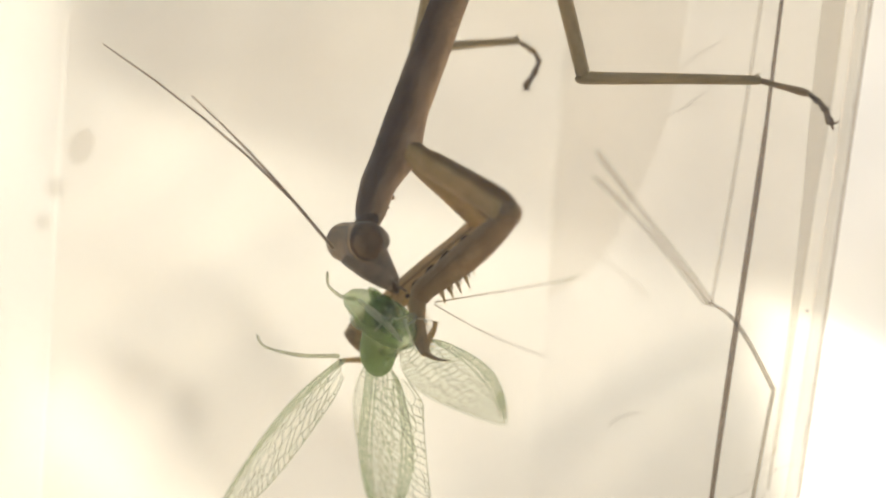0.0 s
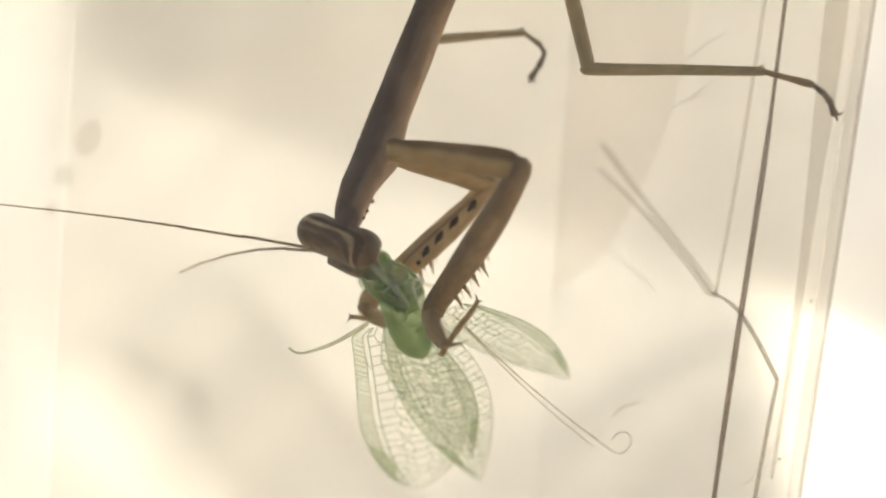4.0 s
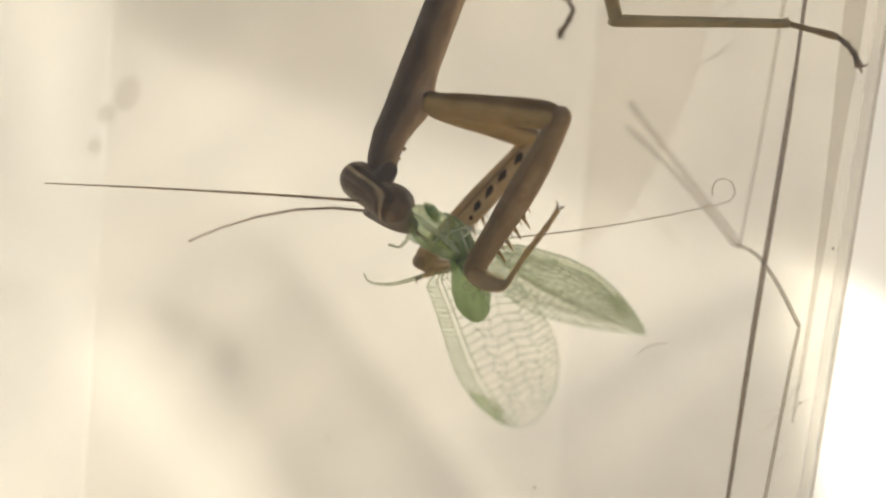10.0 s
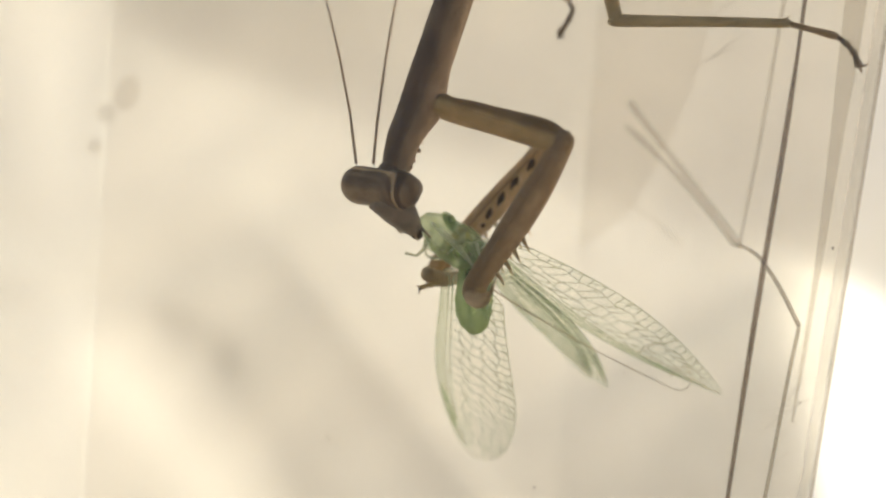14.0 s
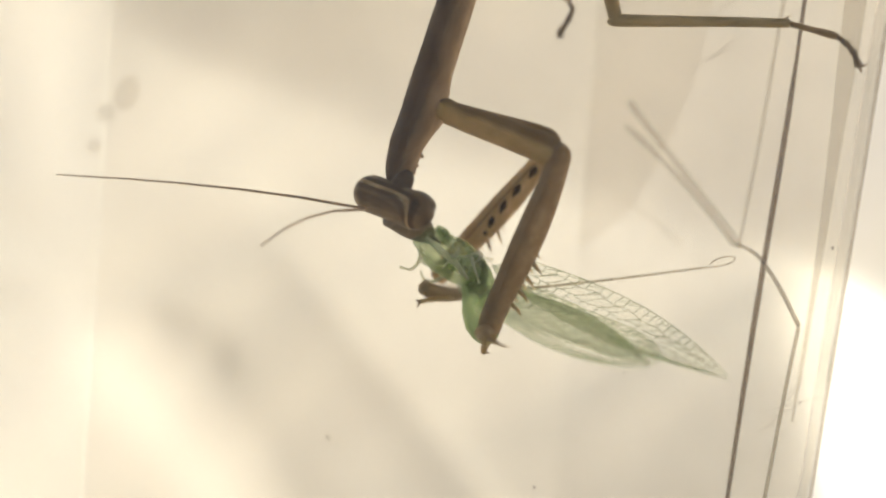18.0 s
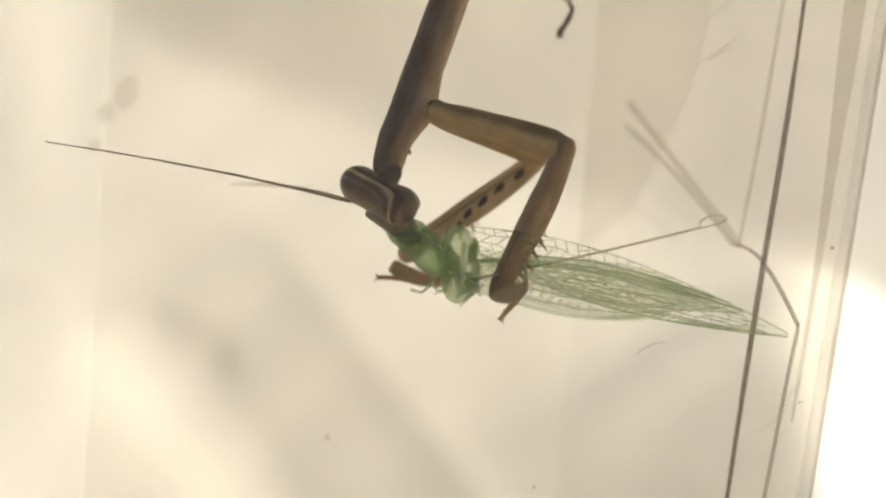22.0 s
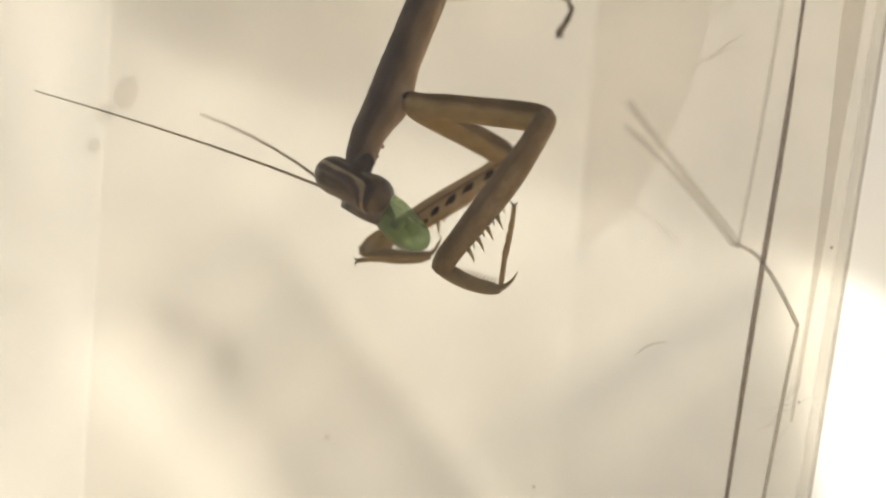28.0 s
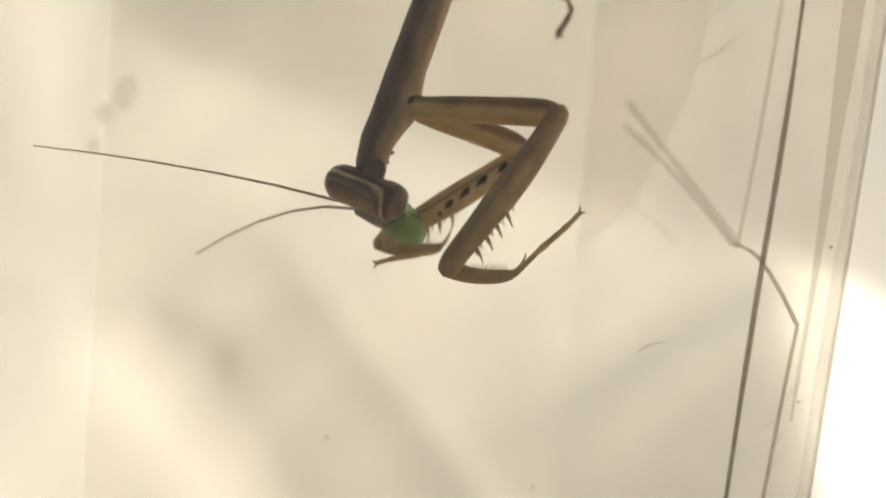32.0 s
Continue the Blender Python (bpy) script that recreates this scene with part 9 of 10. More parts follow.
    walk(wings[1], [
        (0, mm(0.67, 1.8, -1.59, -15.1, 24.4, 66.2)), (0.27, mm(1.35, 1.8, -1.37, -58, 9.5, 60.4)), (0.5, mm(2.02, 1.8, -1.15, -98.9, -5.4, 66.2)),
        (1, mm(2.32, 1.8, -1.46, -132.8, -23.1, 70.3)), (1.5, mm(0.24, 1.8, 0.96, -147.3, -19.8, 82)), (2, mm(0.24, 1.8, 0.96, -143.6, -19.8, 80.5)),
        (2.27, mm(1.59, 1.8, 0.5, -74.9, -7.4, 60.2)), (2.5, mm(2.93, 1.8, 0.03, -10.9, 15.6, 63.4)), (3, mm(3.24, 1.8, 1.53, -30.2, 10.7, 55.8)),
        (3.5, mm(2.34, 1.8, 0.64, -10.7, 20.7, 58.6)), (5.5, mm(3.27, 1.8, -1.51, -20.4, 15.8, 56.5)), (6, mm(2.65, 1.8, -1.82, -17.1, 17.2, 58.9)),
        (6.5, mm(2.04, 1.8, -1.51, -14, 24, 50.4)), (7, mm(2.97, 1.8, -0.9, -21.2, 15, 56)), (7.5, mm(2.66, 1.8, 1.57, -50.2, 1.7, 60)),
        (8, mm(0.19, 1.8, 2.49, -7.2, 14.1, 63.7)), (8.5, mm(2.05, 1.8, -0.44, -16.6, 26.9, 56.7)), (9, mm(2.05, 1.8, -0.44, -27.3, 28.4, 48.1)),
        (9.5, mm(2.97, 1.8, 0.02, -32.4, 24.9, 43.9)), (10, mm(2.98, 1.8, -0.13, -35.2, 20.6, 45.2)), (10.5, mm(3.13, 1.8, 0.33, -33.9, 26, 40.2)),
        (11, mm(1.75, 1.8, -0.91, -29.7, 29.5, 45)), (11.5, mm(1.9, 1.8, -0.6, -28.8, 33.1, 42.5)), (12, mm(1.75, 1.8, -0.29, -18.6, 34.3, 45.2)),
        (12.5, mm(2.06, 1.8, -0.45, -22.1, 28.7, 45.5)), (13, mm(1.44, 1.8, -1.07, -35.6, 32.3, 40.8)),
        (13.5, mm(1.14, 1.8, -3.07, 16.3, 33.1, 62.9)), (14, mm(3.3, 1.8, -1.22, 14.7, 30.9, 56)), (14.5, mm(2.68, 1.8, -1.53, 21.5, 38.8, 59.5)),
        (16.5, mm(2.23, 1.8, -1.54, -0.3, 37.2, 53)), (17, mm(1.92, 1.8, -1.85, -2, 39.5, 53.2)), (17.5, mm(3, 1.8, -1.54, 1.9, 29.3, 50.7)),
        (18, mm(2.85, 1.8, -2.16, -8.9, 20.7, 43.5)), (18.5, mm(2.54, 1.8, -1.85, 4.5, 30.8, 52.4)), (19, mm(2.55, 1.8, -1.85, 0.2, 28.9, 49.4)),
        (19.5, mm(2.55, 1.8, -1.85, -14.9, 21.1, 20.6)), (20, mm(2.55, 1.8, -1.85, -16.8, 17.8, 18.7)), (20.5, mm(2.09, 1.8, -1.55, -9, 25.6, 32.3)),
        (21, mm(2.09, 1.8, -1.24, -18.6, 18.2, 11.6)), (21.5, mm(1.47, 1.8, -0.93, -25.2, 10.8, -14.5)),
        (22, mm(1.48, 1.8, -0.93, -24.8, 9.2, -14.8)), (23, mm(1.48, 1.8, -0.78, -24.8, 9.4, -14.8)), (24, mm(1.48, 1.8, -0.63, -24.7, 10.1, -14.5)),
        (25, mm(1.8, 1.8, -0.94, -11.6, 26.8, 24.8)), (25.5, mm(0.56, 1.8, 1.06, -7.6, 9.2, -15.8)), (26.5, mm(-0.05, 1.8, -28.36, -52, 6, 4.6)),
        (27.5, mm(-0.66, 1.8, -57.78, -95.5, 17.9, 21.7)), (32, mm(-0.66, 1.8, -57.78, -95.5, 17.9, 21.7)),
    ])
    walk(wings[2], [
        (0, mm(-0.99, 2.2, -2.95, -130.7, 48.8, 91.3)), (0.27, mm(-0.85, 2.2, -4, 169.6, 24.1, 65.6)),
        (0.5, mm(-0.71, 2.2, -5.06, 126.7, -7.3, 71.5)), (1, mm(1.1, 2.2, -5.08, 117.2, -11.5, 74.7)),
        (1.27, mm(0.06, 2.2, -2.81, 57.8, -14.6, 92.1)), (1.5, mm(-0.97, 2.2, -0.55, 0.8, -1.7, 103.7)), (2, mm(-0.97, 2.2, -0.55, -3, -1, 104.7)),
        (2.13, mm(-0.9, 2.2, -0.62, 37.5, -2.7, 89.5)), (2.27, mm(-0.82, 2.2, -0.7, 77.2, 5.9, 76.9)),
        (2.4, mm(-0.75, 2.2, -0.77, 116.1, 20.5, 72.4)), (2.5, mm(-0.67, 2.2, -0.85, 159.4, 34.5, 79.5)), (3, mm(-0.07, 2.2, -0.25, 158, 30.4, 79.3)),
        (3.5, mm(-2.03, 2.2, -0.84, 162.7, 42.4, 80.6)), (5.5, mm(0.19, 2.2, -1.52, -177.8, 35.4, 79.7)),
        (6, mm(-0.12, 2.2, -1.52, -174.7, 37, 81.5)), (6.5, mm(-0.43, 2.2, -1.21, 167.7, 39.6, 72.6)), (7, mm(0.19, 2.2, -0.9, -175.9, 31.1, 81.8)),
        (7.5, mm(-0.12, 2.2, -0.28, 179.1, 15.9, 85.7)), (7.73, mm(-0.27, 2.2, -0.44, -105.3, 20.1, 99.8)),
        (8, mm(-0.43, 2.2, -0.6, -32.1, 8.2, 107.7)), (8.27, mm(-0.58, 2.2, -0.75, -85.3, 35.8, 113.9)),
        (8.5, mm(-0.73, 2.2, -0.91, -163.9, 53, 81.9)), (9, mm(-0.73, 2.2, -0.6, -179.6, 54.4, 74.8)), (9.5, mm(0.2, 2.2, -0.91, 165.8, 43.8, 65.1)),
        (10, mm(0.51, 2.2, -0.91, 145.8, 41.5, 65.7)), (10.5, mm(0.51, 2.2, -1.22, 152.1, 44.8, 63.5)),
        (11, mm(-0.41, 2.2, -0.91, -177.3, 51.2, 80.8)), (11.5, mm(-0.41, 2.2, -0.91, -173.8, 74.2, 67.3)),
        (12, mm(-0.72, 2.2, -0.6, 169.5, 78.8, 50.6)), (12.5, mm(-0.41, 2.2, -0.92, -158.7, 56.5, 78.5)),
        (13, mm(-0.56, 2.2, -0.92, -176.5, 62.1, 72.5)), (13.5, mm(-1.03, 2.2, -1.85, -94.2, 54.4, 118.6)),
        (14, mm(1.3, 2.2, -1.54, -140.2, 47.5, 86.9)), (14.5, mm(-0.09, 2.2, -1.85, -128.3, 50.1, 100.4)),
        (16.5, mm(2.09, 2.2, -1.86, -164, 33.8, 56)), (17, mm(1.78, 2.2, -2.17, -164, 36.3, 56.2)), (17.5, mm(2.71, 2.2, -1.86, -174.1, 26.7, 53.3)),
        (18, mm(2.71, 2.2, -2.48, 167.3, 18.9, 46.9)), (18.5, mm(2.4, 2.2, -2.17, -171.8, 28, 54.9)), (19, mm(2.41, 2.2, -2.17, -174.5, 26.7, 51.8)),
        (19.5, mm(2.41, 2.2, -2.17, 163.6, 17, 36.2)), (20, mm(2.41, 2.2, -2.17, 154.7, 16, 32.7)), (20.5, mm(1.95, 2.2, -1.87, 175.3, 22.9, 49.8)),
        (21, mm(1.79, 2.2, -1.56, 156.5, 16.8, 34.8)), (21.5, mm(1.48, 2.2, -1.25, 151, 9.9, 31)), (22, mm(1.49, 2.2, -1.25, 150.6, 9.4, 31.1)),
        (23, mm(1.49, 2.2, -1.1, 151, 9.7, 31.1)), (24, mm(1.49, 2.2, -0.94, 151.4, 10.1, 31)), (25, mm(1.81, 2.2, 0.92, 164.1, 10.2, 44.1)),
        (25.5, mm(-1.91, 2.2, -0.64, 169.3, 14.5, 62.6)), (27.5, mm(-4.39, 2.2, -58.13, 99.3, 22.4, 28.2)),
        (32, mm(-4.39, 2.2, -58.13, 99.3, 22.4, 28.2)),
    ])
    walk(wings[3], [
        (0, mm(-1.09, 2.6, -3.1, 51.6, 48.3, 93.7)), (0.27, mm(-0.95, 2.6, -4.16, -14.8, 22, 63.4)), (0.5, mm(-0.8, 2.6, -5.22, -62.4, -12.9, 71.3)),
        (1, mm(1.01, 2.6, -5.24, -70.7, -17.6, 74.9)), (1.27, mm(-0.03, 2.6, -2.96, -121.1, -18.9, 93.6)),
        (1.5, mm(-1.07, 2.6, -0.68, -168.6, -6.4, 106.6)), (2, mm(-1.07, 2.6, -0.68, -172.1, -5.6, 107.7)),
        (2.13, mm(-1, 2.6, -0.76, -133.3, -6.2, 91.8)), (2.27, mm(-0.92, 2.6, -0.84, -95.7, 3.1, 79.1)),
        (2.4, mm(-0.85, 2.6, -0.91, -59.4, 18.1, 74.4)), (2.5, mm(-0.77, 2.6, -0.99, -19.5, 32.9, 80.6)), (3, mm(2.36, 2.6, 0.16, -0.9, 26.2, 74.1)),
        (3.5, mm(-0.98, 2.6, -0.87, 11.5, 42.8, 74.5)), (5.5, mm(3.43, 2.6, -1.78, -6.3, 13.4, 60.9)), (6, mm(2.81, 2.6, -2.09, -2.2, 15, 63.4)),
        (6.5, mm(2.19, 2.6, -1.78, 1, 22.1, 55.1)), (7, mm(3.13, 2.6, -1.16, -7.3, 12.7, 60.3)), (7.5, mm(2.82, 2.6, 1.34, -36.3, -1.3, 64.1)),
        (8, mm(0.32, 2.6, 2.27, 5.7, 11.7, 68.1)), (8.5, mm(2.2, 2.6, -0.69, 5.4, 25.1, 61.6)), (9, mm(2.2, 2.6, -0.69, -4.2, 26.8, 53)),
        (9.5, mm(3.13, 2.6, -0.23, -10.2, 23.1, 48.6)), (10, mm(3.14, 2.6, -0.39, -14, 18.6, 49.7)), (10.5, mm(3.29, 2.6, 0.08, -11.7, 24.3, 44.9)),
        (11, mm(1.89, 2.6, -1.17, -6.5, 28, 49.9)), (11.5, mm(2.05, 2.6, -0.86, -5.1, 31.8, 47.7)), (12, mm(1.9, 2.6, -0.55, 2.1, 33, 50.4)),
        (12.5, mm(2.21, 2.6, -0.7, -2.5, 27.1, 50.4)), (13, mm(1.59, 2.6, -1.33, -9.9, 31, 46)), (13.5, mm(1.28, 2.6, -3.36, 31.3, 31.5, 68.2)),
        (14, mm(3.46, 2.6, -1.49, 26.7, 29.3, 61.1)), (14.5, mm(2.84, 2.6, -1.8, 36.1, 37.5, 65.2)), (16.5, mm(2.38, 2.6, -1.8, 17.8, 36, 58.6)),
        (17, mm(2.07, 2.6, -2.12, 17.8, 38.4, 58.9)), (17.5, mm(3.16, 2.6, -1.81, 8.2, 27.7, 55.7)), (18, mm(3.01, 2.6, -2.43, -8.9, 18.8, 47.9)),
        (18.5, mm(2.7, 2.6, -2.12, 15, 29.2, 57.5)), (19, mm(2.7, 2.6, -2.12, 11.1, 27.3, 54.3)), (19.5, mm(2.7, 2.6, -2.12, -16.5, 19.5, 25.3)),
        (20, mm(2.7, 2.6, -2.13, -24.9, 16.1, 23.2)), (20.5, mm(2.24, 2.6, -1.81, -8, 24, 37)), (21, mm(2.24, 2.6, -1.5, -26.4, 16.5, 16.6)),
        (21.5, mm(1.62, 2.6, -1.19, -32.3, 9.3, -6)), (22, mm(1.62, 2.6, -1.19, -33.1, 7.3, -13.9)), (23, mm(1.62, 2.6, -1.04, -33.1, 7.5, -13.9)),
        (24, mm(1.63, 2.6, -0.89, -32.2, 8.4, -8.1)), (25, mm(1.94, 2.6, -1.2, -7.9, 25.5, 29.8)), (25.5, mm(0.7, 2.6, 0.83, -5.4, 7.6, -14.9)),
        (26.5, mm(0.07, 2.6, -28.95, -40.7, 6.4, 6.8)), (27.5, mm(-0.55, 2.6, -58.73, -74.6, 17.8, 25.6)),
        (32, mm(-0.55, 2.6, -58.73, -74.6, 17.8, 25.6)),
    ])
    walk(prey_antenna, [
        (0, mm(1.41, 0.8, 0.53, 167.6, -3.6, 55)), (0.5, mm(3.77, 0.8, 0.36, -162.7, 17, 53.5)), (0.73, mm(0.98, 0.8, 0.87, -70.6, 68.8, 137.3)),
        (1, mm(-1.82, 0.8, 1.38, -0.6, 8.4, -161.6)), (1.27, mm(0.24, 0.8, 0.66, -45.2, 70, 155.2)), (1.5, mm(2.29, 0.8, -0.07, -157.9, 31.5, 43.8)),
        (1.73, mm(2.51, 0.8, -0.29, 156.1, 31.6, 40.7)), (2, mm(2.73, 0.8, -0.52, 110.7, 29.8, 38.4)), (2.5, mm(2.87, 0.8, -1.7, 125, 39.3, 48.4)),
        (3, mm(2.28, 0.8, -1.1, 129.9, 41.8, 51.6)), (3.5, mm(1.99, 0.8, -0.8, 126.6, 45.4, 46.4)), (5.5, mm(2.92, 0.8, -0.64, 84.8, -14.7, 15.1)),
        (6, mm(2.61, 0.8, -0.64, 86.5, -11.2, 12.7)), (6.5, mm(2.01, 0.8, -0.73, 89.4, 0.2, 22.3)), (7, mm(2.62, 0.8, 0.39, 88.4, -7.1, 13.2)),
        (7.5, mm(2.01, 0.8, 0.18, 87.9, -5.8, 19.5)), (8, mm(-0.26, 0.8, -1.34, 88.4, -1.6, 13.4)), (8.5, mm(1.71, 0.8, 0.08, 90.7, 2.5, 12.4)),
        (9, mm(1.71, 0.8, 0.27, 90.1, -2.9, 1)), (9.5, mm(2.02, 0.8, 0.48, 89.5, -5, 8.9)), (10, mm(2.63, 0.8, 0.48, 88.4, -8.8, 10.7)),
        (10.5, mm(2.33, 0.8, 0.17, 88.1, -11.2, 8.3)), (11, mm(2.02, 0.8, 0.32, 89.9, -20.4, -0.8)), (11.5, mm(2.03, 0.8, 0.32, 88.4, -21.6, 3.3)),
        (12, mm(1.72, 0.8, 0.62, 91.4, -16, -4.8)), (12.5, mm(2.03, 0.8, 0.47, 88.2, -12.5, 8.4)), (13, mm(1.73, 0.8, 0.17, 91.3, -22.2, -4.6)),
        (13.5, mm(0.51, 0.8, -2.42, 108, 38.6, 29.4)), (14, mm(2.03, 0.8, -1.81, 99.1, 27.6, 20.1)), (14.5, mm(1.73, 0.8, -1.81, 95.7, 35.7, 10.3)),
        (16.5, mm(1.44, 0.8, -1.21, 162.1, 20.5, 11.1)), (17, mm(1.44, 0.8, -1.51, 164, 23.8, 14.4)), (17.5, mm(1.44, 0.8, -1.21, 158.4, 4.1, 9.3)),
        (18, mm(2.05, 0.8, -2.43, 155.5, -6.1, 8.7)), (18.5, mm(1.44, 0.8, -1.82, 157.8, 2.4, 16.5)), (19, mm(1.44, 0.8, -1.82, 157, -0.3, 12.6)),
        (19.5, mm(1.75, 0.8, -1.67, 156.9, -1.6, 10.4)), (20, mm(2.05, 0.8, -2.28, 154.7, -7.7, 12.7)),
        (20.5, mm(1.15, 0.8, -1.16, 159.6, 5.4, 18.8)), (21, mm(2.06, 0.8, -1.98, 155.4, -5.9, 13.1)),
        (21.5, mm(1.15, 0.8, -1.83, 159.9, -11.8, -14.4)), (22, mm(1.15, 0.8, -1.83, 160.2, -12.9, -14.5)),
        (23, mm(1, 0.8, -1.98, 160.6, -14.8, -14.5)), (24, mm(1.01, 0.8, -1.83, 160.6, -14.4, -14.5)), (25, mm(0.55, 0.8, -1.08, 159.7, 6.2, 16.5)),
        (25.5, mm(-1.12, 0.8, -0.93, 160.3, -9.3, -13.2)), (26.5, mm(-1.49, 0.8, -28.98, 104.5, -4.1, 13.4)),
        (27.5, mm(-1.87, 0.8, -57.03, 53.5, 20.3, 25)), (32, mm(-1.87, 0.8, -57.03, 53.5, 20.3, 25)),
    ])
    walk(prey_leg, [
        (0, mm(-3.62, 0.9, -2.23, -86.6, -12, -173.4)), (0.5, mm(-2.44, 0.9, -2.77, -88.5, 8.8, 161)),
        (1, mm(-0.97, 0.9, -3.14, -103.7, 14.1, 121.6)), (1.5, mm(-1.27, 0.9, -2.99, -115.2, 19.1, 117.9)),
        (2, mm(-1.56, 0.9, -3.28, -125.2, 18.9, 109.9)), (2.5, mm(-2.43, 0.9, -0.91, -97.2, 11.7, 137.7)),
        (3, mm(-1.83, 0.9, 0.11, -89.3, -18, -174.4)), (3.5, mm(-2.43, 0.9, -0.62, -89.2, 14.1, 174.7)),
        (5.5, mm(-1.95, 0.9, -1.49, -91.5, 24.7, 175.4)), (6, mm(-1.34, 0.9, -1.64, -87.6, 12.9, -174.5)),
        (6.5, mm(-1.79, 0.9, -1.43, -88.9, 0.6, 150.5)), (7, mm(-0.88, 0.9, -0.82, -94.8, 8.6, 147.2)),
        (7.5, mm(-1.33, 0.9, -0.58, -94.5, 6.5, 142.6)), (8, mm(-2.85, 0.9, -1.04, -90.8, 5.5, 164.9)),
        (8.5, mm(-1.33, 0.9, -1.13, -91.8, 5.4, 152.8)), (9, mm(-1.17, 0.9, -0.89, -89.4, 0.4, 146.5)),
        (9.5, mm(-1.32, 0.9, -0.89, -88.2, -0.7, 135.7)), (10, mm(-1.17, 0.9, -1.5, -90.2, 2.1, 138.5)),
        (10.5, mm(-0.86, 0.9, -1.5, -91.6, 3.8, 138.9)), (11, mm(-2.23, 0.9, -1.5, -87.5, -1.4, 148.7)),
        (11.5, mm(-2.53, 0.9, 0.32, -53.7, -23.8, 120.7)), (12, mm(-0.71, 0.9, 0.02, -73.5, -8.4, 117)),
        (12.5, mm(-2.83, 0.9, 1.38, -71, -13.6, 124.1)), (13, mm(-2.99, 0.9, 1.84, -96.2, -44.7, -170.3)),
        (13.5, mm(-2.53, 0.9, 0.99, -80.3, -10.2, 134.7)), (14, mm(0.52, 0.9, -0.29, -84.6, -1.9, 111.1)),
        (14.5, mm(0.21, 0.9, -0.9, -89.7, 0.7, 111.4)), (17, mm(0.22, 0.9, -1.21, -89.6, 1, 111.4)), (21, mm(0.54, 0.9, -1.83, -118.4, 8.7, 102.4)),
        (25.5, mm(-0.05, 0.9, -0.93, -96.6, 2.9, 107.2)), (27.5, mm(0.56, 0.9, -57.12, -58.6, 28, 143.7)),
        (32, mm(0.56, 0.9, -57.12, -58.6, 28, 143.7)),
    ])
    walk(prey_straight_antenna, [
        (0, mm(1.41, 0.8, 0.38, 109.9, 15.8, 55.5)), (0.5, mm(-0.21, 0.8, 0.87, -160.2, 67.2, 133.9)), (1, mm(-1.82, 0.8, 1.35, -86.9, 8.9, -164.8)),
        (1.5, mm(0.23, 0.8, -0.1, -136.7, 72.8, 150.1)), (2, mm(2.28, 0.8, -1.54, 109.1, 27.7, 40)), (3, mm(2.2, 0.8, -1.16, 126.9, 43.2, 48)),
        (3.5, mm(1.99, 0.8, -0.8, 126.6, 45.4, 46.4)), (5.5, mm(2.92, 0.8, -0.64, 84.8, -14.7, 15.1)), (6, mm(2.61, 0.8, -0.64, 86.5, -11.2, 12.7)),
        (6.5, mm(2.01, 0.8, -0.73, 89.4, 0.2, 22.3)), (7, mm(2.62, 0.8, 0.39, 88.4, -7.1, 13.2)), (7.5, mm(2.01, 0.8, 0.18, 87.9, -5.8, 19.5)),
        (8, mm(-0.26, 0.8, -1.34, 88.4, -1.6, 13.4)), (8.5, mm(1.71, 0.8, 0.08, 90.7, 2.5, 12.4)), (9, mm(1.71, 0.8, 0.27, 90.1, -2.9, 1)),
        (9.5, mm(2.02, 0.8, 0.48, 89.5, -5, 8.9)), (10, mm(2.63, 0.8, 0.48, 88.4, -8.8, 10.7)), (10.5, mm(2.33, 0.8, 0.17, 88.1, -11.2, 8.3)),
        (11, mm(2.02, 0.8, 0.32, 89.9, -20.4, -0.8)), (11.5, mm(2.03, 0.8, 0.32, 88.4, -21.6, 3.3)), (12, mm(1.72, 0.8, 0.62, 91.4, -16, -4.8)),
        (12.5, mm(2.03, 0.8, 0.47, 88.2, -12.5, 8.4)), (13, mm(1.73, 0.8, 0.17, 91.3, -22.2, -4.6)), (13.5, mm(0.51, 0.8, -2.42, 108, 38.6, 29.4)),
        (14, mm(2.03, 0.8, -1.81, 99.1, 27.6, 20.1)), (14.5, mm(1.73, 0.8, -1.81, 95.7, 35.7, 10.3)), (16.5, mm(1.44, 0.8, -1.21, 162.1, 20.5, 11.1)),
        (17, mm(1.44, 0.8, -1.51, 164, 23.8, 14.4)), (17.5, mm(1.44, 0.8, -1.21, 158.4, 4.1, 9.3)), (18, mm(2.05, 0.8, -2.43, 155.5, -6.1, 8.7)),
        (18.5, mm(1.44, 0.8, -1.82, 157.8, 2.4, 16.5)), (19, mm(1.44, 0.8, -1.82, 157, -0.3, 12.6)), (19.5, mm(1.75, 0.8, -1.67, 156.9, -1.6, 10.4)),
        (20, mm(2.05, 0.8, -2.28, 154.7, -7.7, 12.7)), (20.5, mm(1.15, 0.8, -1.16, 159.6, 5.4, 18.8)), (21, mm(2.06, 0.8, -1.98, 155.4, -5.9, 13.1)),
        (21.5, mm(1.15, 0.8, -1.83, 159.9, -11.8, -14.4)), (22, mm(1.15, 0.8, -1.83, 160.2, -12.9, -14.5)),
        (23, mm(1, 0.8, -1.98, 160.6, -14.8, -14.5)), (24, mm(1.01, 0.8, -1.83, 160.6, -14.4, -14.5)), (25, mm(0.55, 0.8, -1.08, 159.7, 6.2, 16.5)),
        (25.5, mm(-1.12, 0.8, -0.93, 160.3, -9.3, -13.2)), (27.5, mm(-1.87, 0.8, -57.03, 53.5, 20.3, 25)),
        (32, mm(-1.87, 0.8, -57.03, 53.5, 20.3, 25)),
    ])
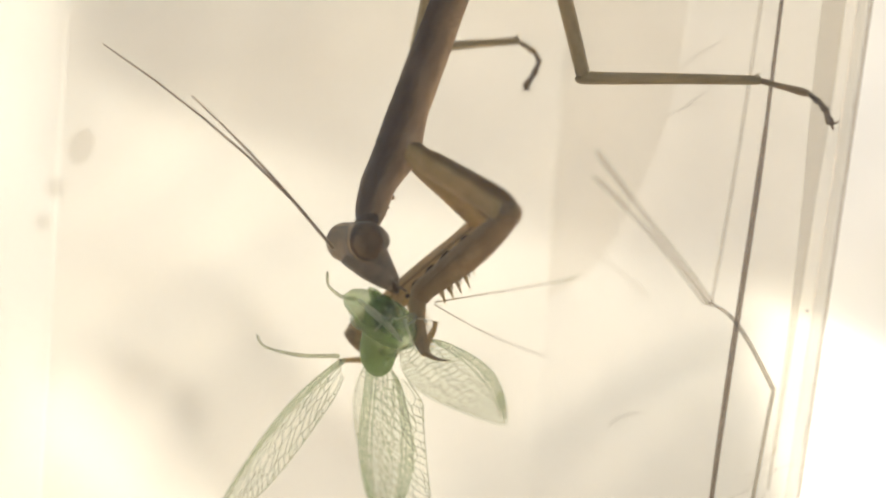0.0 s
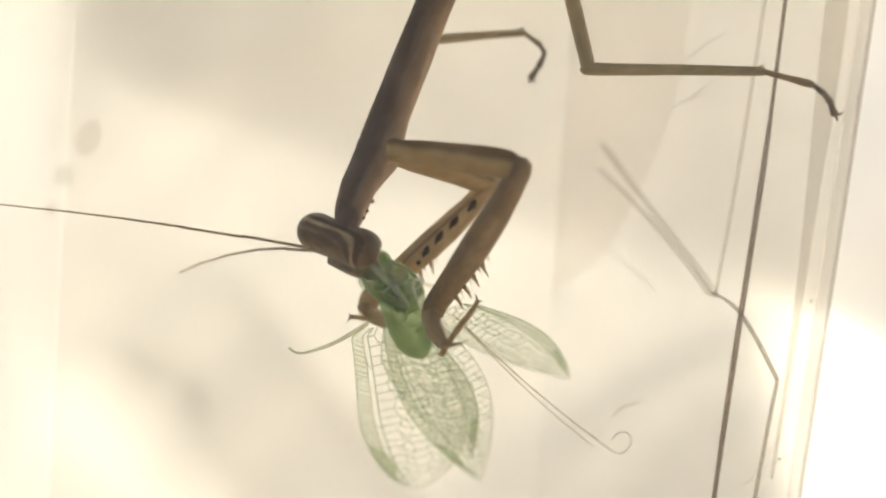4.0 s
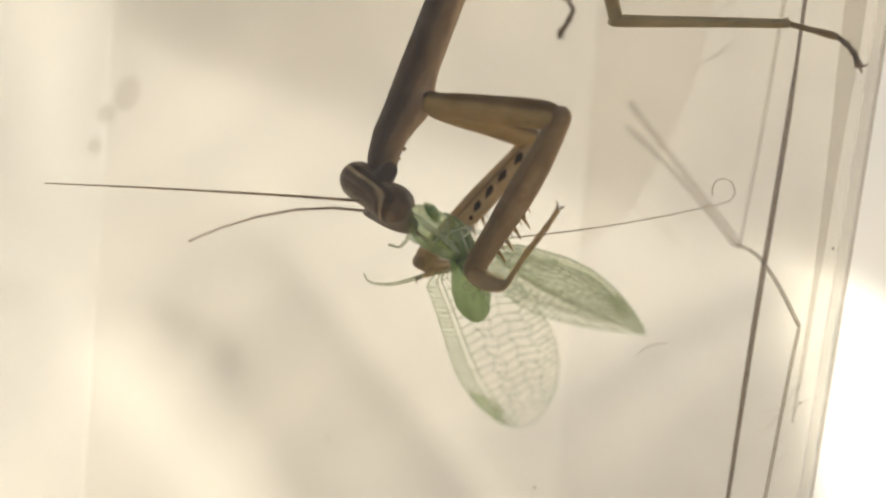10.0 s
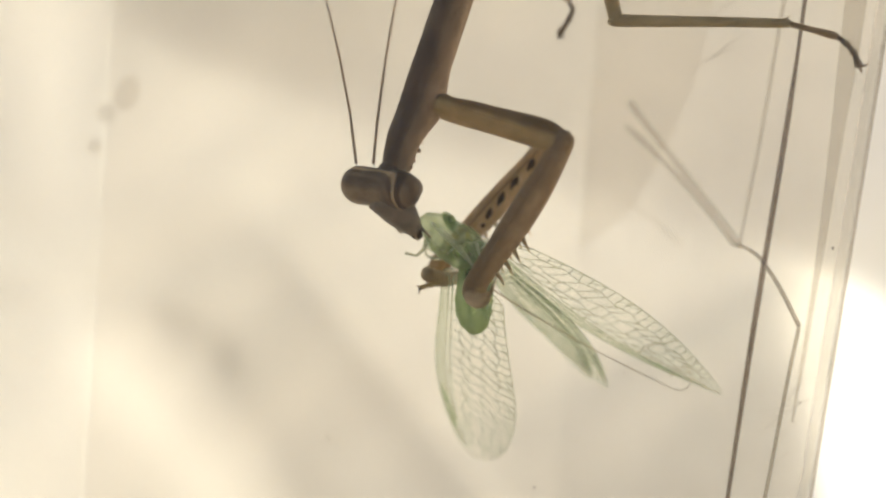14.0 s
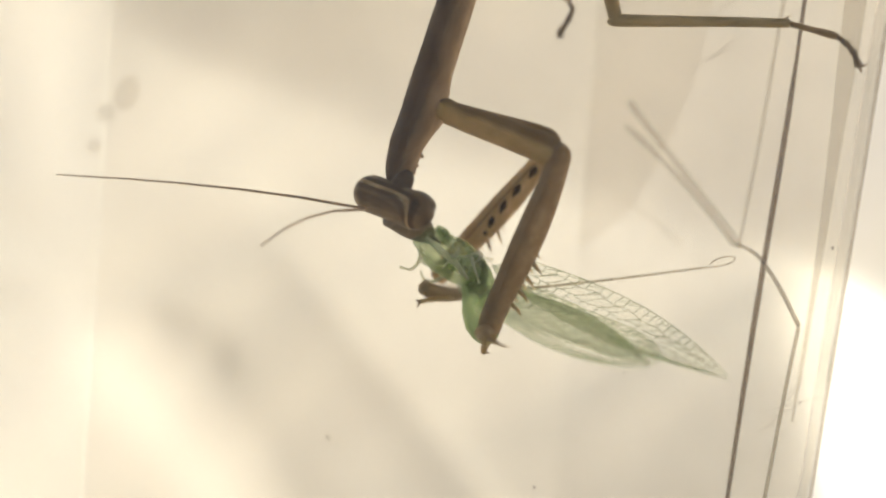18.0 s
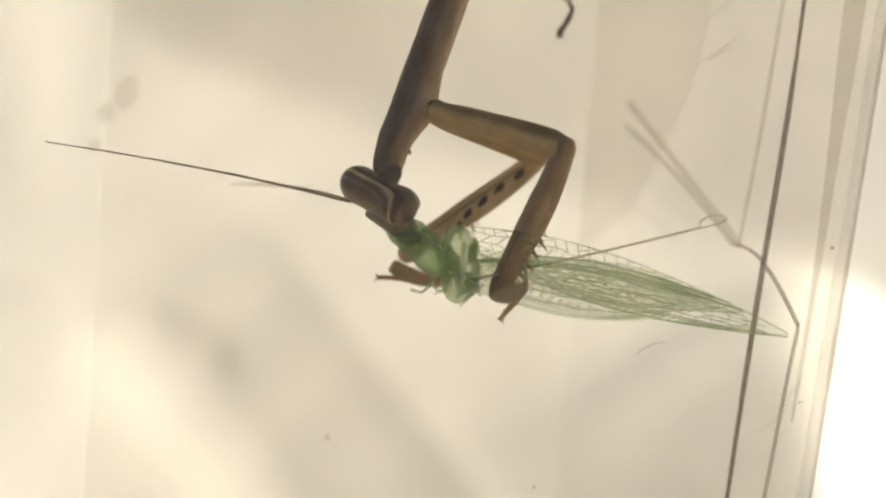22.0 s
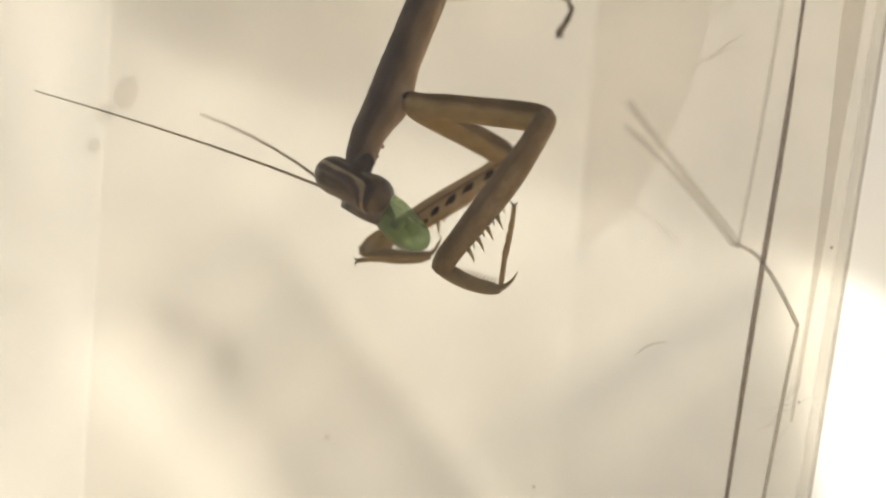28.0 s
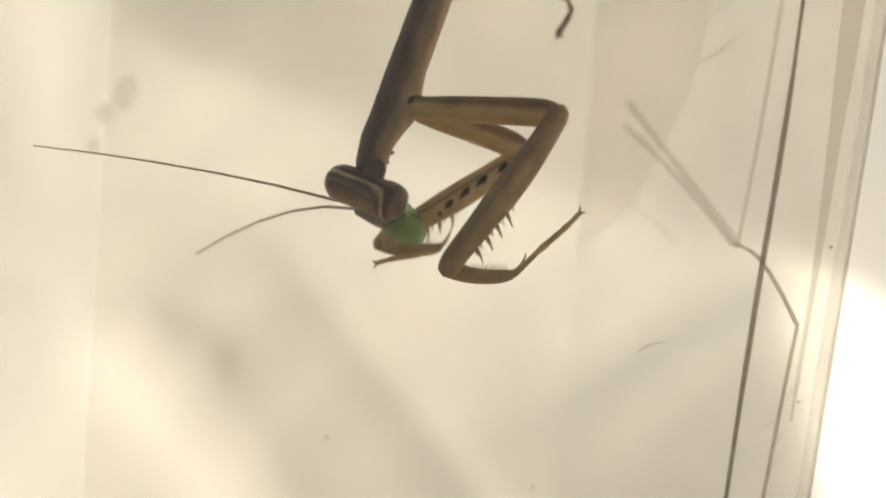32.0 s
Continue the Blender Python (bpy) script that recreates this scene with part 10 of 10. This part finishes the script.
    walk(prey_short_leg, [
        (0, mm(-2.71, 0.8, 0.71, -89.5, -35.3, -176.2)), (0.27, mm(-2.49, 0.8, -0.06, -99.3, 5.1, 162.1)),
        (0.5, mm(-2.28, 0.8, -0.82, -128.7, 36.7, 126.5)), (1, mm(-1.13, 0.8, -0.19, -84.6, 43.3, -173.7)),
        (1.5, mm(-0.51, 0.8, -0.84, -128.5, 36.8, 125.1)), (2, mm(-1.98, 0.8, -0.18, -76.7, 70.4, -164.9)),
        (2.5, mm(-3.15, 0.8, 0.36, -129.5, 35.9, 126.8)), (3, mm(-0.93, 0.8, 2.85, -84.2, -15.2, 158.2)),
        (3.5, mm(-1.82, 0.8, 1.59, -82.6, -17.5, 160.3)), (5.5, mm(-1.79, 0.8, 1.49, -130.9, 35, 126.1)),
        (6, mm(-2.91, 0.8, 1.3, -125.3, 39.6, 135.4)), (6.5, mm(-3.31, 0.8, 1.33, -130.8, 35.1, 127.5)), (7, mm(-1.18, 0.8, 1.79, -131, 34.8, 125.5)),
        (7.5, mm(-1.18, 0.8, 2.09, -131.2, 34.6, 125.4)), (8, mm(-3.3, 0.8, 0.57, -130.4, 35.6, 127.7)),
        (8.5, mm(-2.39, 0.8, 1.33, -130.8, 35.1, 126.7)), (9, mm(-2.39, 0.8, 1.18, -130.7, 35.2, 126.7)),
        (9.5, mm(-1.78, 0.8, 1.78, -131.1, 34.8, 126)), (10, mm(-1.78, 0.8, 1.17, -130.7, 35.2, 126.2)),
        (10.5, mm(-1.32, 0.8, 1.48, -130.9, 35, 125.7)), (11, mm(-2.08, 0.8, 1.17, -130.7, 35.2, 126.5)),
        (11.5, mm(-2.53, 0.8, 0.87, -130.5, 35.4, 127)), (12, mm(-2.38, 0.8, 1.32, -130.8, 35.1, 126.7)),
        (12.5, mm(-2.53, 0.8, 1.17, -130.7, 35.2, 126.9)), (13, mm(-2.53, 0.8, 1.17, -130.7, 35.2, 126.9)),
        (13.5, mm(-2.07, 0.8, 0.25, -130.1, 35.9, 126.8)), (14, mm(-0.85, 0.8, 0.71, -130.4, 35.6, 125.6)),
        (14.5, mm(-1.15, 0.8, 0.71, -130.4, 35.6, 125.8)), (16.5, mm(-1.15, 0.8, 0.86, -130.5, 35.5, 125.8)),
        (17, mm(-1.6, 0.8, 0.4, -130.2, 35.8, 126.3)), (17.5, mm(-0.54, 0.8, 0.85, -130.5, 35.5, 125.3)),
        (18, mm(-1.14, 0.8, -0.06, -129.9, 36.1, 126.1)), (18.5, mm(-1.6, 0.8, -0.06, -129.9, 36.1, 126.5)),
        (19, mm(-1.14, 0.8, 0.24, -130.1, 35.9, 126)), (19.5, mm(-0.83, 0.8, 0.24, -130.1, 35.9, 125.7)),
        (20, mm(-0.98, 0.8, -0.06, -129.9, 36.1, 126)), (20.5, mm(-1.13, 0.8, -0.37, -129.7, 36.3, 126.2)),
        (21, mm(-1.13, 0.8, -0.83, -129.5, 36.6, 126.4)), (21.5, mm(-0.52, 0.8, -1.28, -129.2, 37, 126)),
        (22, mm(-0.52, 0.8, -1.28, -129.2, 37, 126)), (23, mm(-0.52, 0.8, -1.13, -129.3, 36.8, 125.9)),
        (24, mm(-0.21, 0.8, -0.68, -129.5, 36.5, 125.5)), (25, mm(-1.72, 0.8, -0.38, -129.7, 36.3, 126.7)),
        (25.5, mm(-2.94, 0.8, -0.38, -129.8, 36.3, 127.7)), (27.5, mm(-2.93, 0.8, -56.91, -88.9, 56.4, 148.7)),
        (28, mm(-2.93, 0.8, -56.91, -88.9, 56.4, 148.7)), (28.5, mm(-2.93, 0.8, -56.91, -88.9, 56.4, 148.7)),
        (29, mm(-2.93, 0.8, -56.92, -88.9, 56.4, 148.7)), (29.5, mm(-2.93, 0.8, -56.92, -88.9, 56.4, 148.7)),
        (30, mm(-2.92, 0.8, -56.92, -88.9, 56.4, 148.7)), (30.5, mm(-2.92, 0.8, -56.92, -88.8, 56.4, 148.7)),
        (31, mm(-2.92, 0.8, -56.92, -88.8, 56.4, 148.7)), (31.5, mm(-2.92, 0.8, -56.93, -88.8, 56.4, 148.7)),
        (32, mm(-2.92, 0.8, -56.93, -88.8, 56.4, 148.7)),
    ])
    walk(hind_leg[0], [
        (0, mm(7.01, 1.5, 22.74, 72.6, 76.5, -28.4)), (20, mm(7.01, 1.5, 22.74, 72.6, 76.5, -28.4)), (20.3, mm(6.97, 1.5, 22.89, 72.3, 76.5, -28.7)),
        (20.7, mm(5.3, 1.5, 28.44, 52.1, 76.5, -47.9)), (32, mm(5.3, 1.5, 28.44, 52.1, 76.5, -47.9)),
    ])
    walk(hind_leg[1], [
        (0, mm(9.23, 0.3, 12.2, 100.8, 1.4, -0.6)), (20, mm(9.23, 0.3, 12.2, 100.8, 1.4, -0.6)), (20.3, mm(9.16, 0.3, 12.45, 101, 1.4, -0.6)),
        (20.7, mm(6.38, 0.3, 21.7, 108.6, 1.4, -0.6)), (32, mm(6.38, 0.3, 21.7, 108.6, 1.4, -0.6)),
    ])
    walk(hind_leg[2], [
        (0, mm(18.4, 0.2, 11.97, 107, 31.3, 0)), (20, mm(18.4, 0.2, 11.97, 107, 31.3, 0)), (20.3, mm(18.32, 0.2, 12.22, 107.1, 31.3, 0)),
        (20.7, mm(15.55, 0.2, 21.47, 112.2, 31.3, 0)), (32, mm(15.55, 0.2, 21.47, 112.2, 31.3, 0)),
    ])
    walk(middle_leg[0], [
        (0, mm(2.79, 5, 23.94, -143.4, 67, 126.7)), (32, mm(2.79, 5, 23.94, -143.4, 67, 126.7)),
    ])
    walk(middle_leg[1], [
        (0, mm(0.55, 8, 15.13, 100.2, -6.7, 17.9)), (32, mm(0.55, 8, 15.13, 100.2, -6.7, 17.9)),
    ])
    walk(middle_leg[2], [
        (0, mm(6.73, 10, 15.89, 96.9, 81.5, 0)), (32, mm(6.73, 10, 15.89, 96.9, 81.5, 0)),
    ])


motions()
